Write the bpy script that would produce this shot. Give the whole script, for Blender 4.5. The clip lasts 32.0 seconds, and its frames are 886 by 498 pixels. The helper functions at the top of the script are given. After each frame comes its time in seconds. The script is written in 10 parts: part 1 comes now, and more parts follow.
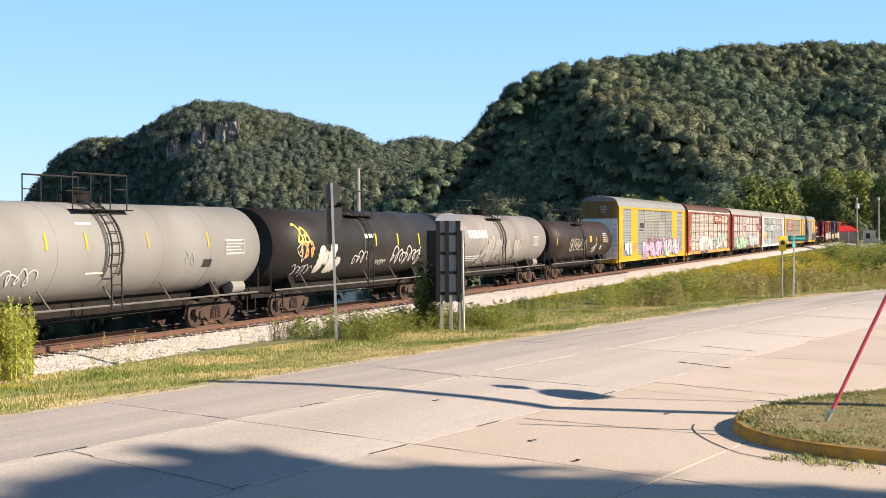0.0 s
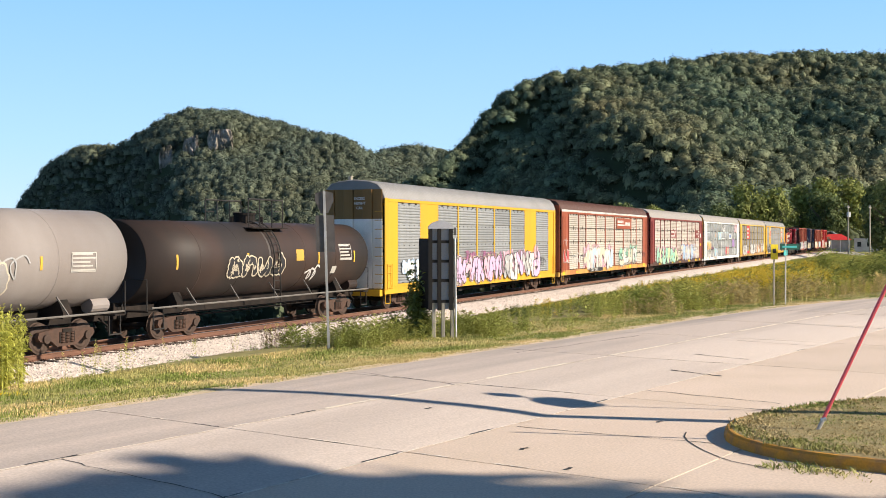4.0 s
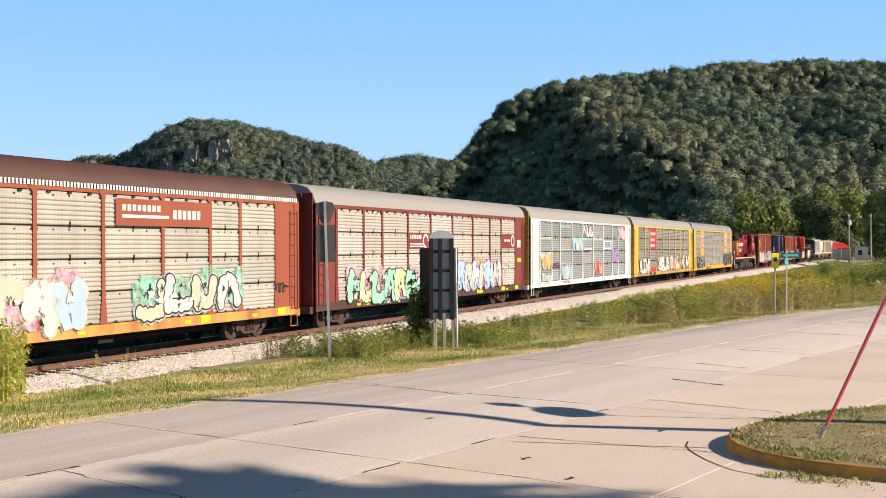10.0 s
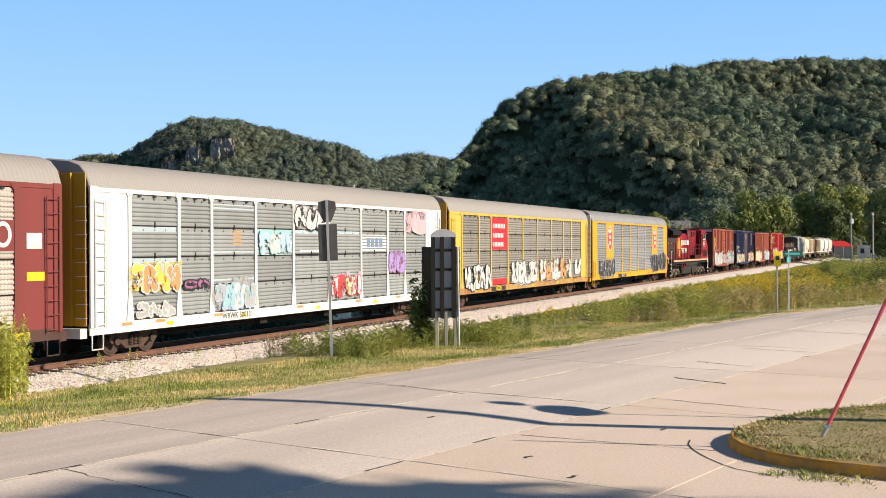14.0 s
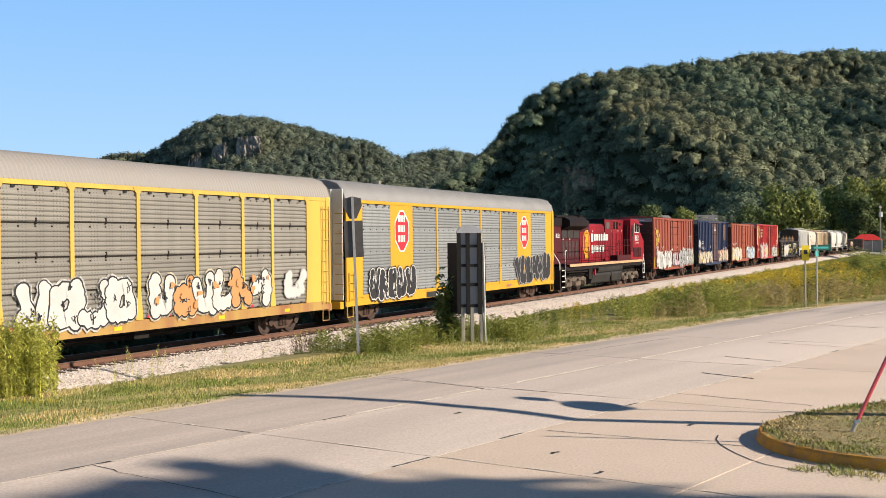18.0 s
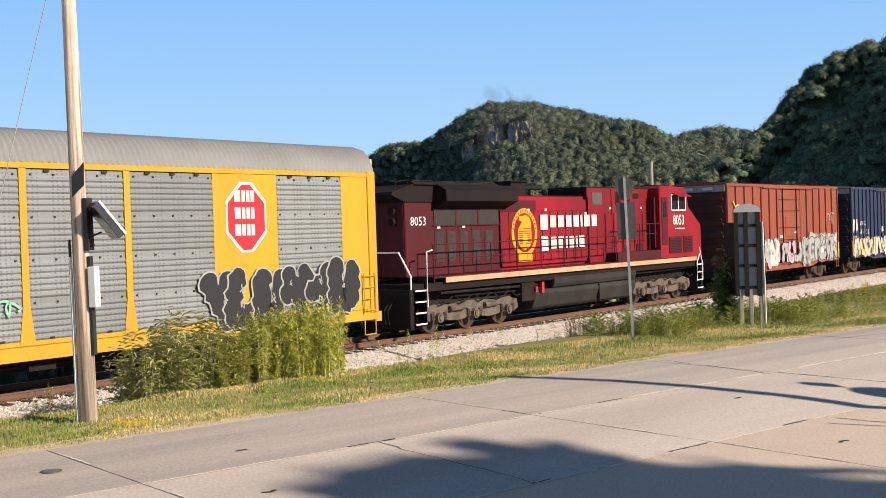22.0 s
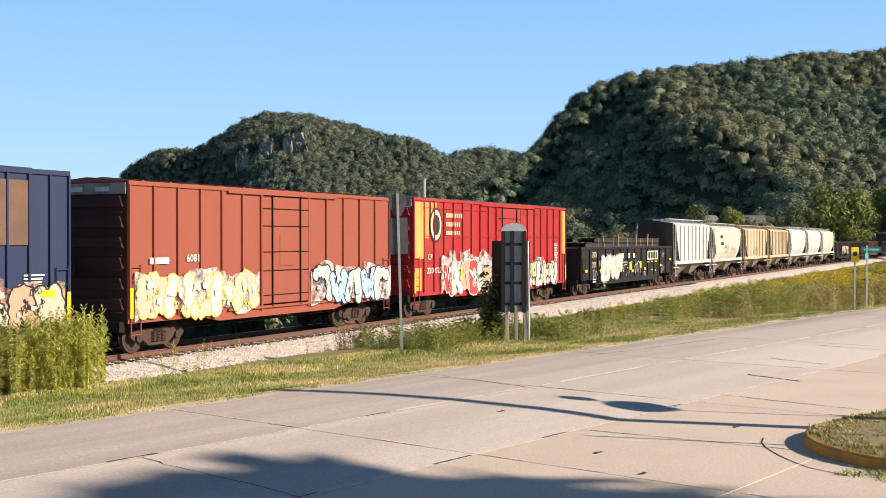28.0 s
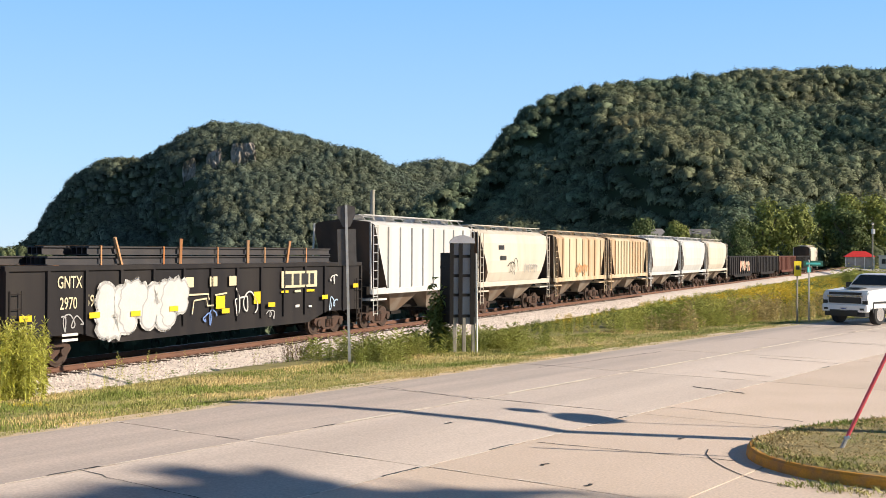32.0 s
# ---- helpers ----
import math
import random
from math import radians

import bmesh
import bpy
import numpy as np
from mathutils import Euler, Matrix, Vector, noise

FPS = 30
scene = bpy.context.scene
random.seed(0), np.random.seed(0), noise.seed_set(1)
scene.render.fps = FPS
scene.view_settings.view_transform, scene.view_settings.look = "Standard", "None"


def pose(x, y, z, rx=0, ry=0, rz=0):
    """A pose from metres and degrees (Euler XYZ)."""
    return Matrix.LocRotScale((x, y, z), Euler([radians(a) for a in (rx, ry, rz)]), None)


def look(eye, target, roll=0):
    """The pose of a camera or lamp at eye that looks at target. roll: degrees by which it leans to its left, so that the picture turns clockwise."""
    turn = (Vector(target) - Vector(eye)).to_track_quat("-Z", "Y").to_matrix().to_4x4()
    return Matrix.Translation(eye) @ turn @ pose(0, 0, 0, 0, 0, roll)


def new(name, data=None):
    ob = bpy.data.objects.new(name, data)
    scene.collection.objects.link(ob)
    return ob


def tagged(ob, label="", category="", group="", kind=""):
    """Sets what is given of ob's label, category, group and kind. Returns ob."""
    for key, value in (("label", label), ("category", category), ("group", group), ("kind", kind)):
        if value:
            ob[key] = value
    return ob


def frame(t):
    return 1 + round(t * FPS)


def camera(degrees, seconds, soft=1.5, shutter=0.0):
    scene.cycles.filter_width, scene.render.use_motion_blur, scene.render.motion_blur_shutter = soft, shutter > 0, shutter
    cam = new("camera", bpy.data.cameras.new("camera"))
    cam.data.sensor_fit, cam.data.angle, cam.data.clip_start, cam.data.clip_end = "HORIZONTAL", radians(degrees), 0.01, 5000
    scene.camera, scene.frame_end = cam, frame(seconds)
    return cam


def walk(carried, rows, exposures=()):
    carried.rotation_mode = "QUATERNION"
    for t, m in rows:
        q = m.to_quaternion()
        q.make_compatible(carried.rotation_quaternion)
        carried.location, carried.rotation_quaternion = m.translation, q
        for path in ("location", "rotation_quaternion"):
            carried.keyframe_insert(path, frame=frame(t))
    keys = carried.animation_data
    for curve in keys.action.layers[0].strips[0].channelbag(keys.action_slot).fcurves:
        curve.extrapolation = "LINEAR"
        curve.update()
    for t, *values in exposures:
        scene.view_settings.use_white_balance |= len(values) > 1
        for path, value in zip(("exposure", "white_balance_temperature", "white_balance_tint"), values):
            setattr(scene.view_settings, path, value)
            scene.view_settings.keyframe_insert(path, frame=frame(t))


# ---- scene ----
cam = camera(42.6, 32.0, soft=0.85)
PATH = [
    (0.0, pose(0, 0, 3.1, 89.035, 0.140, 0.054)),
    (0.5, pose(0, 0, 3.1, 89.034, 0.071, 0.052)),
    (1.0, pose(0, 0, 3.1, 89.025, 0.014, 0.056)),
    (1.5, pose(0, 0, 3.1, 89.041, -0.019, 0.043)),
    (2.0, pose(0, 0, 3.1, 89.091, -0.057, -0.022)),
    (2.5, pose(0, 0, 3.1, 89.150, -0.065, -0.118)),
    (3.0, pose(0, 0, 3.1, 89.233, -0.009, -0.219)),
    (3.5, pose(0, 0, 3.1, 89.305, 0.027, -0.296)),
    (5.5, pose(0, 0, 3.1, 89.778, 0.080, -0.352)),
    (6.0, pose(0, 0, 3.1, 89.775, 0.097, -0.298)),
    (6.5, pose(0, 0, 3.1, 89.748, 0.121, -0.288)),
    (7.0, pose(0, 0, 3.1, 89.706, 0.136, -0.285)),
    (7.5, pose(0, 0, 3.1, 89.715, 0.138, -0.308)),
    (8.0, pose(0, 0, 3.1, 89.766, 0.172, -0.315)),
    (8.5, pose(0, 0, 3.1, 89.829, 0.223, -0.293)),
    (9.0, pose(0, 0, 3.1, 89.888, 0.236, -0.286)),
    (9.5, pose(0, 0, 3.1, 89.910, 0.260, -0.276)),
    (10.0, pose(0, 0, 3.1, 89.920, 0.249, -0.290)),
    (10.5, pose(0, 0, 3.1, 89.885, 0.218, -0.321)),
    (11.0, pose(0, 0, 3.1, 89.840, 0.244, -0.338)),
    (11.5, pose(0, 0, 3.1, 89.771, 0.289, -0.340)),
    (12.0, pose(0, 0, 3.1, 89.712, 0.335, -0.329)),
    (12.5, pose(0, 0, 3.1, 89.689, 0.309, -0.300)),
    (13.0, pose(0, 0, 3.1, 89.706, 0.364, -0.262)),
    (13.5, pose(0, 0, 3.1, 89.776, 0.291, -0.238)),
    (14.0, pose(0, 0, 3.1, 89.854, 0.296, -0.193)),
    (14.5, pose(0, 0, 3.1, 89.936, 0.285, -0.160)),
    (16.5, pose(0, 0, 3.1, 90.059, 0.355, -0.030)),
    (17.0, pose(0, 0, 3.1, 89.999, 0.393, 0.136)),
    (17.5, pose(0, 0, 3.1, 89.848, 0.459, 0.487)),
    (18.0, pose(0, 0, 3.1, 89.661, 0.632, 1.101)),
    (18.5, pose(0, 0, 3.1, 89.495, 0.828, 2.067)),
    (19.0, pose(0, 0, 3.1, 89.399, 1.070, 3.306)),
    (19.5, pose(0, 0, 3.1, 89.356, 1.335, 5.001)),
    (20.0, pose(0, 0, 3.1, 89.344, 1.504, 6.752)),
    (20.5, pose(0, 0, 3.1, 89.274, 1.667, 8.703)),
    (21.0, pose(0, 0, 3.1, 89.193, 1.738, 10.763)),
    (21.5, pose(0, 0, 3.1, 89.120, 1.795, 12.695)),
    (22.0, pose(0, 0, 3.1, 89.081, 1.762, 14.766)),
    (22.5, pose(0, 0, 3.1, 89.172, 1.718, 16.376)),
    (23.0, pose(0, 0, 3.1, 89.329, 1.719, 17.553)),
    (23.5, pose(0, 0, 3.1, 89.501, 1.748, 18.251)),
    (24.0, pose(0, 0, 3.1, 89.580, 1.654, 18.407)),
    (24.5, pose(0, 0, 3.1, 89.612, 1.486, 17.854)),
    (25.0, pose(0, 0, 3.1, 89.568, 1.214, 16.554)),
    (25.5, pose(0, 0, 3.1, 89.505, 0.951, 14.579)),
    (26.0, pose(0, 0, 3.1, 89.444, 0.718, 12.177)),
    (26.5, pose(0, 0, 3.1, 89.419, 0.513, 9.621)),
    (28.5, pose(0, 0, 3.1, 89.632, -0.117, 1.931)),
    (29.0, pose(0, 0, 3.1, 89.810, -0.253, 0.939)),
    (29.5, pose(0, 0, 3.1, 89.950, -0.291, 0.415)),
    (30.0, pose(0, 0, 3.1, 89.992, -0.347, 0.237)),
    (30.5, pose(0, 0, 3.1, 90.036, -0.326, 0.275)),
    (31.0, pose(0, 0, 3.1, 90.032, -0.343, 0.391)),
    (31.5, pose(0, 0, 3.1, 90.075, -0.302, 0.568)),
    (32.0, pose(0, 0, 3.1, 90.157, -0.303, 0.753)),
]
walk(cam, PATH, exposures=((0, 0.80), (3.5, 0.76), (6, 0.70), (9, 0.62), (13, 0.60), (17, 0.55), (21, 0.48), (23, 0.48), (26, 0.55), (29, 0.62), (32, 0.62)))

# ---- light ----
SUN_AZ = -12.0      # degrees from +x, the sun stands to the right, a little behind
SUN_EL = 28.0
world = bpy.data.worlds.new("world")
scene.world = world
world.use_nodes = True
wn = world.node_tree
sky = wn.nodes.new("ShaderNodeTexSky")
sky.sky_type = "NISHITA"
sky.sun_disc = False
sky.sun_elevation = radians(SUN_EL)
sky.sun_rotation = radians(90 - SUN_AZ)
sky.altitude = 1500
sky.air_density = 1.0
sky.dust_density = 0.15
sky.ozone_density = 4.0
# a clear even blue, paler towards the horizon, over the physical sky
tcw = wn.nodes.new("ShaderNodeTexCoord")
sepw = wn.nodes.new("ShaderNodeSeparateXYZ")
wn.links.new(tcw.outputs["Generated"], sepw.inputs[0])
ramp = wn.nodes.new("ShaderNodeValToRGB")
wn.links.new(sepw.outputs["Z"], ramp.inputs[0])
ramp.color_ramp.elements[0].color = (3.9, 5.25, 6.6, 1)
ramp.color_ramp.elements[1].position = 0.8
ramp.color_ramp.elements[1].color = (0.20, 0.42, 0.85, 1)
for at, c in ((0.08, (3.05, 4.9, 7.1)), (0.24, (1.75, 3.85, 7.2)), (0.40, (0.5, 1.05, 1.9))):
    e = ramp.color_ramp.elements.new(at)
    e.color = (*c, 1)
mixw = wn.nodes.new("ShaderNodeMix")
mixw.data_type = "RGBA"
mixw.inputs["Factor"].default_value = 0.88
wn.links.new(sky.outputs[0], mixw.inputs["A"])
wn.links.new(ramp.outputs[0], mixw.inputs["B"])
wn.links.new(mixw.outputs["Result"], wn.nodes["Background"].inputs[0])
wn.nodes["Background"].inputs[1].default_value = 0.10
sun = new("sun", bpy.data.lights.new("sun", "SUN"))
sun.data.energy = 5.0
sun.data.angle = radians(0.53)
sun.data.color = (1.0, 0.865, 0.70)
sdir = Vector((math.cos(radians(SUN_AZ)) * math.cos(radians(SUN_EL)), math.sin(radians(SUN_AZ)) * math.cos(radians(SUN_EL)), math.sin(radians(SUN_EL))))
sun.matrix_world = look(sdir * 100, (0, 0, 0))

# ---- frames of reference ----
ANG = 66.765                       # heading of the track, degrees from +x
TD = Vector((math.cos(radians(ANG)), math.sin(radians(ANG))))
TN = Vector((-TD.y, TD.x))
TRACK_P = 24.7                     # distance of the track's centre line from the camera
RAIL_Z = -0.32
SPEED = 10.415
RA = 54.516                        # heading of the road
RD = Vector((math.cos(radians(RA)), math.sin(radians(RA))))
RN = Vector((-RD.y, RD.x))
BEND_U, BEND_R = 44.0, 70.0


def trk(s, p, z=0.0):
    """World place of a point s along the track and p across from the camera."""
    v = TD * s + TN * p
    return Vector((v.x, v.y, z))


def flat_xy(u, v):
    """Place in the flat plan, u along the road and v across; it bends right past BEND_U."""
    if u > BEND_U:
        a = (u - BEND_U) / BEND_R
        r = BEND_R + v - 12.0
        uu, vv = BEND_U + r * math.sin(a), 12.0 - BEND_R + r * math.cos(a)
    else:
        uu, vv = u, v
    return RD * uu + RN * vv


def road_xy(u, v, z=0.0):
    """World place on the road's cambered surface."""
    w = flat_xy(u, v)
    return lifted(w.x, w.y, z, v)


EYE_Z = 3.1
CROWN = [(9.93, 0.0), (10.8, 0.026), (11.74, 0.047), (13.55, 0.077), (15.3, 0.094), (16.9, 0.0985), (17.6, 0.092), (19.6, 0.0), (40.0, 0.0)]


def lifted(x, y, z, v):
    """The cambered road stands higher than the apron: a point of the flat plan raised onto it."""
    f = 1.0 - float(np.interp(v, [c[0] for c in CROWN], [c[1] for c in CROWN]))
    return Vector((x * f, y * f, z * f + EYE_Z * (1 - f)))


def smooth(a, b, x):
    """Eased step from 0 at a to 1 at b; b may lie below a."""
    t = min(1.0, max(0.0, (x - a) / (b - a)))
    return t * t * (3 - 2 * t)


# ---- materials ----
MATS = {}


def mat(name, color, rough=0.6, metal=0.0, var=0.12, scale=2.0, fine=40.0, bump=0.15, bump_scale=60.0, alt=None, alt_amount=0.35, island=0.0, obj=0.0, streak=0.0, spec=0.5, along=None):
    """A painted or natural surface: base colour, broad stains, fine grain and relief."""
    if name in MATS:
        return MATS[name]
    m = bpy.data.materials.new(name)
    m.use_nodes = True
    nt = m.node_tree
    b = nt.nodes["Principled BSDF"]
    link = nt.links.new
    tc = nt.nodes.new("ShaderNodeTexCoord")
    vec = tc.outputs["Object"]
    if streak:
        mp = nt.nodes.new("ShaderNodeMapping")
        mp.inputs["Scale"].default_value = (1, 1, streak)
        link(vec, mp.inputs[0])
        vec = mp.outputs[0]
    if along is not None:
        turn = nt.nodes.new("ShaderNodeMapping")
        turn.inputs["Rotation"].default_value = (0, 0, -radians(along))
        link(vec, turn.inputs[0])
        mp = nt.nodes.new("ShaderNodeMapping")
        mp.inputs["Scale"].default_value = (0.07, 1, 1)
        link(turn.outputs[0], mp.inputs[0])
        vec = mp.outputs[0]
    n1 = nt.nodes.new("ShaderNodeTexNoise")
    n1.inputs["Scale"].default_value = scale
    n1.inputs["Detail"].default_value = 6
    link(vec, n1.inputs["Vector"])
    n2 = nt.nodes.new("ShaderNodeTexNoise")
    n2.inputs["Scale"].default_value = fine
    n2.inputs["Detail"].default_value = 3
    link(tc.outputs["Object"], n2.inputs["Vector"])
    mix = nt.nodes.new("ShaderNodeMix")
    mix.data_type = "RGBA"
    a = alt or [c * 0.6 for c in color]
    mix.inputs["A"].default_value = (*color, 1)
    mix.inputs["B"].default_value = (*a, 1)
    ramp = nt.nodes.new("ShaderNodeMapRange")
    ramp.inputs["From Min"].default_value = 0.42
    ramp.inputs["From Max"].default_value = 0.72
    ramp.inputs["To Max"].default_value = alt_amount * 2
    link(n1.outputs["Fac"], ramp.inputs["Value"])
    link(ramp.outputs[0], mix.inputs["Factor"])
    hsv = nt.nodes.new("ShaderNodeHueSaturation")
    link(mix.outputs["Result"], hsv.inputs["Color"])
    val = nt.nodes.new("ShaderNodeMapRange")
    val.inputs["To Min"].default_value = 1 - var * 2
    val.inputs["To Max"].default_value = 1 + var * 2
    link(n2.outputs["Fac"], val.inputs["Value"])
    out = val.outputs[0]
    for amount, kind in ((island, "island"), (obj, "obj")):
        if amount:
            if kind == "island":
                g = nt.nodes.new("ShaderNodeNewGeometry").outputs["Random Per Island"]
            else:
                g = nt.nodes.new("ShaderNodeObjectInfo").outputs["Random"]
            r = nt.nodes.new("ShaderNodeMapRange")
            r.inputs["To Min"].default_value = 1 - amount
            r.inputs["To Max"].default_value = 1 + amount
            link(g, r.inputs["Value"])
            mu = nt.nodes.new("ShaderNodeMath")
            mu.operation = "MULTIPLY"
            link(out, mu.inputs[0])
            link(r.outputs[0], mu.inputs[1])
            out = mu.outputs[0]
    link(out, hsv.inputs["Value"])
    link(hsv.outputs[0], b.inputs["Base Color"])
    b.inputs["Roughness"].default_value = rough
    b.inputs["Metallic"].default_value = metal
    b.inputs["Specular IOR Level"].default_value = spec
    if bump:
        n3 = nt.nodes.new("ShaderNodeTexNoise")
        n3.inputs["Scale"].default_value = bump_scale
        n3.inputs["Detail"].default_value = 4
        link(tc.outputs["Object"], n3.inputs["Vector"])
        bp = nt.nodes.new("ShaderNodeBump")
        bp.inputs["Strength"].default_value = bump
        bp.inputs["Distance"].default_value = 0.02
        link(n3.outputs["Fac"], bp.inputs["Height"])
        link(bp.outputs[0], b.inputs["Normal"])
    MATS[name] = m
    return m


def leaf_mat(name, color, alt, scale=0.05, island=0.35, trans=0.25, fine=1.2, bump=0.8, var=0.18):
    """Foliage: two greens in broad drifts, each clump its own tone, some light let through."""
    m = mat(name, color, rough=0.75, var=var, scale=scale, fine=fine, bump=bump, bump_scale=fine * 2.5, alt=alt, alt_amount=0.5, island=island, spec=0.2)
    b = m.node_tree.nodes["Principled BSDF"]
    nt = m.node_tree
    out = nt.nodes["Material Output"]
    tr = nt.nodes.new("ShaderNodeBsdfTranslucent")
    nt.links.new(b.inputs["Base Color"].links[0].from_socket, tr.inputs["Color"])
    mx = nt.nodes.new("ShaderNodeMixShader")
    mx.inputs[0].default_value = trans
    nt.links.new(b.outputs[0], mx.inputs[1])
    nt.links.new(tr.outputs[0], mx.inputs[2])
    nt.links.new(mx.outputs[0], out.inputs["Surface"])
    return m


def glass_mat(name, color, rough=0.08):
    m = mat(name, color, rough=rough, var=0.02, bump=0, alt_amount=0.1)
    return m


CONCRETE = mat("concrete", (0.575, 0.495, 0.44), 0.85, var=0.16, scale=0.7, fine=25, bump=0.25, bump_scale=90, alt=(0.44, 0.375, 0.335), alt_amount=0.5, obj=0.04, along=RA)
CONCRETE_TAN = mat("concrete_tan", (0.67, 0.545, 0.45), 0.85, var=0.16, scale=0.4, fine=25, bump=0.25, bump_scale=90, alt=(0.58, 0.47, 0.37), alt_amount=0.4, obj=0.05)
CONCRETE_GREY = mat("concrete_grey", (0.53, 0.45, 0.40), 0.85, var=0.16, scale=0.75, fine=25, bump=0.25, bump_scale=90, alt=(0.30, 0.265, 0.245), alt_amount=0.55, obj=0.04, along=RA)
SAND = mat("sandy_dirt", (0.62, 0.50, 0.36), 0.95, var=0.2, scale=1.5, fine=20, bump=0.5, alt=(0.45, 0.36, 0.22), alt_amount=0.5)
JOINT = mat("joint_filler", (0.10, 0.095, 0.09), 0.9, bump=0.2)
CRACK_FILL = mat("crack_filler", (0.035, 0.033, 0.03), 0.7, bump=0.2)
YELLOW_LINE = mat("worn_road_paint", (0.82, 0.75, 0.62), 0.8, scale=3, alt=(0.55, 0.48, 0.42), alt_amount=0.5)
ASPHALT = mat("asphalt", (0.17, 0.16, 0.15), 0.9, scale=0.3, fine=50, bump=0.4)
GRAVEL = mat("gravel", (0.62, 0.55, 0.50), 0.95, var=0.3, scale=1.5, fine=12, bump=1.0, bump_scale=14, alt=(0.48, 0.42, 0.38), alt_amount=0.5)
STONE = mat("ballast_stone", (0.64, 0.57, 0.52), 0.9, var=0.08, scale=8, bump=0.3, alt=(0.52, 0.44, 0.40), island=0.35)
SOIL = mat("soil", (0.20, 0.15, 0.10), 0.95, scale=1, bump=0.6, bump_scale=20)
TURF = mat("turf", (0.27, 0.255, 0.09), 0.95, var=0.3, scale=0.6, fine=14, bump=0.8, bump_scale=30, alt=(0.52, 0.42, 0.20), alt_amount=0.5)
TURF_DRY = mat("dry_turf", (0.30, 0.24, 0.115), 0.95, var=0.3, scale=1.2, fine=16, bump=0.9, bump_scale=40, alt=(0.21, 0.19, 0.075), alt_amount=0.5)
MEADOW = mat("meadow", (0.24, 0.22, 0.08), 0.95, var=0.3, scale=0.25, fine=3, bump=1.0, bump_scale=8, alt=(0.20, 0.17, 0.06), alt_amount=0.5)
BLADE = mat("grass_blade", (0.19, 0.235, 0.055), 0.8, scale=0.5, alt=(0.50, 0.42, 0.18), alt_amount=0.45, island=0.35, bump=0, spec=0.2)
BLADE_DRY = mat("dry_grass_blade", (0.62, 0.48, 0.23), 0.85, scale=0.8, alt=(0.34, 0.31, 0.12), alt_amount=0.5, island=0.35, bump=0, spec=0.2)
ISLAND_BLADE = mat("island_blade", (0.40, 0.315, 0.15), 0.85, scale=0.8, alt=(0.52, 0.42, 0.22), alt_amount=0.5, island=0.4, bump=0, spec=0.2)
WEED = leaf_mat("weed_leaf", (0.52, 0.53, 0.17), (0.33, 0.40, 0.11), scale=0.3, fine=8, bump=0)
WEED_PALE = leaf_mat("pale_weed_leaf", (0.60, 0.58, 0.18), (0.44, 0.46, 0.13), scale=0.3, fine=8, bump=0)
WEED_DARK = leaf_mat("dark_weed_leaf", (0.22, 0.27, 0.085), (0.15, 0.20, 0.065), scale=0.3, fine=8, bump=0)
GOLD = leaf_mat("goldenrod", (0.74, 0.57, 0.08), (0.60, 0.50, 0.09), scale=0.3, fine=8, bump=0)
STRAW = leaf_mat("straw_stalk", (0.66, 0.55, 0.30), (0.50, 0.42, 0.20), scale=0.3, fine=8, bump=0)
PURPLE_WEED = leaf_mat("brown_weed", (0.20, 0.12, 0.085), (0.14, 0.11, 0.06), scale=0.3, fine=8, bump=0)
FOREST = leaf_mat("forest_crown", (0.120, 0.160, 0.100), (0.200, 0.192, 0.105), scale=0.014, island=0.55, trans=0.15, fine=0.22, bump=0, var=0.42)
# Greens shifted towards blue paint a little haze into the far crowns.
FOREST_FAR = leaf_mat("hazy_forest_crown", (0.104, 0.132, 0.098), (0.146, 0.160, 0.100), scale=0.015, island=0.5, trans=0.15, fine=0.2, bump=0, var=0.36)
TREE_LEAF = leaf_mat("tree_leaf", (0.13, 0.165, 0.062), (0.09, 0.125, 0.05), scale=0.3, island=0.45, fine=2.0, bump=0.3)
TREE_LIGHT = leaf_mat("light_tree_leaf", (0.24, 0.265, 0.075), (0.17, 0.20, 0.055), scale=0.3, island=0.4, fine=2.0, bump=0.3)
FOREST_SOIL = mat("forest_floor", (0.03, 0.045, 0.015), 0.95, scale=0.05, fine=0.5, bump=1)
ROCK = mat("cliff_rock", (0.33, 0.29, 0.25), 0.9, scale=0.08, fine=0.5, var=0.25, bump=1.0, bump_scale=0.4, alt=(0.09, 0.085, 0.06), alt_amount=0.6)
BARK = mat("bark", (0.12, 0.095, 0.07), 0.95, scale=3, bump=0.8, bump_scale=15)
POLE_WOOD = mat("pole_wood", (0.70, 0.56, 0.46), 0.85, scale=16, fine=60, streak=0.03, alt=(0.27, 0.19, 0.14), alt_amount=0.75, bump=0.5)
GREY_WOOD = mat("grey_wood", (0.36, 0.33, 0.27), 0.9, scale=3, fine=60, streak=0.08, alt=(0.24, 0.22, 0.18), alt_amount=0.5, bump=0.5)
GALV = mat("galvanised_steel", (0.48, 0.47, 0.45), 0.5, metal=0.6, bump=0.1)
SIGN_BACK = mat("sign_back", (0.11, 0.10, 0.095), 0.55, metal=0.5, scale=4, bump=0.1)
BLACK_PAINT = mat("black_paint", (0.02, 0.02, 0.022), 0.5, scale=2, bump=0.1, alt=(0.05, 0.045, 0.04))
WHITE_PAINT = mat("white_paint", (0.78, 0.77, 0.74), 0.5, scale=1.5, bump=0.05, alt=(0.62, 0.60, 0.55), alt_amount=0.3)
WHITE_PLAIN = mat("white_lettering", (0.64, 0.63, 0.60), 0.6, var=0.05, bump=0)
YELLOW_CURB = mat("yellow_curb_paint", (0.56, 0.27, 0.03), 0.85, scale=4, alt=(0.30, 0.17, 0.07), alt_amount=0.5, bump=0.4)
SIGN_YELLOW = mat("sign_yellow", (0.85, 0.66, 0.02), 0.5, bump=0, var=0.03)
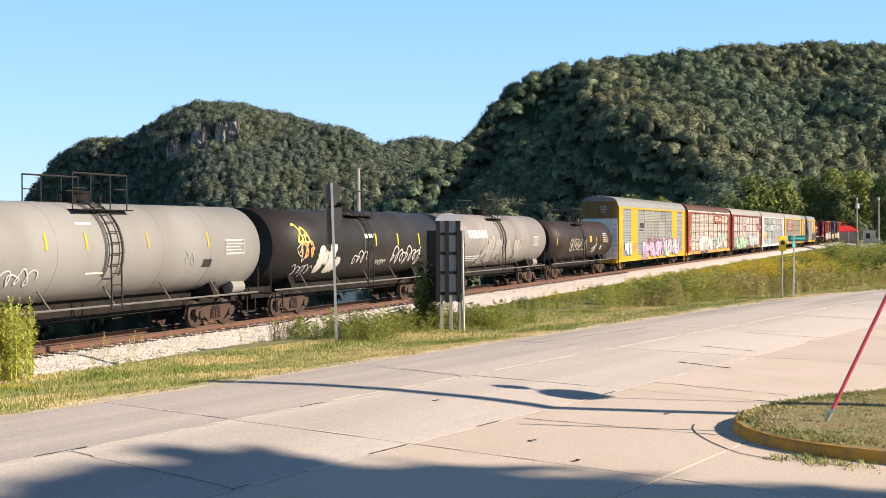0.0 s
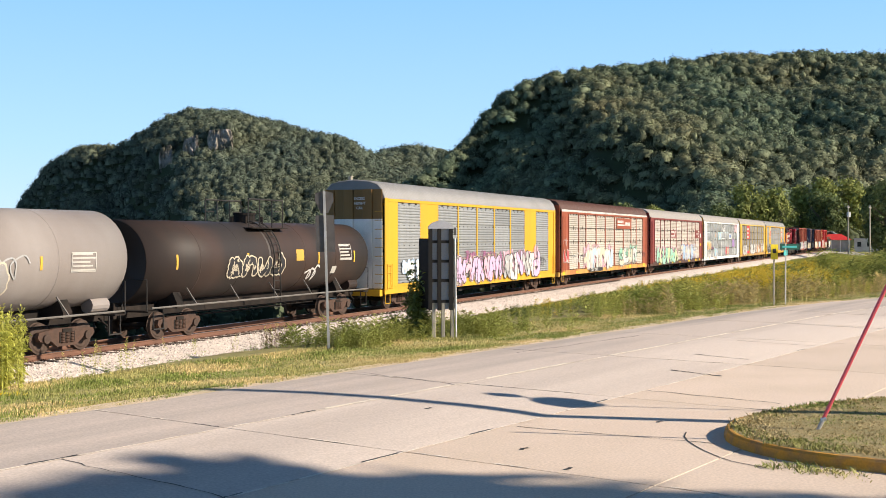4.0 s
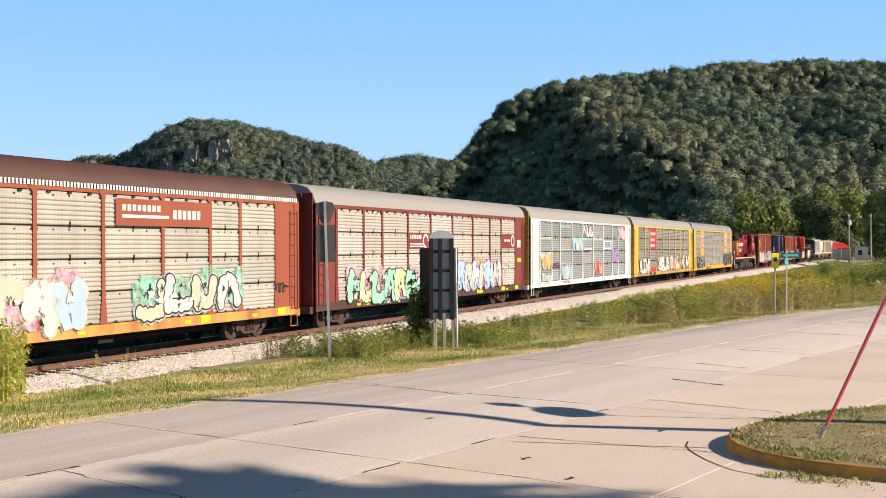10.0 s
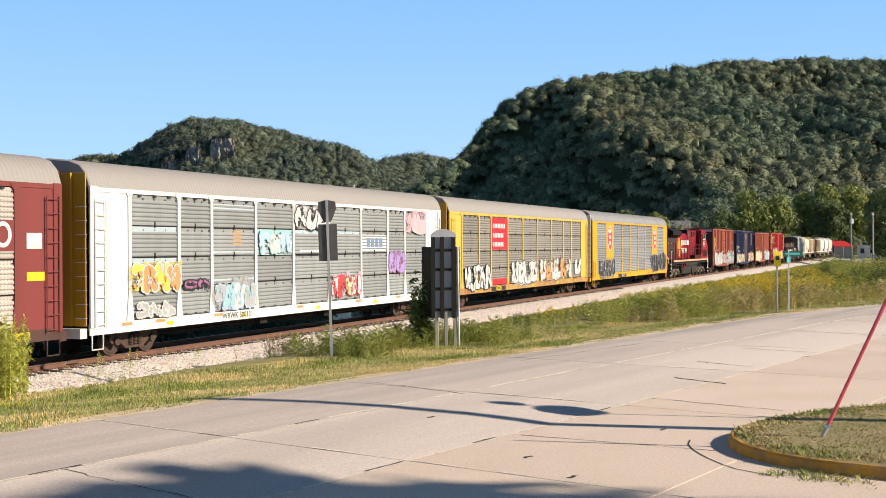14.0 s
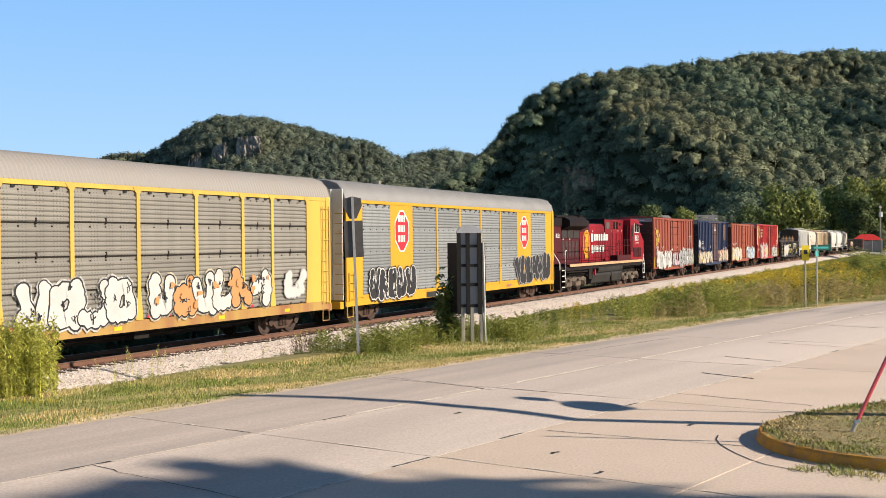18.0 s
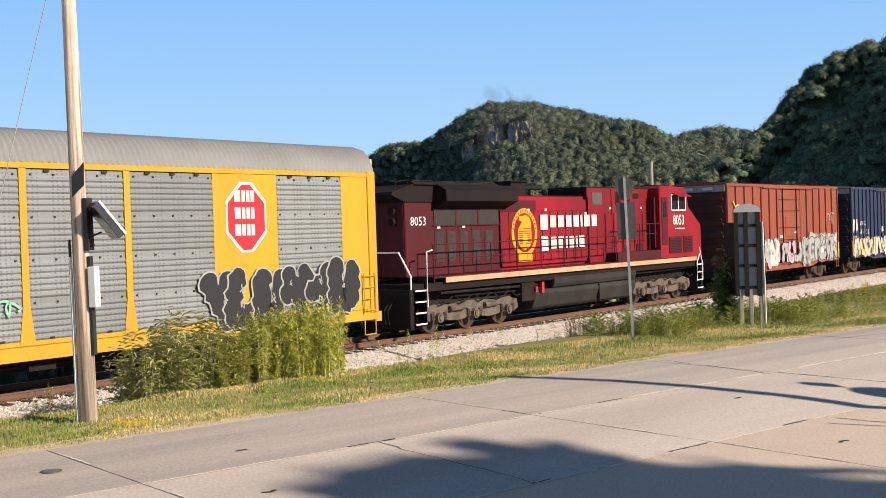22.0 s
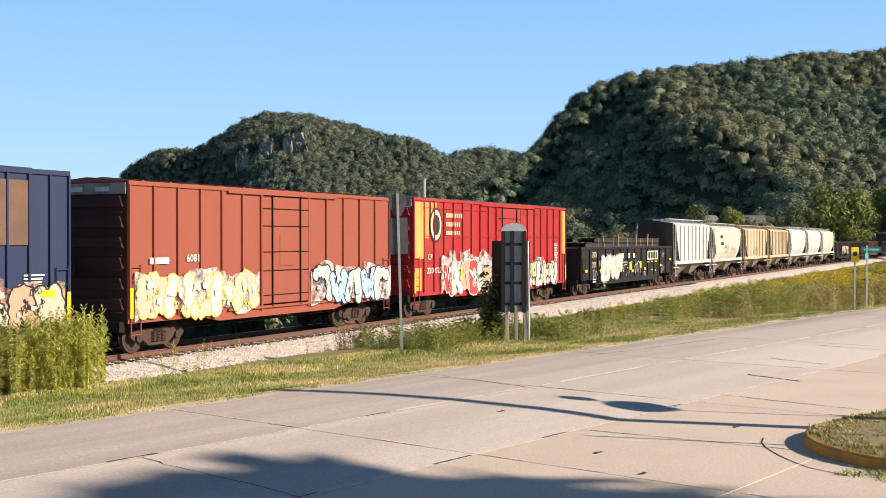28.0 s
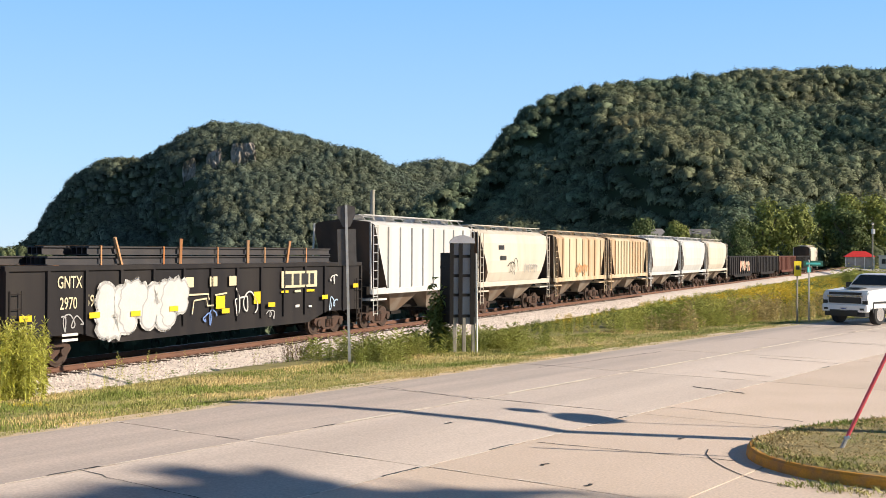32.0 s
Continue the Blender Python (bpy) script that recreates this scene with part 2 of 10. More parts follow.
SIGN_GREEN = mat("sign_green", (0.0, 0.075, 0.048), 0.5, bump=0, var=0.03)
SIGN_TEAL = mat("sign_teal", (0.05, 0.42, 0.40), 0.5, bump=0, var=0.03)
RED_ROD = mat("red_plastic", (0.82, 0.12, 0.14), 0.45, bump=0, var=0.05)
YELLOW_ROD = mat("yellow_plastic", (0.80, 0.62, 0.02), 0.45, bump=0, var=0.05)
RAIL_STEEL = mat("rusty_rail", (0.17, 0.085, 0.055), 0.8, scale=1.5, metal=0.2, bump=0.3, alt=(0.11, 0.06, 0.045))
RAIL_TOP = mat("rail_head", (0.45, 0.42, 0.40), 0.3, metal=0.9, bump=0.05)
TIE_WOOD = mat("tie_wood", (0.075, 0.055, 0.042), 0.95, scale=4, bump=0.6, obj=0.2)
WATER = mat("river_water", (0.02, 0.05, 0.08), 0.12, var=0.02, scale=0.02, bump=0.35, bump_scale=0.6, alt_amount=0.1)


# ---- mesh helpers ----
def mesh_arrays(name, verts, faces, material=None):
    """A mesh from arrays: verts (n, 3), faces (m, k) with equal corners."""
    verts = np.asarray(verts, dtype=np.float32)
    faces = np.asarray(faces, dtype=np.int32)
    me = bpy.data.meshes.new(name)
    k = faces.shape[1]
    me.vertices.add(len(verts))
    me.vertices.foreach_set("co", verts.ravel())
    me.loops.add(faces.size)
    me.loops.foreach_set("vertex_index", faces.ravel())
    me.polygons.add(len(faces))
    me.polygons.foreach_set("loop_start", np.arange(0, faces.size, k, dtype=np.int32))
    me.update(calc_edges=True)
    if material:
        me.materials.append(material)
    return me


def mesh_bm(name, bm, material=None, smooth_faces=False):
    me = bpy.data.meshes.new(name)
    bmesh.ops.recalc_face_normals(bm, faces=bm.faces[:])
    if smooth_faces:
        for f in bm.faces:
            f.smooth = True
    bm.to_mesh(me)
    bm.free()
    if material:
        me.materials.append(material)
    return me


def part(name, bm, material, parent, label="", smooth_faces=False):
    """One mesh object under a thing or under a part."""
    me = bm if isinstance(bm, bpy.types.Mesh) else mesh_bm(name, bm, material, smooth_faces)
    ob = new(name, me)
    ob.parent = parent
    if label:
        ob["label"] = label
    return ob


def thing(name, label, category, group="", at=None, kind=""):
    ob = new(name)
    ob.empty_display_size = 0.2
    if at is not None:
        ob.matrix_world = at
    return tagged(ob, label, category, group, kind)


def structure(name, me, label, category):
    return tagged(new(name, me), label, category, kind="structure")


def box(bm, x0, x1, y0, y1, z0, z1):
    vs = [bm.verts.new(c) for c in ((x0, y0, z0), (x1, y0, z0), (x1, y1, z0), (x0, y1, z0), (x0, y0, z1), (x1, y0, z1), (x1, y1, z1), (x0, y1, z1))]
    for f in ((0, 3, 2, 1), (4, 5, 6, 7), (0, 1, 5, 4), (1, 2, 6, 5), (2, 3, 7, 6), (3, 0, 4, 7)):
        bm.faces.new([vs[i] for i in f])
    return vs


def boxes(*rows):
    bm = bmesh.new()
    for r in rows:
        box(bm, *r)
    return bm


def bevelled(bm, w=0.01, seg=1):
    bmesh.ops.bevel(bm, geom=bm.edges[:], offset=w, segments=seg, affect="EDGES", clamp_overlap=True)
    return bm


def tube(bm, pts, r, sides=6, cap=True):
    """A round bar along points."""
    pts = [Vector(p) for p in pts]
    rings = []
    for i, p in enumerate(pts):
        d = (pts[min(i + 1, len(pts) - 1)] - pts[max(i - 1, 0)]).normalized()
        a = d.orthogonal().normalized() if abs(d.z) > 0.99 else d.cross(Vector((0, 0, 1))).normalized()
        b = d.cross(a).normalized()
        rr = r[i] if isinstance(r, (list, tuple)) else r
        rings.append([bm.verts.new(p + (a * math.cos(t) + b * math.sin(t)) * rr) for t in [2 * math.pi * k / sides for k in range(sides)]])
    for q, w in zip(rings, rings[1:]):
        for k in range(sides):
            bm.faces.new((q[k], q[(k + 1) % sides], w[(k + 1) % sides], w[k]))
    if cap:
        bm.faces.new(rings[0][::-1])
        bm.faces.new(rings[-1])
    return bm


def tubes(lines, r, sides=6):
    bm = bmesh.new()
    for l in lines:
        tube(bm, l, r, sides)
    return bm


def lathe_x(profile, sides=24):
    """Turn a profile of (x, radius) about the x axis."""
    bm = bmesh.new()
    rings = []
    for x, r in profile:
        rings.append([bm.verts.new((x, r * math.cos(t), r * math.sin(t))) for t in [2 * math.pi * k / sides for k in range(sides)]])
    for q, w in zip(rings, rings[1:]):
        for k in range(sides):
            bm.faces.new((q[k], q[(k + 1) % sides], w[(k + 1) % sides], w[k]))
    bm.faces.new(rings[0])
    bm.faces.new(rings[-1][::-1])
    return bm


def prism(bm, outline, axis, a, b):
    """A closed outline of (p, q) pushed along an axis from a to b."""
    def co(p, q, w):
        return {"x": (w, p, q), "y": (p, w, q), "z": (p, q, w)}[axis]
    r0 = [bm.verts.new(co(p, q, a)) for p, q in outline]
    r1 = [bm.verts.new(co(p, q, b)) for p, q in outline]
    n = len(outline)
    for k in range(n):
        bm.faces.new((r0[k], r0[(k + 1) % n], r1[(k + 1) % n], r1[k]))
    bm.faces.new(r0[::-1])
    bm.faces.new(r1)
    return bm


# ---- ground ----
def road_uv(x, y):
    w = Vector((x, y))
    uu, vv = w.dot(RD), w.dot(RN)
    if uu > BEND_U:
        dx, dy = uu - BEND_U, vv - (12.0 - BEND_R)
        if dy > 0:
            return BEND_U + math.atan2(dx, dy) * BEND_R, math.hypot(dx, dy) - BEND_R + 12.0
    return uu, vv


EDGE_V = 16.95
FOOT_P = 20.9
RIVER_Z = -3.4


def ground_z(x, y):
    w = Vector((x, y))
    s, p = w.dot(TD), w.dot(TN)
    u, v = road_uv(x, y)
    if p > 27:
        river = 1 - smooth(-40, 60, x - 0.02 * y)
        near = 1 - smooth(1000, 1080, math.hypot(x, y))
        deep = river * near
        return -1.0 - smooth(28, 37, p) * (0.6 + 5.0 * deep)
    if v <= EDGE_V:
        return -0.10
    if p >= FOOT_P:
        return -1.0
    dv = v - EDGE_V
    w = dv / (dv + FOOT_P - p + 1e-6)
    z = -0.02 - 0.80 * smooth(0.55, 1.0, w)
    return z + 0.05 * noise.noise((x * 0.4, y * 0.4, 0.0)) * min(1.0, dv)


def spaced(stops):
    """Coordinates from (start, step) rows."""
    out = []
    for (a, st), (b, _) in zip(stops, stops[1:]):
        k = max(1, round((b - a) / st))
        out += [a + (b - a) * i / k for i in range(k)]
    return out + [stops[-1][0]]


def build_ground():
    ss = spaced([(-4000, 600), (-400, 60), (-40, 6), (-5, 0.7), (75, 1.5), (160, 6), (400, 40), (800, 300), (4000, 1)])
    ps = spaced([(-4000, 600), (-400, 60), (-40, 6), (0, 0.8), (10, 0.45), (22, 0.7), (40, 8), (120, 60), (1000, 300), (4000, 1)])
    verts = []
    for s in ss:
        for p in ps:
            w = TD * s + TN * p
            verts.append(lifted(w.x, w.y, ground_z(w.x, w.y), road_uv(w.x, w.y)[1] if p < 21 and -5 < s < 300 else 0)[:])
    n = len(ps)
    faces, idx = [], []
    for i in range(len(ss) - 1):
        for j in range(n - 1):
            faces.append((i * n + j, (i + 1) * n + j, (i + 1) * n + j + 1, i * n + j + 1))
            w = TD * ss[i] + TN * ps[j]
            u, v = road_uv(w.x, w.y)
            p = ps[j]
            if v < EDGE_V:
                idx.append(0)
            elif p > 28:
                idx.append(2)
            elif v < EDGE_V + 4.2:
                idx.append(0)
            else:
                idx.append(1)
    me = mesh_arrays("ground", verts, faces)
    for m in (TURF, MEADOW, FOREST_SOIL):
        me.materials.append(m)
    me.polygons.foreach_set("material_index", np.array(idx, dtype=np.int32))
    me.polygons.foreach_set("use_smooth", np.ones(len(faces), dtype=bool))
    structure("ground", me, "grassy ground with mown verge, weeds and woodland floor", "ground")
    # river
    bm = bmesh.new()
    pts = [trk(-2000, 33), trk(90, 33), trk(300, 60), (60, 700, 0), (20, 1250, 0), (-2500, 1250, 0), (-3500, -400, 0)]
    bm.faces.new([bm.verts.new((q[0], q[1], RIVER_Z)) for q in pts])
    structure("water", mesh_bm("water", bm, WATER), "calm blue river water behind the railway", "river")


build_ground()


def crown_templates(k, leaves, size, seed, fine=2):
    """Ragged tree crowns of unit radius: a lumpy dome under small leaf sprays; each template has the same faces."""
    rng = np.random.default_rng(seed)
    ico = bmesh.new()
    bmesh.ops.create_icosphere(ico, subdivisions=fine, radius=1.0)
    bmesh.ops.delete(ico, geom=[v for v in ico.verts if v.co.z < -0.5], context="VERTS")
    ico.verts.index_update()
    core = np.array([v.co[:] for v in ico.verts])
    cf = np.array([[v.index for v in f.verts] for f in ico.faces])
    ico.free()
    out = []
    for i in range(k):
        def swell(c):
            q = Vector(c) * 1.4 + Vector((seed + i * 7.3, i * 3.1, 0))
            return 0.86 + 0.36 * noise.noise(q) + 0.34 * abs(noise.noise(q * 1.9)) + 0.62 * abs(noise.noise(q * 3.4 + Vector((5, 0, 0))))
        w = np.array([c * swell(c) * 0.86 for c in core])
        vs = [w]
        for j in range(leaves):
            c = rng.normal(size=3)
            c /= np.linalg.norm(c)
            if c[2] < -0.3:
                c[2] = abs(c[2])
            p = c * swell(c) * rng.uniform(0.88, 1.06)
            u = np.cross(c, rng.normal(size=3))
            u /= np.linalg.norm(u)
            v = np.cross(c, u) + c * rng.uniform(-0.25, 0.55)
            sz = size * rng.uniform(0.5, 1.2)
            vs.append(np.array([p - u * sz * 0.5, p + u * sz * 0.5, p + v * sz * 0.9]))
        out.append(np.concatenate(vs))
    lf = np.arange(leaves * 3).reshape(-1, 3) + len(core)
    return out, np.concatenate([cf, lf])


def build_hills():
    big, big_f = crown_templates(14, 250, 0.23, 3, 2)
    small, small_f = crown_templates(10, 120, 0.28, 9, 1)
    rng = np.random.default_rng(5)

    def hill(name, label, ridge, down, front, back, step, crown_r, templates, tf, mat_leaf, power, noisy, cliffs=(), steps=()):
        """A wooded bluff swept down from its ridge line; one sheet of land and one woods; cliffs are steps in its front."""
        ridge = np.array(ridge, float)
        seg = np.r_[0, np.cumsum(np.hypot(*np.diff(ridge[:, :2], axis=0).T))]
        down = np.array(down, float) / np.hypot(*down)

        def at(a, t):
            x, y, h = (np.interp(a, seg, ridge[:, k]) for k in range(3))
            w = front if t >= 0 else back
            te = t
            for a0, half, hi, lo in cliffs:
                if hi < t < lo:
                    k = 1 - smooth(half * 0.8, half * 1.25, abs(a - a0))
                    te = min(te, t + (hi - t) * k)
            f = max(0.0, 1 - abs(te) ** power)
            px, py = x + down[0] * t * w, y + down[1] * t * w
            nz = noise.noise((px * 0.012, py * 0.012, 3.0)) * noisy * min(1.0, 4 * abs(t)) * f
            # spurs: the land drops away on their shaded side
            for a0, wide, drop, t0, t1 in steps:
                nz -= drop * smooth(a0, a0 - wide, a + 18 * noise.noise((t * 5, a0, 0))) * smooth(a0 - 5.5 * wide, a0 - wide, a) * smooth(0.02, t0, t) * (1 - smooth(t1, 1.0, t))
            return px, py, max(-3.0, (h + 3.0) * f - 3.0 + nz)

        na, nt = 130, 60
        tt = np.linspace(-1, 1, nt)
        verts = [at(a, t) for a in np.linspace(0, seg[-1], na) for t in tt]
        faces = [(i * nt + j, (i + 1) * nt + j, (i + 1) * nt + j + 1, i * nt + j + 1) for i in range(na - 1) for j in range(nt - 1)]
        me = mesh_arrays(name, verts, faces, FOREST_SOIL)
        structure(name, me, label, "hill")
        vs, fs, off = [], [], 0
        cells = [(a, t) for a in np.arange(0, seg[-1], step) for t in np.arange(-0.10, 1.0, step / front)]
        cells += [(a, 0.0) for a in np.arange(0, seg[-1], step * 0.6)]
        for a, t in cells:
            a, t = a + rng.uniform(-0.5, 0.5) * step, t + rng.uniform(-0.5, 0.5) * step / front
            x, y, z = at(a, t)
            if x > 0.47 * y or z < -2.0 or any(abs(a - a0) < half * 0.9 and lo - 0.02 < t < lo + 0.05 for a0, half, hi, lo in cliffs):
                continue
            r = crown_r * rng.uniform(0.62, 1.3)
            w = templates[rng.integers(len(templates))]
            c, sn = math.cos(rng.uniform(0, 6.28)), math.sin(rng.uniform(0, 6.28))
            q = np.stack([w[:, 0] * c - w[:, 1] * sn, w[:, 0] * sn + w[:, 1] * c, w[:, 2] * rng.uniform(0.8, 1.2)], 1) * r
            vs.append(q + (x, y, z + r * 0.7))
            fs.append(tf + off)
            off += len(w)
        me = mesh_arrays("woods", np.concatenate(vs), np.concatenate(fs), mat_leaf)
        me.polygons.foreach_set("use_smooth", np.ones(len(me.polygons), dtype=bool))
        tagged(new("woods", me), "dense green deciduous woods on the bluff", "woods", kind="stuff")
        for a0, half, hi, lo in cliffs:
            bm = bmesh.new()
            n, m = 26, 16
            grid = []
            for i in range(n + 1):
                a = a0 + half * (2 * i / n - 1)
                x, y, zt = at(a, lo - 0.004)
                zb = at(a, lo + 0.03)[2] - 3
                col = []
                for j in range(m + 1):
                    o = 2.6 + 2.6 * noise.noise((i * 0.32 + a0, j * 0.30, 1.0)) + 1.4 * noise.noise((i * 0.9, j * 0.9 + a0, 4.0))
                    k = 1 - j / m
                    col.append(bm.verts.new((x + down[0] * (o + 7 * k), y + down[1] * (o + 7 * k), zb + (zt + 1.0 - zb) * j / m)))
                grid.append(col)
            for i in range(n):
                for j in range(m):
                    bm.faces.new((grid[i][j], grid[i + 1][j], grid[i + 1][j + 1], grid[i][j + 1]))
            structure("rock_face", mesh_bm("rock_face", bm, ROCK), "pale broken rock face on the wooded bluff", "cliff")

    hill("hill_west", "wooded river bluff with a rock face", RIDGE_WEST, (0.45, -1), 320, 250, 6.0, 4.1, small, small_f, FOREST_FAR, 1.25, 16, ((243, 11, 0.24, 0.40), (217, 7, 0.25, 0.40), (196, 6, 0.23, 0.38)), ((196, 40, 44, 0.2, 0.8), (110, 30, 22, 0.2, 0.7)))
    hill("hill_middle", "distant wooded bluff", RIDGE_MID, (0, -1), 400, 200, 10.0, 7.0, small, small_f, FOREST_FAR, 1.3, 10)
    hill("hill_east", "steep wooded bluff above the town", RIDGE_EAST, (0.1, -1), 330, 200, 5.6, 3.7, big, big_f, FOREST, 1.2, 20, (), ((165, 40, 30, 0.12, 0.7), (285, 40, 9, 0.25, 0.7), (400, 40, 6, 0.25, 0.7), (85, 30, 6, 0.2, 0.7)))


RIDGE_WEST = [(-452, 1165, -3.7), (-427, 1154, 17.1), (-415, 1147, 34.3), (-380, 1117, 67.3), (-344, 1097, 84.6), (-299, 1079, 83.8), (-272, 1076, 100.0), (-249, 1071, 112.6), (-225, 1067, 117.3), (-191, 1063, 114.8), (-142, 1050, 100.6), (-117, 1043, 92.4), (-89, 1036, 78.0), (-62, 1038, 57.0), (-34, 1050, 30.1), (0, 1060, 0.0)]
RIDGE_MID = [(-167, 1591, 88.0), (-98, 1597, 106.2), (-67, 1599, 116.9), (-22, 1600, 120.5), (14, 1600, 111.8), (70, 1598, 102.0), (139, 1594, 74.0)]
RIDGE_EAST = [(-50, 638, 2.9), (-36, 639, 10.5), (-17, 650, 27.4), (4, 670, 42.0), (16, 690, 52.9), (22, 700, 59.8), (31, 704, 73.4), (38, 709, 82.8), (56, 713, 94.2), (81, 715, 101.3), (110, 717, 104.0), (152, 714, 108.3), (183, 712, 110.4), (227, 704, 111.1), (274, 693, 107.1), (340, 668, 98.5), (419, 622, 85.2), (502, 557, 58.7)]
build_hills()


# ---- road ----
LANES = [(-13.0, -9.3), (-9.3, -5.6), (-5.6, -1.9), (-1.9, 2.0), (2.0, 6.0), (6.0, 9.93), (9.93, 13.6), (13.6, 16.93)]
JOINT_U, STEP_U = 6.2, 6.9


def build_road():
    bed = bmesh.new()
    us = [-40 + 3 * i for i in range(100)]
    across = (-60, -13, 2, 9.93, 10.4, 11.0, 11.7, 12.6, 13.6, 14.6, 15.6, 16.4, 17.0)
    rows = [[bed.verts.new(road_xy(u, v, -0.04)) for v in across] for u in us]
    for a, b in zip(rows, rows[1:]):
        for k in range(len(across) - 1):
            bed.faces.new((a[k], b[k], b[k + 1], a[k + 1]))
    road = structure("road", mesh_bm("road", bed, JOINT), "pale concrete road with sealed slab joints", "road")
    for lane, (v0, v1) in enumerate(LANES):
        for i in range(-5, 13):
            u0, u1 = JOINT_U + STEP_U * i, JOINT_U + STEP_U * (i + 1)
            g = 0.012
            cuts = 1 if u1 < BEND_U else 4
            bm = bmesh.new()
            top, low = [], []
            wide = 6 if v0 > 9 else 1
            vv = [v0 + g + (v1 - v0 - 2 * g) * k / wide for k in range(wide + 1)]
            for k in range(cuts + 1):
                u = u0 + g + (u1 - u0 - 2 * g) * k / cuts
                top.append([bm.verts.new(road_xy(u, v, -0.002 if not v0 > 13 else 0.0)) for v in vv])
                low.append([bm.verts.new(road_xy(u, v, -0.12)) for v in (v0 + g, v1 - g)])
            for a, b, c, d in zip(top, top[1:], low, low[1:]):
                for k in range(wide):
                    bm.faces.new((a[k], b[k], b[k + 1], a[k + 1]))
                bm.faces.new((a[0], c[0], d[0], b[0]))
                bm.faces.new((a[-1], b[-1], d[1], c[1]))
            bm.faces.new(top[0] + [low[0][1], low[0][0]])
            bm.faces.new([low[-1][0], low[-1][1]] + top[-1][::-1])
            part("concrete_slab", bm, CONCRETE_TAN if v1 < 10 else CONCRETE if v1 < 14 else CONCRETE_GREY, road)
    # continuing roadway far along the bend
    bm = bmesh.new()
    rows = [[bm.verts.new(road_xy(95 + 4 * i, v, -0.004)) for v in (6.0, 9.93, 11.5, 13.0, 15.0, 16.93)] for i in range(12)]
    for a, b in zip(rows, rows[1:]):
        for k in range(5):
            bm.faces.new((a[k], b[k], b[k + 1], a[k + 1]))
    part("far_roadway", bm, CONCRETE, road)

    def line(name, pts, w, material, z=0.004):
        bm = bmesh.new()
        a = []
        for i, (u, v, *s) in enumerate(pts):
            hw = w * (s[0] if s else 1) / 2
            q = road_xy(u, v, z)
            un, vn = pts[min(i + 1, len(pts) - 1)][:2]
            up, vp = pts[max(i - 1, 0)][:2]
            d = (road_xy(un, vn) - road_xy(up, vp)).normalized()
            nrm = Vector((-d.y, d.x, 0)) * hw
            a.append((bm.verts.new(q - nrm), bm.verts.new(q + nrm)))
        for q, r in zip(a, a[1:]):
            bm.faces.new((q[0], r[0], r[1], q[1]))
        part(name, bm, material, road)

    def crack(name, a, b, w, material, wob=0.06, n=14):
        pts = []
        for i in range(n + 1):
            t = i / n
            k = 0.35 + 0.9 * random.random()
            pts.append((a[0] + (b[0] - a[0]) * t + random.uniform(-wob, wob), a[1] + (b[1] - a[1]) * t + random.uniform(-wob, wob), k))
        line(name, pts, w, material)

    rnd = random.Random(4)
    for a in (15.6, 21.0, 27, 31.4, 36, 41, 46.5, 52, 58):
        line("centre_line", [(a + k, 13.62) for k in (0, 0.8, 1.6, 2.4, 3.2, 4.0)], 0.09, YELLOW_LINE)
    # worn pale arrises and dark sealed stretches along the joints
    pale = mat("spalled_concrete", (0.84, 0.76, 0.66), 0.9, bump=0.4)
    for i in range(0, 9):
        u = JOINT_U + STEP_U * i
        for v0, v1 in LANES[4:]:
            if rnd.random() < 0.55:
                a = rnd.uniform(v0, v1 - 0.4)
                crack("joint_sealer", (u + rnd.uniform(-0.01, 0.01), a), (u, a + rnd.uniform(0.3, 1.3)), rnd.uniform(0.025, 0.04), CRACK_FILL, 0.012, 8)
            for j in range(2):
                a = rnd.uniform(v0, v1 - 0.4)
                crack("spall", (u + 0.035, a), (u + 0.03, a + rnd.uniform(0.3, 1.0)), 0.035, pale, 0.015, 8)
    for v in (9.93, 13.6):
        u = 4.0
        while u < 60:
            l = rnd.uniform(0.8, 3.0)
            crack("spall", (u, v - 0.03), (u + l, v - 0.03), 0.05, pale, 0.012, 12)
            if rnd.random() < 0.5:
                crack("joint_sealer", (u + l * 0.5, v + 0.01), (u + l * 0.5 + rnd.uniform(0.3, 0.9), v + 0.01), 0.05, CRACK_FILL, 0.012, 6)
            u += l + rnd.uniform(0.1, 0.8)
    crack("crack", (24.8, 10.95), (24.3, 9.5), 0.07, CRACK_FILL, 0.03)
    crack("crack", (28.5, 11.9), (28.0, 10.2), 0.05, CRACK_FILL, 0.03)
    crack("crack", (33, 12.4), (32.6, 10.0), 0.05, CRACK_FILL, 0.03)
    crack("crack", (26, 16.0), (33, 15.6), 0.035, CRACK_FILL, 0.05)
    crack("crack", (15.9, 9.7), (16.3, 6.5), 0.025, CRACK_FILL, 0.03)
    crack("crack", (19.7, 13.4), (20.3, 16.8), 0.03, CRACK_FILL, 0.05)
    crack("crack", (40.5, 13.0), (40.0, 10.0), 0.06, CRACK_FILL, 0.03)
    crack("crack", (47, 13.4), (46.6, 10.0), 0.06, CRACK_FILL, 0.03)
    crack("crack", (9.9, 13.6), (9.6, 9.95), 0.02, CRACK_FILL, 0.04)
    crack("crack", (21.2, 9.9), (20.9, 7.0), 0.03, CRACK_FILL, 0.05)
    # joint that curves round the island's nose
    line("curved_joint", [(16.98, 7.23), (16.6, 7.1), (16.25, 6.89), (15.96, 6.66), (15.67, 6.40), (15.35, 6.06), (15.13, 5.77), (14.95, 5.19)], 0.022, CRACK_FILL)
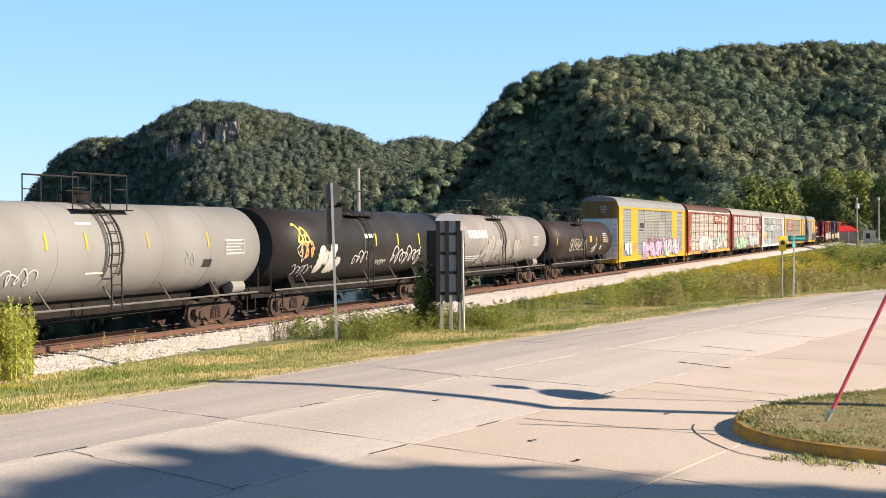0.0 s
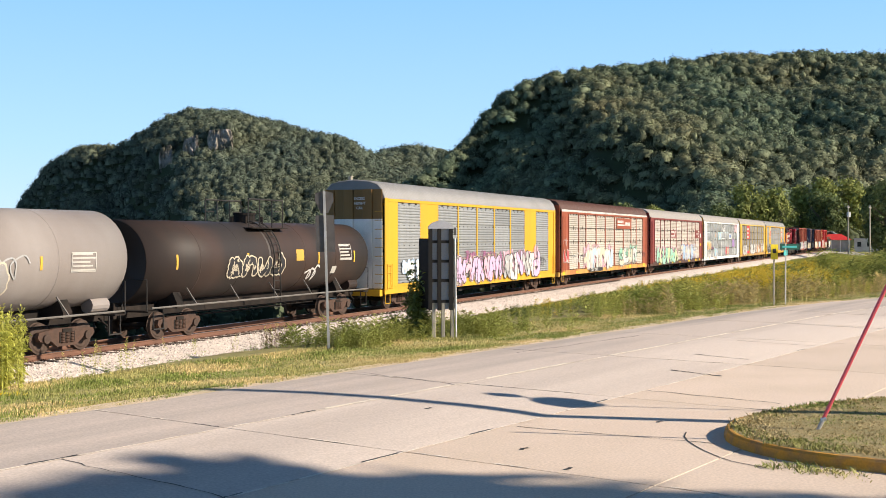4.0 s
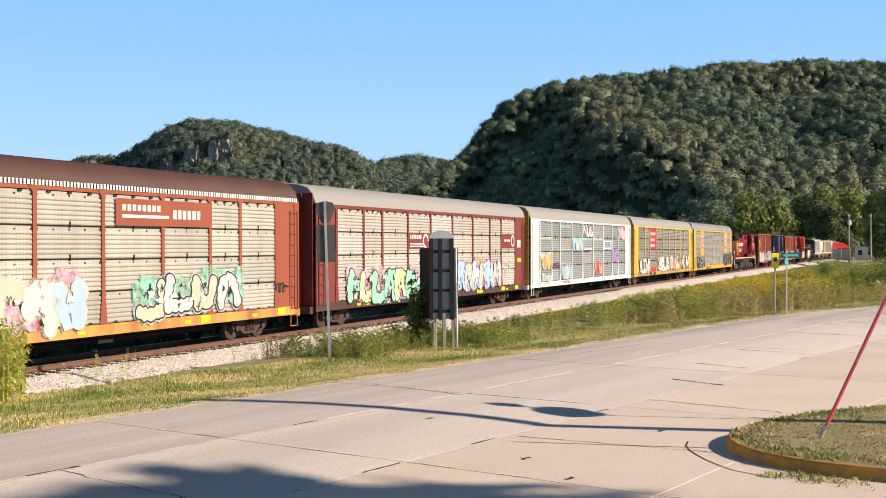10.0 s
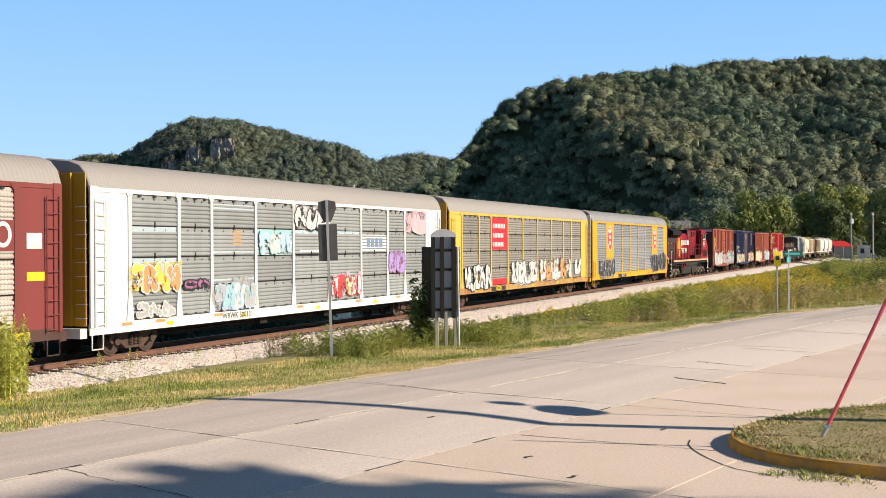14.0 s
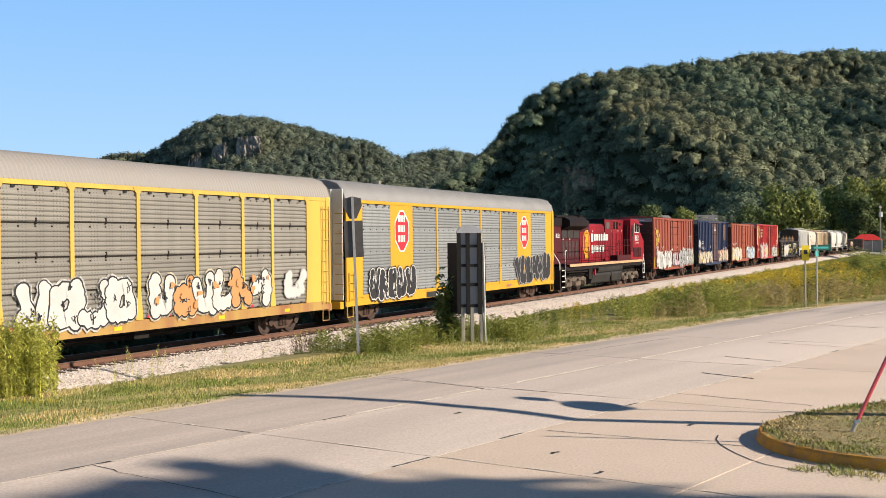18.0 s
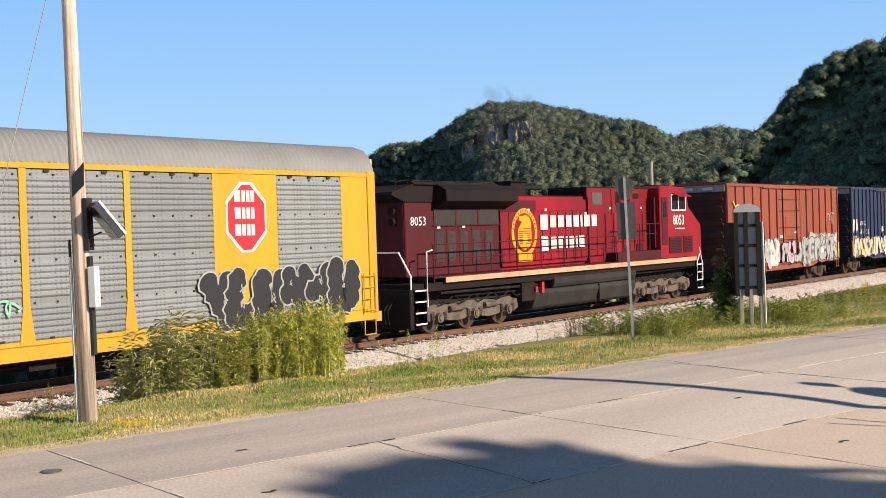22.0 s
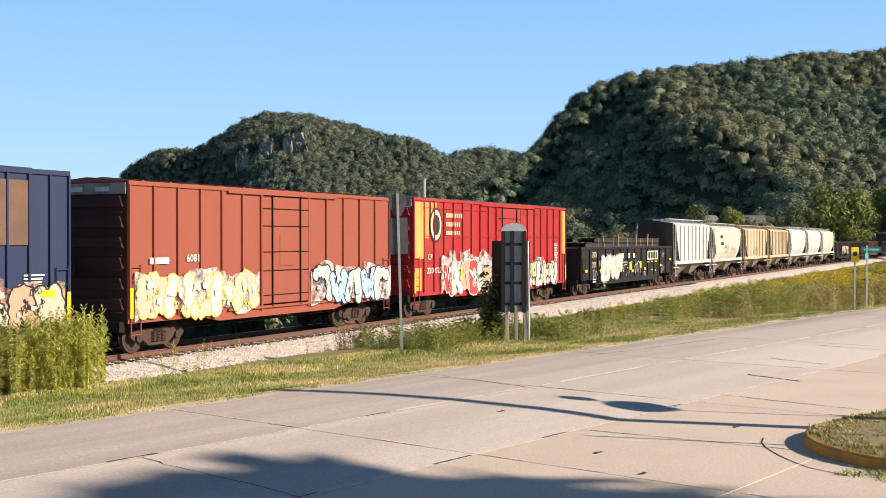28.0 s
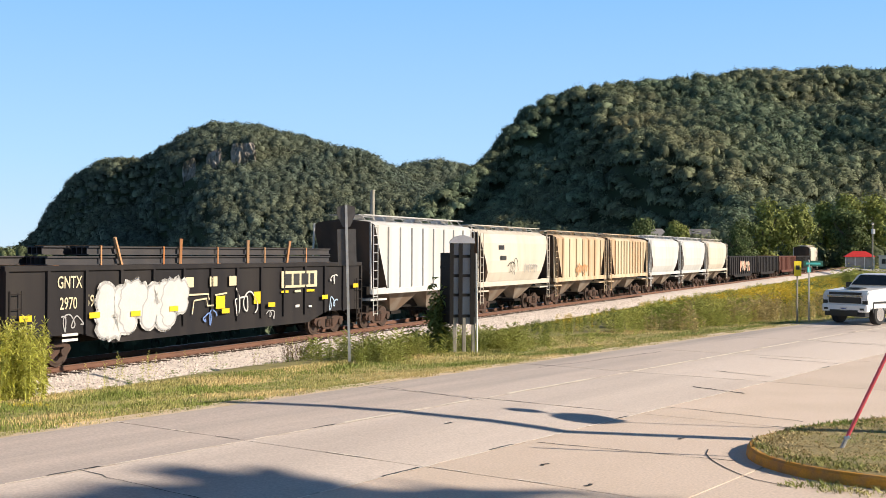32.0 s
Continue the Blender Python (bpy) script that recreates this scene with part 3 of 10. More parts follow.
    for u, v, a in ((14.2, 8.6, 20), (16.6, 12.1, 60), (13.3, 7.4, 10), (8.1, 14.6, 0), (7.0, 12.0, 30), (17.6, 8.0, 40)):
        line("road_patch", [(u, v), (u + 0.09, v + 0.05 * math.sin(a)), (u + 0.2, v)], 0.06, CRACK_FILL)
    # utility cover
    bm = bmesh.new()
    bmesh.ops.create_cone(bm, cap_ends=True, segments=24, radius1=0.13, radius2=0.13, depth=0.02)
    bmesh.ops.translate(bm, verts=bm.verts[:], vec=road_xy(5.66, 15.27, 0.0))
    part("manhole_ring", bm, mat("cast_iron_ring", (0.16, 0.14, 0.12), 0.7, metal=0.4), road)
    bm = bmesh.new()
    bmesh.ops.create_cone(bm, cap_ends=True, segments=24, radius1=0.10, radius2=0.10, depth=0.02)
    bmesh.ops.translate(bm, verts=bm.verts[:], vec=road_xy(5.66, 15.27, 0.004))
    part("manhole_cover", bm, mat("cast_iron", (0.26, 0.23, 0.20), 0.7, metal=0.4), road)


build_road()


def dirt_edge():
    """A bare sandy strip between the slabs and the grass, wandering in width."""
    bm = bmesh.new()
    rows = []
    for i in range(240):
        u = 2 + 0.35 * i
        w = 0.42 + 0.16 * noise.noise((u * 0.5, 0, 0)) + 0.10 * noise.noise((u * 2.1, 3, 0)) + 0.15 * smooth(30, 50, u)
        rows.append((bm.verts.new(road_xy(u, 16.90, -0.012)), bm.verts.new(road_xy(u, 16.95 + max(0.03, w), 0.012))))
    for a, b in zip(rows, rows[1:]):
        bm.faces.new((a[0], b[0], b[1], a[1]))
    structure("verge_dirt", mesh_bm("verge_dirt", bm, SAND), "bare sandy strip along the road edge", "dirt")


dirt_edge()


# ---- island with a painted kerb ----
def build_island():
    pts = []
    for a in range(0, 100, 10):
        pts.append((17.75 - 2.25 * math.cos(radians(a)), 4.45 + 2.3 * math.sin(radians(a))))
    pts += [(19.0, 6.62), (20.0, 6.3), (21.2, 5.75), (22.3, 5.0), (23.2, 4.0), (24.0, 2.6), (24.5, 0.5), (24.8, -6), (24.9, -14), (15.5, -14), (15.5, -6)]
    isl = structure("pavement", None, "raised grassy traffic island with a worn yellow kerb", "traffic island")
    n = len(pts)
    ctr = Vector((19.8, 0.5))

    def ring(off, z):
        out = []
        for i, (u, v) in enumerate(pts):
            p, q = Vector(pts[i - 1]), Vector(pts[(i + 1) % n])
            d = (q - p).normalized()
            nrm = Vector((d.y, -d.x))
            if nrm.dot(Vector((u, v)) - ctr) > 0:
                nrm = -nrm
            w = Vector((u, v)) + nrm * off
            out.append(road_xy(w.x, w.y, z))
        return out

    bm = bmesh.new()
    rings = [[bm.verts.new(c) for c in ring(o, z)] for o, z in ((0.0, -0.03), (0.02, 0.13), (0.05, 0.165), (0.19, 0.17), (0.20, 0.05))]
    for a, b in zip(rings, rings[1:]):
        for k in range(n):
            bm.faces.new((a[k], a[(k + 1) % n], b[(k + 1) % n], b[k]))
    part("kerb", bm, YELLOW_CURB, isl, "worn yellow painted concrete kerb")
    bm = bmesh.new()
    r = [bm.verts.new(c) for c in ring(0.11, 0.168)]
    r2 = [bm.verts.new(c) for c in ring(0.8, 0.20)]
    for k in range(n):
        bm.faces.new((r[k], r[(k + 1) % n], r2[(k + 1) % n], r2[k]))
    bm.faces.new(r2)
    part("turf", bm, TURF_DRY, isl, "dry mown grass")
    return pts


ISLAND = build_island()


# ---- railway ----
def build_track():
    prof = [(20.9, -1.06), (21.5, -0.86), (22.9, -0.55), (24.0, -0.52), (25.4, -0.52), (26.5, -0.55), (28.2, -1.1)]
    ss = spaced([(-150, 6), (0, 1.0), (90, 3), (250, 10), (900, 1)])
    verts = []
    for s in ss:
        for k, (p, z) in enumerate(prof):
            j = 0.12 * noise.noise((s * 0.8, p * 2, 0)) if k in (0, 1, 2) else 0
            q = trk(s, p + j, z + 0.3 * j)
            verts.append(q[:])
    n = len(prof)
    faces = [(i * n + j, (i + 1) * n + j, (i + 1) * n + j + 1, i * n + j + 1) for i in range(len(ss) - 1) for j in range(n - 1)]
    bed = structure("railway_bed", mesh_arrays("railway_bed", verts, faces, GRAVEL), "pale pinkish crushed-stone ballast bank under the rails", "ballast")
    # loose stones
    rng = np.random.default_rng(2)
    base = np.array([(1, 0, 0), (-1, 0, 0), (0, 1, 0), (0, -1, 0), (0, 0, 1), (0, 0, -1)], float)
    fo = np.array([(0, 2, 4), (2, 1, 4), (1, 3, 4), (3, 0, 4), (2, 0, 5), (1, 2, 5), (3, 1, 5), (0, 3, 5)])
    vs, fs = [], []
    count = 26000
    pr = np.array(prof)
    for k in range(count):
        s = 2 + 88 * rng.random() ** 1.5
        p = rng.uniform(20.9, 24.3)
        z = np.interp(p, pr[:, 0], pr[:, 1])
        q = trk(s, p, z + 0.004)
        r = rng.uniform(0.022, 0.05)
        m = np.array(Euler(rng.uniform(0, 6.28, 3)).to_matrix())
        vs.append((base * rng.uniform(0.6, 1.2, (6, 1)) * r) @ m.T + np.array(q))
        fs.append(fo + 6 * k)
    tagged(part("loose_stones", mesh_arrays("loose_stones", np.concatenate(vs), np.concatenate(fs), STONE), None, bed), kind="stuff")
    # rails
    sec = [(-0.075, 0), (0.075, 0), (0.075, 0.012), (0.012, 0.03), (0.012, 0.13), (0.036, 0.14), (0.036, 0.165), (0.028, 0.172), (-0.028, 0.172), (-0.036, 0.165), (-0.036, 0.14), (-0.012, 0.13), (-0.012, 0.03), (-0.075, 0.012)]
    for off in (-0.754, 0.754):
        bm = bmesh.new()
        prism(bm, sec, "x", -150, 900)
        ob = part("rail", bm, RAIL_STEEL, bed, "rusty steel rail with a worn bright head")
        bm = bmesh.new()
        box(bm, -150, 900, -0.026, 0.026, 0.170, 0.1745)
        head = part("rail_head", bm, RAIL_TOP, ob)
        q = trk(0, TRACK_P + off, RAIL_Z - 0.172)
        ob.matrix_world = pose(q.x, q.y, q.z, 0, 0, ANG)
    tie = mesh_bm("sleeper", bevelled(boxes((-0.115, 0.115, -1.3, 1.3, -0.17, 0.0)), 0.012), TIE_WOOD)
    for i in range(170):
        q = trk(4 + 0.53 * i + random.uniform(-0.04, 0.04), TRACK_P, RAIL_Z - 0.178)
        ob = part("sleeper", tie, None, bed)
        ob.matrix_world = pose(q.x, q.y, q.z, 0, 0, ANG + random.uniform(-1, 1))
    spike = mesh_bm("tie_plate", boxes((-0.09, 0.09, -0.14, 0.14, 0.0, 0.015), (-0.06, -0.03, -0.12, -0.085, 0.015, 0.04), (0.03, 0.06, -0.12, -0.085, 0.015, 0.04)), RAIL_STEEL)
    for i in range(110):
        q = trk(4 + 0.53 * i, TRACK_P - 0.754, RAIL_Z - 0.178)
        ob = part("tie_plate", spike, None, bed)
        ob.matrix_world = pose(q.x, q.y, q.z, 0, 0, ANG)


build_track()


# ---- plants ----
def blades_mesh(name, spots, material, seed, n=(4, 7), height=(0.05, 0.12), width=0.008, lean=0.5, spread=0.05):
    """Tufts of single grass blades; spots are (x, y, z, scale)."""
    rng = np.random.default_rng(seed)
    vs, fs, k = [], [], 0
    for x, y, z, sc in spots:
        for _ in range(rng.integers(n[0], n[1])):
            a = rng.uniform(0, 6.28)
            h = rng.uniform(*height) * sc
            bx, by = x + rng.normal() * spread, y + rng.normal() * spread
            ca, sa = math.cos(a), math.sin(a)
            w = width * sc ** 0.5
            l = rng.uniform(0.1, lean) * h
            tx, ty = bx + math.cos(a + 1.57) * l, by + math.sin(a + 1.57) * l
            vs += [(bx - ca * w, by - sa * w, z - 0.02), (bx + ca * w, by + sa * w, z - 0.02), ((bx + tx) / 2 + ca * w * 0.7, (by + ty) / 2 + sa * w * 0.7, z + h * 0.6), (tx, ty, z + h)]
            fs += [(k, k + 1, k + 2), (k, k + 2, k + 3)]
            k += 4
    return mesh_arrays(name, vs, fs, material)


def verge_grass():
    rng = np.random.default_rng(8)
    green, dry, tall = [], [], []
    for _ in range(42000):
        u = rng.uniform(3, 62) if rng.random() < 0.75 else rng.uniform(3, 30)
        dv = rng.uniform(0.30, 4.4) if rng.random() < 0.86 else abs(rng.normal()) * 0.3 + 0.10 + 0.25 * abs(noise.noise((u * 1.3, 2, 0)))
        w = flat_xy(u, EDGE_V + dv)
        q = lifted(w.x, w.y, ground_z(w.x, w.y), EDGE_V + dv)
        z = q.z
        pat = noise.noise((q.x * 0.35, q.y * 0.35, 2.0))
        sc = 0.8 + 0.5 * noise.noise((q.x * 0.8, q.y * 0.8, 5.0)) + 0.25 * (dv > 2.5)
        (dry if 1.5 * pat + 0.22 * rng.normal() + 0.3 * (dv < 0.8) > 0.20 else green).append((q.x, q.y, z, max(0.35, sc)))
    g = tagged(new("verge_grass", blades_mesh("verge_grass", green, BLADE, 1, height=(0.025, 0.085))), "short green mown verge grass", "grass", kind="stuff")
    d = tagged(new("dry_verge_grass", blades_mesh("dry_verge_grass", dry, BLADE_DRY, 2, height=(0.02, 0.07))), "straw-coloured dry grass along the road edge", "grass", kind="stuff")
    # the island
    spots, sd = [], []
    EDGE_PTS = [((1 - k / 12) * a[0] + k / 12 * b[0], (1 - k / 12) * a[1] + k / 12 * b[1]) for a, b in zip(ISLAND, ISLAND[1:] + ISLAND[:1]) for k in range(12)]
    for _ in range(20000):
        u, v = rng.uniform(15.7, 24.8), rng.uniform(-1, 6.7)
        inside = False
        n = len(ISLAND)
        for i in range(n):
            (u0, v0), (u1, v1) = ISLAND[i], ISLAND[(i + 1) % n]
            if (v0 > v) != (v1 > v) and u < (u1 - u0) * (v - v0) / (v1 - v0) + u0:
                inside = not inside
        if not inside:
            continue
        if min((Vector((u, v)) - Vector(c)).length for c in EDGE_PTS) < 0.13:
            continue
        q = road_xy(u, v)
        rim = min((Vector((u, v)) - Vector(c)).length for c in EDGE_PTS)
        (spots if noise.noise((q.x * 0.9, q.y * 0.9, 1)) + 0.25 * rng.normal() + 0.7 * smooth(0.9, 0.1, rim) > 0.42 else sd).append((q.x, q.y, 0.185, rng.uniform(0.6, 1.2)))
    tagged(new("island_grass", blades_mesh("island_grass", spots, BLADE, 3, height=(0.015, 0.05), width=0.009, lean=1.8)), "sparse green grass on the traffic island", "grass", kind="stuff")
    tagged(new("dry_island_grass", blades_mesh("dry_island_grass", sd, ISLAND_BLADE, 4, height=(0.015, 0.04), width=0.010, lean=2.2)), "dry grass on the traffic island", "grass", kind="stuff")
    sp = []
    for _ in range(90):
        q = road_xy(15.2 + rng.normal() * 0.16, 4.75 + rng.normal() * 0.35)
        sp.append((q.x, q.y, 0.0, rng.uniform(0.5, 1.1)))
    tagged(new("kerb_weeds", blades_mesh("kerb_weeds", sp, BLADE, 6, height=(0.02, 0.09), lean=2.2)), "low weeds growing from the kerb joint", "weeds", kind="stuff")


verge_grass()


def weed_template(rng, kind):
    """One tall weed: stalk, drooping leaves, plume; unit height. Returns vertices and faces."""
    vs, fs = [], []

    def leaf(p, d, l, w):
        d = d / (np.linalg.norm(d) + 1e-9)
        s = np.cross(d, (0, 0, 1.0))
        s = s / (np.linalg.norm(s) + 1e-9) * w
        k = len(vs)
        mid = p + d * l * 0.5
        tip = p + d * l + np.array((0, 0, -0.25 * l))
        vs.extend([p, mid + s, tip, mid - s])
        fs.extend([(k, k + 1, k + 2), (k, k + 2, k + 3)])

    stems = {"reed": 5, "bush": 6, "gold": 5, "broad": 4, "wisp": 3, "willow": 6}[kind]
    for _ in range(stems):
        a = rng.uniform(0, 6.28)
        out = rng.uniform(0.02, 0.30 if kind in ("bush", "willow") else 0.16)
        h = rng.uniform(0.6, 1.0)
        base = np.array((math.cos(a) * 0.05, math.sin(a) * 0.05, 0.0))
        top = np.array((math.cos(a) * out, math.sin(a) * out, h))
        k = len(vs)
        vs.extend([base + (0.006, 0, 0), base - (0.006, 0, 0), top])
        fs.append((k, k + 1, k + 2))
        m = {"reed": 7, "bush": 17, "gold": 10, "broad": 9, "wisp": 8, "willow": 20}[kind]
        for j in range(m):
            t = rng.uniform(0.08, 1.0)
            p = base + (top - base) * t
            b = rng.uniform(0, 6.28)
            up = {"reed": 0.9, "bush": 0.25, "gold": 0.3, "broad": 0.15, "wisp": 0.8, "willow": 0.0}[kind]
            d = np.array((math.cos(b), math.sin(b), up + rng.normal() * 0.3))
            l, w = {"reed": (0.30, 0.012), "bush": (0.14, 0.014), "gold": (0.13, 0.016), "broad": (0.16, 0.05), "wisp": (0.12, 0.008), "willow": (0.15, 0.012)}[kind]
            leaf(p, d, l * rng.uniform(0.6, 1.3), w)
        if kind in ("gold", "willow", "wisp"):
            for j in range(6):
                b = rng.uniform(0, 6.28)
                leaf(top + (0, 0, -0.04 * j), np.array((math.cos(b), math.sin(b), 0.9)), 0.11, 0.016)
    return np.array(vs), np.array(fs)


def sow(name, label, kind, material, spots, seed, category="weeds"):
    """Many weeds of one kind joined; spots are (x, y, z, height, girth)."""
    rng = np.random.default_rng(seed)
    temps = [weed_template(rng, kind) for _ in range(8)]
    vs, fs, off = [], [], 0
    for x, y, z, h, gi in spots:
        x, y, z = lifted(x, y, z, road_uv(x, y)[1] if y < 90 else 40)
        v, f = temps[rng.integers(8)]
        a = rng.uniform(0, 6.28)
        c, s = math.cos(a), math.sin(a)
        w = np.stack([(v[:, 0] * c - v[:, 1] * s) * h * gi, (v[:, 0] * s + v[:, 1] * c) * h * gi, v[:, 2] * h], 1) + (x, y, z - 0.03)
        vs.append(w)
        fs.append(f + off)
        off += len(v)
    return tagged(new(name, mesh_arrays(name, np.concatenate(vs), np.concatenate(fs), material)), label, category, kind="stuff")


def meadow():
    rng = np.random.default_rng(21)
    lists = {k: [] for k in ("reed", "green", "dark", "gold", "straw", "pale", "broad")}
    # between the mown verge and the ballast, denser and taller further along
    for _ in range(17000):
        s = 27 + 150 * rng.random() ** 1.5
        p = rng.uniform(-6, 20.6)
        q = trk(s, p)
        u, v = road_uv(q.x, q.y)
        dv = v - EDGE_V
        if dv < 1.6 or (dv < 4.5 and s < 42):
            continue
        if s < 46 and p < 17.5 and rng.random() < 0.7:
            continue
        z = ground_z(q.x, q.y)
        grow = min(1.0, (dv - 1.4) / 3.5) * smooth(24, 52, s)
        h = 0.25 + 0.75 * grow + 0.35 * rng.random() + 0.25 * noise.noise((q.x * 0.3, q.y * 0.3, 9.0))
        h = min(h, max(0.10, 3.0 - 3.85 * p / 21.5 - z))
        n1 = noise.noise((q.x * 0.10, q.y * 0.10, 7.0))
        n2 = noise.noise((q.x * 0.25, q.y * 0.25, 17.0))
        g = (q.x, q.y, z, h, rng.uniform(0.8, 1.5))
        if dv < 3.6 and n2 > -0.1:
            lists["straw" if rng.random() < 0.55 else "pale"].append((q.x, q.y, z, h * 1.1, 0.7))
        elif 58 < s < 130 and p > 5 and n1 > -0.3 and rng.random() < 0.85:
            lists["gold"].append(g)
        elif n1 > 0.12:
            lists["green"].append(g)
        elif n1 < -0.22:
            lists["dark"].append(g)
        elif n2 > 0.2:
            lists["broad"].append(g)
        elif n2 > -0.05:
            lists["pale"].append(g)
        else:
            lists["reed"].append(g)
    sow("reeds", "green reedy weeds beside the ballast", "reed", WEED, lists["reed"], 1)
    sow("green_weeds", "dense green weeds beside the ballast", "bush", WEED, lists["green"], 2)
    sow("dark_weeds", "dark leafy weeds beside the ballast", "broad", WEED_DARK, lists["dark"], 3)
    sow("goldenrod", "yellow flowering goldenrod drift", "gold", GOLD, lists["gold"], 4)
    sow("straw_grass", "tall straw-coloured grass at the verge", "reed", STRAW, lists["straw"], 5)
    sow("pale_weeds", "pale yellow-green weeds", "gold", WEED_PALE, lists["pale"], 6)
    sow("broad_weeds", "broad-leaved green weeds", "broad", WEED, lists["broad"], 7)
    # single taller clumps that break up the weeds
    tall = {"d": [], "p": [], "g": [], "s": []}
    for k in range(230):
        s, p = 40 + 85 * rng.random() ** 1.1, rng.uniform(-5, 17.5)
        q = trk(s, p)
        u, v = road_uv(q.x, q.y)
        dv = v - EDGE_V
        if dv < 1.8:
            continue
        z = ground_z(q.x, q.y)
        cap = max(0.3, 3.1 - 3.8 * p / 21.5 - z)
        kind = rng.choice(("d", "d", "p", "p", "g")) if dv > 3.2 else "s"
        for _ in range(rng.integers(5, 14)):
            x, y = q.x + rng.normal() * 0.55, q.y + rng.normal() * 0.55
            tall[kind].append((x, y, z, min(cap, rng.uniform(0.7, 1.35)), rng.uniform(0.7, 1.2)))
    sow("tall_dark_weeds", "tall dark leafy weeds among the meadow", "bush", WEED_DARK, tall["d"], 15)
    sow("tall_pale_weeds", "tall yellow-green weeds among the meadow", "willow", WEED_PALE, tall["p"], 16)
    sow("tall_goldenrod", "tall goldenrod in full yellow flower", "gold", GOLD, tall["g"], 17)
    sow("straw_tufts", "pale dry straw tufts beside the verge", "reed", STRAW, tall["s"], 18)
    # thin strip of low growth along the foot of the ballast
    low, brown, wisp = [], [], []
    for _ in range(760):
        s = rng.uniform(6, 46)
        p = 20.6 + rng.normal() * 0.5 - 1.6 * smooth(20, 40, s) * rng.random()
        q = trk(s, p)
        if noise.noise((s * 0.35, p * 0.4, 3.0)) < -0.05:
            continue
        low.append((q.x, q.y, ground_z(q.x, q.y), rng.uniform(0.15, 0.5), rng.uniform(1.0, 1.8)))
    for sc, n in ((33, 26), (34.5, 22), (38, 16), (9.5, 14), (13, 8)):
        for _ in range(n):
            q = trk(sc + rng.normal() * 0.6, 20.3 + rng.normal() * 0.4)
            brown.append((q.x, q.y, ground_z(q.x, q.y), rng.uniform(0.5, 1.0), 0.9))
    for _ in range(60):
        s = rng.uniform(9, 40)
        q = trk(s, rng.uniform(20.2, 22.3))
        wisp.append((q.x, q.y, -0.9, rng.uniform(0.5, 1.1), 0.7))
    for _ in range(520):
        s = rng.uniform(10, 34)
        q = trk(s, 19.7 + 0.9 * noise.noise((s * 0.5, 0, 1)) + rng.normal() * 0.28)
        if noise.noise((s * 0.45, 8.0, 3.0)) > -0.05:
            low.append((q.x, q.y, ground_z(q.x, q.y), rng.uniform(0.12, 0.30), rng.uniform(1.2, 2.0)))
    sow("foot_weeds", "low green weeds at the foot of the ballast", "broad", WEED_DARK, low, 11)
    sow("brown_weeds", "brown seeding weeds in the gravel", "wisp", PURPLE_WEED, brown, 12)
    sow("wispy_weeds", "thin pale weeds growing in the gravel", "wisp", WEED_PALE, wisp, 13)
    # verge clumps round the road sign and the board
    cl = []
    for cx, cy, n, r in ((-2.4, 32.6, 60, 0.7), (-3.4, 33.0, 40, 0.6), (1.0, 36.2, 60, 0.8), (-0.6, 36.6, 50, 0.6), (2.0, 37.2, 60, 1.0), (-1.3, 34.6, 40, 0.6)):
        for _ in range(n):
            x, y = cx + rng.normal() * r, cy + rng.normal() * r
            cl.append((x, y, ground_z(x, y), rng.uniform(0.3, 0.85), 1.0))
    sow("verge_clump", "rough uncut grass clumps round the sign posts", "reed", WEED, cl, 14)


meadow()


def bush(name, label, spots, kind, material):
    """One bush as a thing: many leafy stems from one foot."""
    ob = sow(name, label, kind, material, spots, len(spots), "bush")
    ob["kind"] = "thing"
    return ob


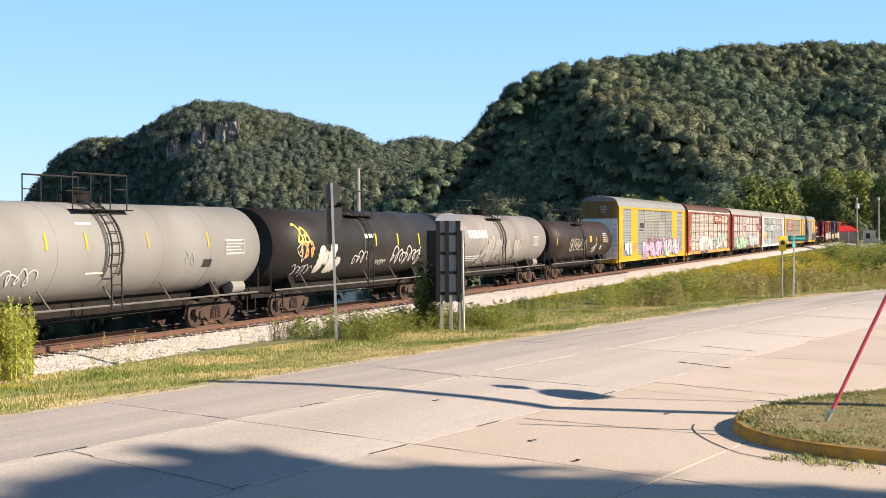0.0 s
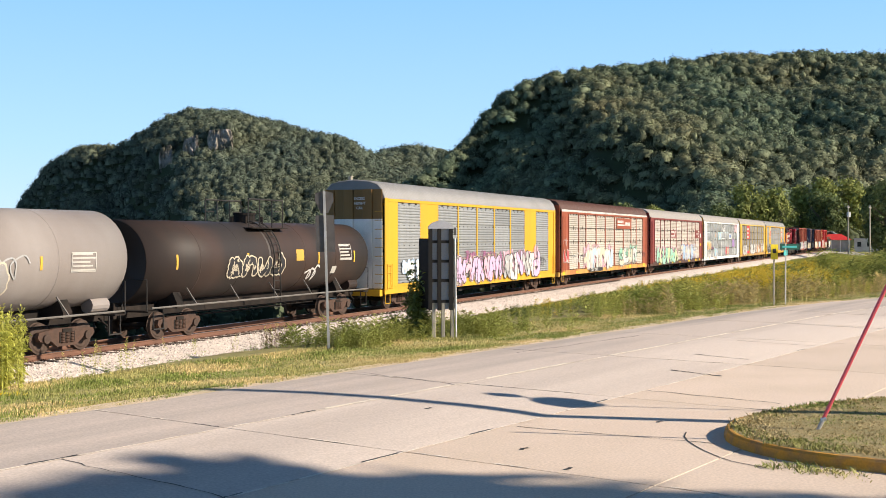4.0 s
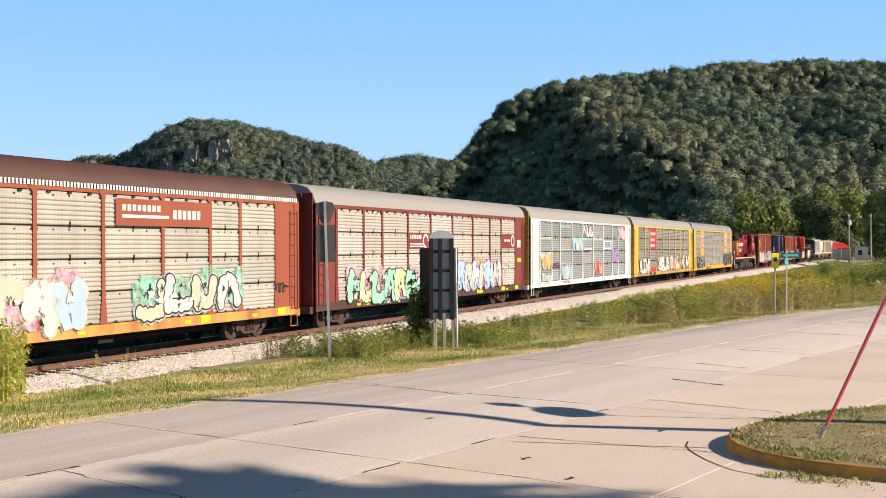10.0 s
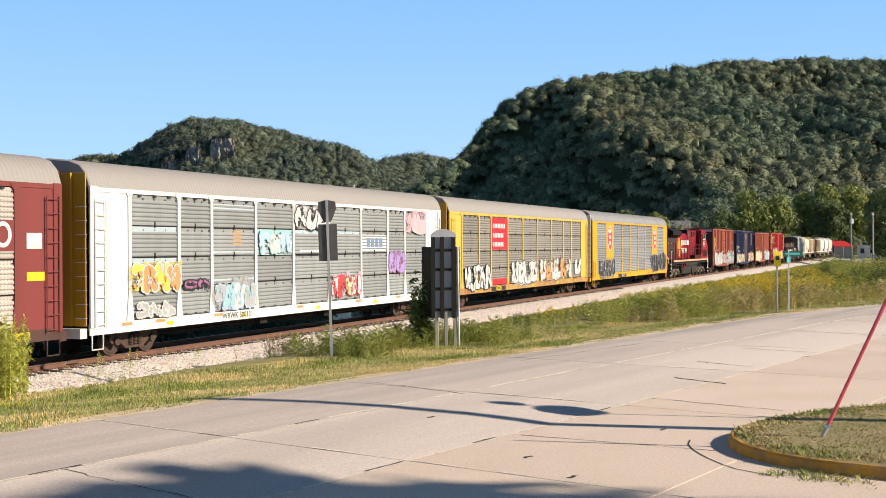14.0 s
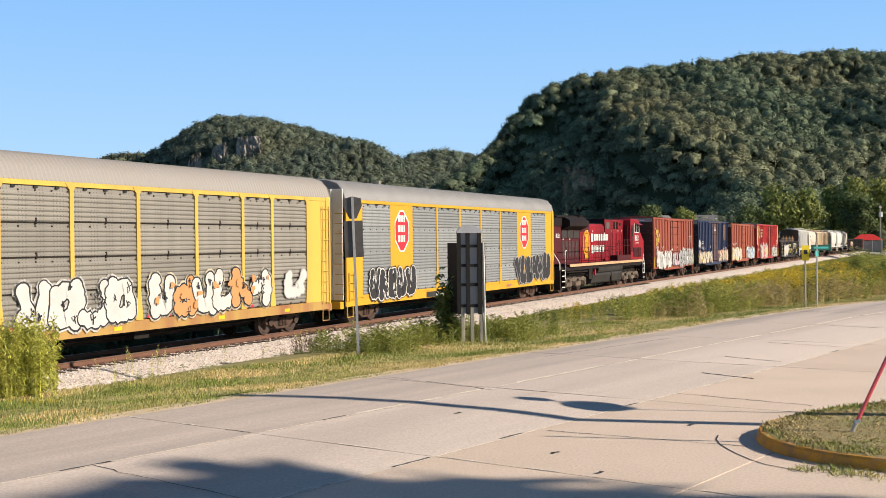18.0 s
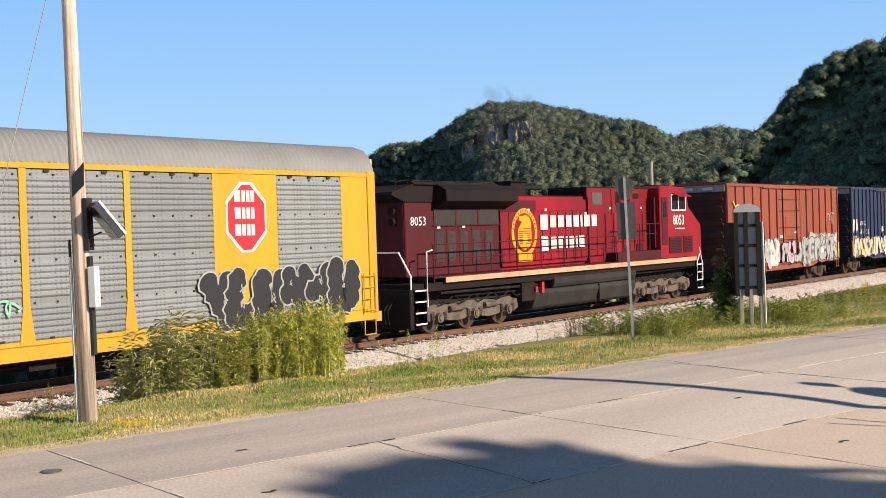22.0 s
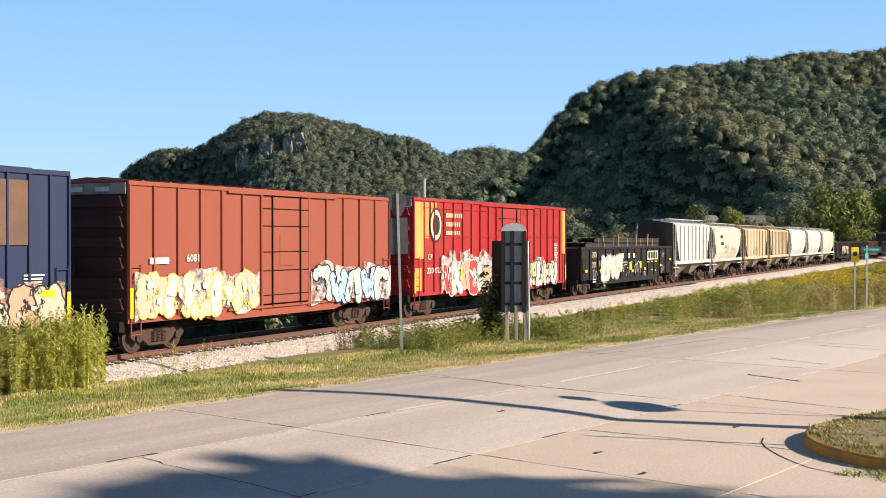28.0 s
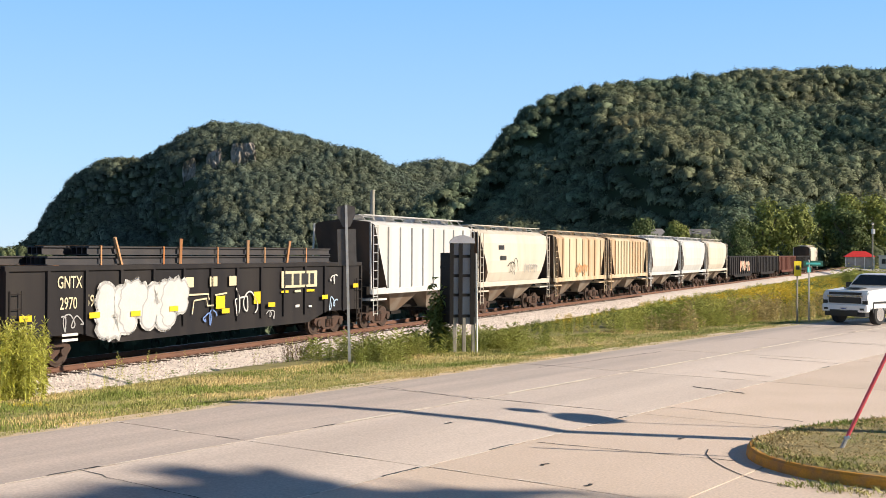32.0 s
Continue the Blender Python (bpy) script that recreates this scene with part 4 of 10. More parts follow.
def bushes():
    rng = np.random.default_rng(31)

    def cluster(a, b, n, h, gi, r=0.35):
        out = []
        for _ in range(n):
            t = rng.random()
            x, y = a[0] + (b[0] - a[0]) * t + rng.normal() * r, a[1] + (b[1] - a[1]) * t + rng.normal() * r
            out.append((x, y, ground_z(x, y), h * rng.uniform(0.55, 1.05), gi))
        return out

    ob = sow("bush", "bushy grey-green wild shrub beside the utility pole", "bush", leaf_mat("shrub_leaf", (0.56, 0.55, 0.25), (0.44, 0.45, 0.19), scale=0.6, trans=0.4, fine=8, bump=0), cluster((-12.0, 21.2), (-11.2, 21.9), 150, 1.8, 0.9), 41, "bush")
    ob = sow("bush", "tangled olive weeds between two bushes", "bush", WEED_PALE, cluster((-10.9, 22.0), (-9.9, 23.2), 80, 1.45, 0.7), 42, "bush")
    ob = sow("bush", "bright green drooping goldenrod bush", "willow", leaf_mat("goldenrod_leaf", (0.66, 0.65, 0.17), (0.52, 0.53, 0.13), scale=0.5, trans=0.4, fine=8, bump=0), cluster((-10.3, 22.8), (-9.0, 24.0), 150, 1.75, 0.55, 0.25), 43, "bush")
    ob = sow("bush", "dark leafy vine bush against the notice board", "broad", WEED_DARK, cluster((-0.75, 35.9), (-0.45, 36.1), 46, 2.3, 0.5, 0.18), 44, "bush")
    ob = sow("bush", "dark low bush by the notice board foot", "broad", WEED_DARK, cluster((-1.6, 36.4), (-0.4, 36.4), 50, 0.9, 0.9, 0.3), 45, "bush")
    for k in range(34):
        y = rng.uniform(68, 100)
        x = y * rng.uniform(0.305, 0.44)
        q = road_uv(x, y)
        if q[1] < EDGE_V + 4:
            continue
        tone = k % 3
        h = rng.uniform(1.5, 2.4) * smooth(0.28, 0.36, x / y)
        sp = [(x + rng.normal() * 0.8, y + rng.normal() * 0.8, ground_z(x, y), h * rng.uniform(0.6, 1.1), 0.9) for _ in range(26)]
        sow("shrub", ("dark green wild shrub on the rise", "olive green wild shrub on the rise", "pale yellow-green shrub on the rise")[tone], "bush", (WEED_DARK, WEED, WEED_PALE)[tone], sp, 100 + k, "shrub")
    # yellow ground flowers
    for cx, cy, n in ((-8.5, 22.3, 40), (-10.0, 17.05, 90)):
        sp = []
        for _ in range(n):
            x, y = cx + rng.normal() * 0.28, cy + rng.normal() * 0.12
            sp.append((x, y, ground_z(x, y) + 0.03, 0.10, 1.0))
        sow("yellow_flowers", "patch of small yellow flowers in the grass", "broad", mat("yellow_petal", (0.75, 0.62, 0.02), 0.6, bump=0), sp, 50, "flowers")


bushes()


def tree(x, y, h, w, material, label, seed, zt=None, leaves=4200, low=0.14):
    rng = random.Random(seed)
    z = ground_z(x, y) if zt is None else zt
    t = thing("tree", label, "tree", "trees by the side street", at=pose(x, y, z, 0, 0, rng.uniform(0, 360)))
    bm = bmesh.new()
    tube(bm, [(0, 0, -0.4), (0.05, 0, h * 0.25), (0.1, 0.05, h * 0.5), (0, 0, h * 0.8)], [0.035 * h, 0.028 * h, 0.02 * h, 0.006 * h], 9)
    part("trunk", bm, BARK, t)
    for k in range(5):
        a = k * 1.3 + rng.random()
        z0 = h * rng.uniform(0.28, 0.55)
        part("limb", tube(bmesh.new(), [(0, 0, z0), (math.cos(a) * w * 0.22, math.sin(a) * w * 0.22, z0 + h * 0.13), (math.cos(a) * w * 0.38, math.sin(a) * w * 0.38, z0 + h * 0.26)], [0.014 * h, 0.009 * h, 0.003 * h], 6), BARK, t)
    r2 = np.random.default_rng(seed)
    vs, fs, off = [], [], 0
    lumps = []
    for k in range(22):
        a, q = r2.uniform(0, 6.28), r2.uniform(0, 1) ** 0.5
        zz = r2.uniform(low, 0.93)
        rad = math.sin(math.pi * min(1, max(0.08, (zz - 0.12) / 0.86))) ** 0.6
        lumps.append((math.cos(a) * q * w * 0.36 * rad, math.sin(a) * q * w * 0.36 * rad, zz * h, w * r2.uniform(0.13, 0.24)))
    for k in range(leaves):
        cx, cy, cz, r = lumps[r2.integers(len(lumps))]
        c = r2.normal(size=3)
        c /= np.linalg.norm(c)
        p = np.array((cx, cy, cz)) + c * r * r2.uniform(0.55, 1.05)
        u = np.cross(c, r2.normal(size=3))
        u /= np.linalg.norm(u)
        v = np.cross(c, u) + c * r2.uniform(-0.8, 0.8)
        sz = 0.032 * h * r2.uniform(0.6, 1.3)
        vs.append(np.array([p - u * sz * 0.5, p + u * sz * 0.5, p + u * sz * 0.2 + v * sz, p - u * sz * 0.2 + v * sz]))
        fs.append((off, off + 1, off + 2, off + 3))
        off += 4
    part("crown", mesh_arrays("crown", np.concatenate(vs), fs, material), None, t)
    return t


for k, (x, y, h, w, light) in enumerate(((78.7, 289.5, 17.5, 13, 1), (86, 292, 16.5, 12, 1), (104, 345, 17, 14, 0), (112, 352, 20, 14, 1), (119, 350, 22, 14, 1), (128, 352, 22, 15, 1), (138, 356, 20, 15, 0), (93, 223, 17, 13, 0), (150, 372, 18, 14, 0), (43.2, 225.9, 12.2, 6.5, 1), (64, 262, 11, 10, 0), (71, 285, 13, 11, 0), (113, 330, 18, 14, 0), (126, 318, 18, 14, 0), (101, 255, 16, 12, 0), (54, 330, 14, 12, 0), (100, 210, 15, 12, 1))):
    tree(x, y, h, w, TREE_LIGHT if light else TREE_LEAF, "leafy roadside tree, light yellow-green" if light else "full dark green roadside tree", 60 + k)
# the tree by the driveway whose shade falls on the road
_sx, _sy = math.cos(radians(SUN_AZ)) / math.tan(radians(SUN_EL)), math.sin(radians(SUN_AZ)) / math.tan(radians(SUN_EL))
tree(-4.6 + _sx * 23.0, 12.6 + _sy * 23.0, 23.0, 10.0, TREE_LEAF, "broad shade tree beside the driveway", 90, 0.0, 12000, 0.3)
tree(0.2 + _sx * 21.0, 11.2 + _sy * 21.0, 21.0, 10.0, TREE_LEAF, "broad shade tree beside the driveway", 91, 0.0, 12000, 0.3)


def bank_woods():
    """Scrub on the river bank behind the track and low trees on the far shore."""
    rng = np.random.default_rng(77)
    temps, tf = crown_templates(6, 150, 0.26, 5, 1)
    for name, label, spots in (
        ("bank_scrub", "dark scrub on the bank behind the railway", [(*trk(rng.uniform(-20, 200), rng.uniform(28.4, 34))[:2], None, rng.uniform(0.7, 1.5)) for _ in range(800)]),
        ("shore_woods", "low trees along the far river shore", [(rng.uniform(-700, 30), 1010 + rng.uniform(-60, 60), -3.0, rng.uniform(3, 6)) for _ in range(420)]),
        ("foot_woods", "woods at the foot of the bluff", [(rng.uniform(-60, 160), rng.uniform(330, 420), None, rng.uniform(3.0, 5.5)) for _ in range(330)]),
    ):
        vs, fs, off = [], [], 0
        for x, y, z, r in spots:
            z = ground_z(x, y) if z is None else z
            if name == "bank_scrub" and 44 < TD.dot(Vector((x, y))) < 66 and TN.dot(Vector((x, y))) > 29.5:
                continue
            if name == "bank_scrub" and z < -2.6:
                z = -2.6
            w = temps[rng.integers(6)] * r + (x, y, z + r * 0.55)
            vs.append(w)
            fs.append(tf + off)
            off += len(w)
        tagged(new(name, mesh_arrays(name, np.concatenate(vs), np.concatenate(fs), FOREST if name == "bank_scrub" else leaf_mat("shore_leaf", (0.105, 0.128, 0.060), (0.075, 0.098, 0.052), scale=0.03, island=0.4, trans=0.12, fine=0.5, bump=0))), label, "woods", kind="stuff")


bank_woods()


# ---- train materials ----
def paint(name, c, rough=0.55, alt=None, amount=0.3, scale=0.9, streak=0.12, bump=0.08, obj=0.0):
    c = [k * 0.80 for k in c]
    alt = [k * 0.80 for k in alt] if alt else None
    return mat("paint_" + name, c, rough, var=0.06, scale=scale, fine=30, bump=bump, bump_scale=25, alt=alt or [k * 0.62 for k in c], alt_amount=amount, streak=streak, spec=0.22, obj=obj)


def perforated(name, c, alt):
    """Galvanised side sheet: rows of small punched holes and grime."""
    m = paint(name, c, 0.6, alt, 0.5, 0.7, obj=0.13)
    nt = m.node_tree
    link = nt.links.new
    b = nt.nodes["Principled BSDF"]
    src = b.inputs["Base Color"].links[0].from_socket
    tc = nt.nodes.new("ShaderNodeTexCoord")
    sep = nt.nodes.new("ShaderNodeSeparateXYZ")
    link(tc.outputs["Object"], sep.inputs[0])

    def band(out, freq, cut, phase=0.0):
        mu = nt.nodes.new("ShaderNodeMath")
        mu.operation = "MULTIPLY_ADD"
        mu.inputs[1].default_value = freq
        mu.inputs[2].default_value = phase
        link(out, mu.inputs[0])
        si = nt.nodes.new("ShaderNodeMath")
        si.operation = "SINE"
        link(mu.outputs[0], si.inputs[0])
        gt = nt.nodes.new("ShaderNodeMath")
        gt.operation = "GREATER_THAN"
        gt.inputs[1].default_value = cut
        link(si.outputs[0], gt.inputs[0])
        return gt.outputs[0]

    def times(a, c2):
        mu = nt.nodes.new("ShaderNodeMath")
        mu.operation = "MULTIPLY"
        link(a, mu.inputs[0])
        link(c2, mu.inputs[1])
        return mu.outputs[0]

    holes = times(times(band(sep.outputs["X"], 48, 0.45), band(sep.outputs["Z"], 72, 0.2)), band(sep.outputs["X"], 9.0, -0.35))
    mix = nt.nodes.new("ShaderNodeMix")
    mix.data_type = "RGBA"
    mix.inputs["B"].default_value = (c[0] * 0.52, c[1] * 0.52, c[2] * 0.52, 1)
    link(src, mix.inputs["A"])
    link(holes, mix.inputs["Factor"])
    link(mix.outputs["Result"], b.inputs["Base Color"])
    return m


SHEET = perforated("sheet_grey", (0.31, 0.325, 0.325), (0.23, 0.23, 0.22))
SHEET_CLEAN = perforated("sheet_clean", (0.29, 0.305, 0.315), (0.235, 0.25, 0.26))
SHEET_BEIGE = perforated("sheet_beige", (0.52, 0.48, 0.42), (0.36, 0.31, 0.26))
SHEET_PINK = perforated("sheet_pinkish", (0.52, 0.47, 0.42), (0.38, 0.32, 0.28))
SHEET_DARK = perforated("sheet_brownish", (0.28, 0.265, 0.235), (0.20, 0.18, 0.165))
RACK_YELLOW = paint("rack_yellow", (0.70, 0.40, 0.035), alt=(0.56, 0.31, 0.045), amount=0.3)
RACK_YELLOW_PALE = paint("rack_yellow_pale", (0.74, 0.50, 0.10), alt=(0.55, 0.36, 0.10), amount=0.4)
RACK_BROWN = paint("rack_brown", (0.36, 0.10, 0.055), alt=(0.24, 0.075, 0.045))
RACK_MAROON = paint("rack_maroon", (0.24, 0.055, 0.05), alt=(0.16, 0.045, 0.04))
RACK_WHITE = paint("rack_white", (0.80, 0.79, 0.77), alt=(0.58, 0.56, 0.53))
ROOF_SILVER = paint("roof_silver", (0.29, 0.29, 0.295), 0.5, alt=(0.23, 0.23, 0.23), amount=0.3, streak=1)
ROOF_GREY = paint("roof_grey", (0.36, 0.34, 0.325), 0.6, alt=(0.36, 0.33, 0.30), amount=0.4, streak=1)
ROOF_BROWN = paint("roof_brown", (0.115, 0.055, 0.045), 0.6, alt=(0.08, 0.045, 0.04), amount=0.3, streak=1)
TANK_GREY = paint("tank_grey", (0.34, 0.325, 0.305), alt=(0.25, 0.235, 0.22), amount=0.4, scale=0.5)
TANK_GREY_WARM = paint("tank_grey_warm", (0.33, 0.30, 0.285), alt=(0.24, 0.205, 0.19), amount=0.4, scale=0.5)
TANK_BLACK = paint("tank_black", (0.028, 0.026, 0.025), 0.5, alt=(0.048, 0.040, 0.037), amount=0.5, scale=0.6)
TANK_BROWN = paint("tank_brown", (0.036, 0.030, 0.028), 0.55, alt=(0.065, 0.04, 0.032), amount=0.5, scale=0.5)
UNDER = mat("underframe", (0.018, 0.016, 0.015), 0.9, scale=2, bump=0.3, alt=(0.04, 0.03, 0.025), spec=0.12)
TRUCK_RUST = mat("truck_steel", (0.085, 0.052, 0.040), 0.8, scale=4, bump=0.4, alt=(0.05, 0.038, 0.032), spec=0.15)
WHEEL_STEEL = mat("wheel_steel", (0.075, 0.052, 0.042), 0.7, metal=0.2, scale=4, bump=0.2, spec=0.2)
GRAB = mat("grab_iron", (0.035, 0.033, 0.032), 0.7, bump=0, spec=0.2)
BOX_RED = paint("box_red_oxide", (0.345, 0.094, 0.062), 0.6, alt=(0.27, 0.074, 0.050), amount=0.3, scale=0.6)
BOX_RED_PALE = paint("box_red_faded", (0.37, 0.105, 0.068), 0.6, alt=(0.36, 0.10, 0.06), amount=0.4, scale=0.6)
BOX_BLUE = paint("box_blue", (0.036, 0.050, 0.115), 0.6, alt=(0.048, 0.058, 0.10), amount=0.4, scale=0.6)
BOX_CP = paint("box_bright_red", (0.45, 0.030, 0.034), 0.6, alt=(0.42, 0.06, 0.05), amount=0.5, scale=0.6)
PEEL = paint("peeled_orange", (0.70, 0.30, 0.07), 0.7, alt=(0.62, 0.47, 0.14), amount=0.6, scale=1.5)
ROOF_GALV = paint("roof_galvanised", (0.45, 0.44, 0.42), 0.5, alt=(0.30, 0.20, 0.15), amount=0.4, streak=1)
GON_BLACK = paint("gondola_black", (0.020, 0.018, 0.020), 0.65, alt=(0.045, 0.038, 0.034), amount=0.4)
GON_BROWN = paint("gondola_brown", (0.15, 0.055, 0.04), 0.7, alt=(0.10, 0.05, 0.04), amount=0.4)
HOP_WHITE = paint("hopper_white", (0.70, 0.69, 0.67), alt=(0.52, 0.50, 0.47), amount=0.3)
HOP_CREAM = paint("hopper_cream", (0.72, 0.66, 0.56), alt=(0.60, 0.52, 0.42), amount=0.4)
HOP_TAN = paint("hopper_tan", (0.70, 0.60, 0.43), alt=(0.56, 0.37, 0.22), amount=0.6)
LOCO_RED = paint("loco_red", (0.36, 0.016, 0.030), 0.42, alt=(0.20, 0.014, 0.022), amount=0.5, scale=0.5)
LOCO_DULL = paint("loco_maroon", (0.105, 0.013, 0.018), 0.6, alt=(0.055, 0.013, 0.015), amount=0.5, scale=0.5)
LOCO_BLACK = paint("loco_black", (0.012, 0.007, 0.008), 0.75, alt=(0.026, 0.014, 0.014))
LOCO_TAN = paint("loco_stripe", (0.66, 0.44, 0.26), 0.6, alt=(0.45, 0.24, 0.14), amount=0.4)
TANK_FUEL = paint("fuel_tank", (0.030, 0.029, 0.028), 0.65, alt=(0.055, 0.05, 0.045), amount=0.5)
EMBLEM_GOLD = paint("emblem_gold", (0.78, 0.42, 0.02), 0.5, amount=0.2)
EMBLEM_RED = paint("emblem_red", (0.66, 0.04, 0.06), 0.5, amount=0.2)
LETTER_CREAM = paint("letter_cream", (0.72, 0.64, 0.44), 0.6, amount=0.2)
LETTER_YELLOW = paint("letter_yellow", (0.82, 0.60, 0.03), 0.6, amount=0.2)
PIPE_STEEL = paint("stacked_steel", (0.060, 0.058, 0.062), 0.6, alt=(0.10, 0.085, 0.08), amount=0.4, streak=1)
STAKE_WOOD = paint("orange_stake", (0.55, 0.22, 0.08), 0.8, alt=(0.60, 0.42, 0.25), amount=0.5)
DARK_GLASS = mat("dark_glass", (0.02, 0.025, 0.028), 0.08, bump=0, var=0.02)
SPRAY = {}


def spray(name, c):
    if name not in SPRAY:
        c = [k * 0.78 for k in c]
        SPRAY[name] = mat("spray_" + name, c, 0.7, var=0.06, scale=1.8, fine=18, bump=0.05, alt=[k * 0.8 for k in c], alt_amount=0.3)
    return SPRAY[name]


spray("white", (0.66, 0.65, 0.63)), spray("black", (0.02, 0.02, 0.025)), spray("lilac", (0.66, 0.46, 0.66)), spray("pink", (0.74, 0.46, 0.56))
spray("mint", (0.34, 0.66, 0.50)), spray("cream", (0.64, 0.57, 0.44)), spray("orange", (0.66, 0.32, 0.12)), spray("blue", (0.16, 0.27, 0.58)), spray("paleblue", (0.45, 0.60, 0.78))
spray("tank", (0.36, 0.34, 0.33)), spray("grey", (0.44, 0.44, 0.44)), spray("lime", (0.54, 0.62, 0.38)), spray("yellow", (0.80, 0.60, 0.10)), spray("plum", (0.36, 0.13, 0.26)), spray("salmon", (0.70, 0.40, 0.28)), spray("teal", (0.35, 0.60, 0.62)), spray("violet", (0.40, 0.30, 0.62)), spray("red", (0.55, 0.06, 0.06))


def mist(name):
    """Thin uneven overspray of the same paint, through which the car shows."""
    key = "mist_" + name
    if key not in SPRAY:
        m = SPRAY[name].copy()
        m.name = key
        nt = m.node_tree
        n = nt.nodes.new("ShaderNodeTexNoise")
        n.inputs["Scale"].default_value = 2.6
        n.inputs["Detail"].default_value = 7
        n.inputs["Roughness"].default_value = 0.65
        tc = nt.nodes.new("ShaderNodeTexCoord")
        nt.links.new(tc.outputs["Object"], n.inputs["Vector"])
        r = nt.nodes.new("ShaderNodeMapRange")
        r.inputs["From Min"].default_value = 0.36
        r.inputs["From Max"].default_value = 0.60
        nt.links.new(n.outputs["Fac"], r.inputs["Value"])
        nt.links.new(r.outputs[0], nt.nodes["Principled BSDF"].inputs["Alpha"])
        SPRAY[key] = m
    return SPRAY[key]


# ---- shared pieces ----
def flat_poly(bm, pts, y):
    """A face in the side's plane from (x, z) points."""
    try:
        bm.faces.new([bm.verts.new((x, y, z)) for x, z in pts])
    except ValueError:
        pass


def ribbon(bm, pts, w, y):
    a = []
    for i, p in enumerate(pts):
        q, r = Vector(pts[min(i + 1, len(pts) - 1)]), Vector(pts[max(i - 1, 0)])
        d = (q - r)
        d = d.normalized() if d.length else Vector((1, 0))
        k = Vector((-d.y, d.x)) * w / 2
        p = Vector(p)
        a.append((bm.verts.new((p.x - k.x, y, p.y - k.y)), bm.verts.new((p.x + k.x, y, p.y + k.y))))
    for q, r in zip(a, a[1:]):
        bm.faces.new((q[0], r[0], r[1], q[1]))


def blob(rnd, cx, cz, rx, rz, n=26, spike=0.16):
    ph = [rnd.uniform(0, 6.28) for _ in range(4)]
    lean = rnd.uniform(-0.25, 0.25)
    pts = []
    for k in range(n):
        a = 2 * math.pi * k / n
        r = 1 + spike * (math.sin(3 * a + ph[0]) + 0.7 * math.sin(5 * a + ph[1]) + 0.5 * math.sin(8 * a + ph[2]))
        c, s = math.cos(a), math.sin(a)
        e = 0.62
        x = math.copysign(abs(c) ** e, c) * r * rx
        z = math.copysign(abs(s) ** e, s) * r * rz
        pts.append((cx + x + lean * z, cz + z))
    return pts


GRAF_SEED = [100]


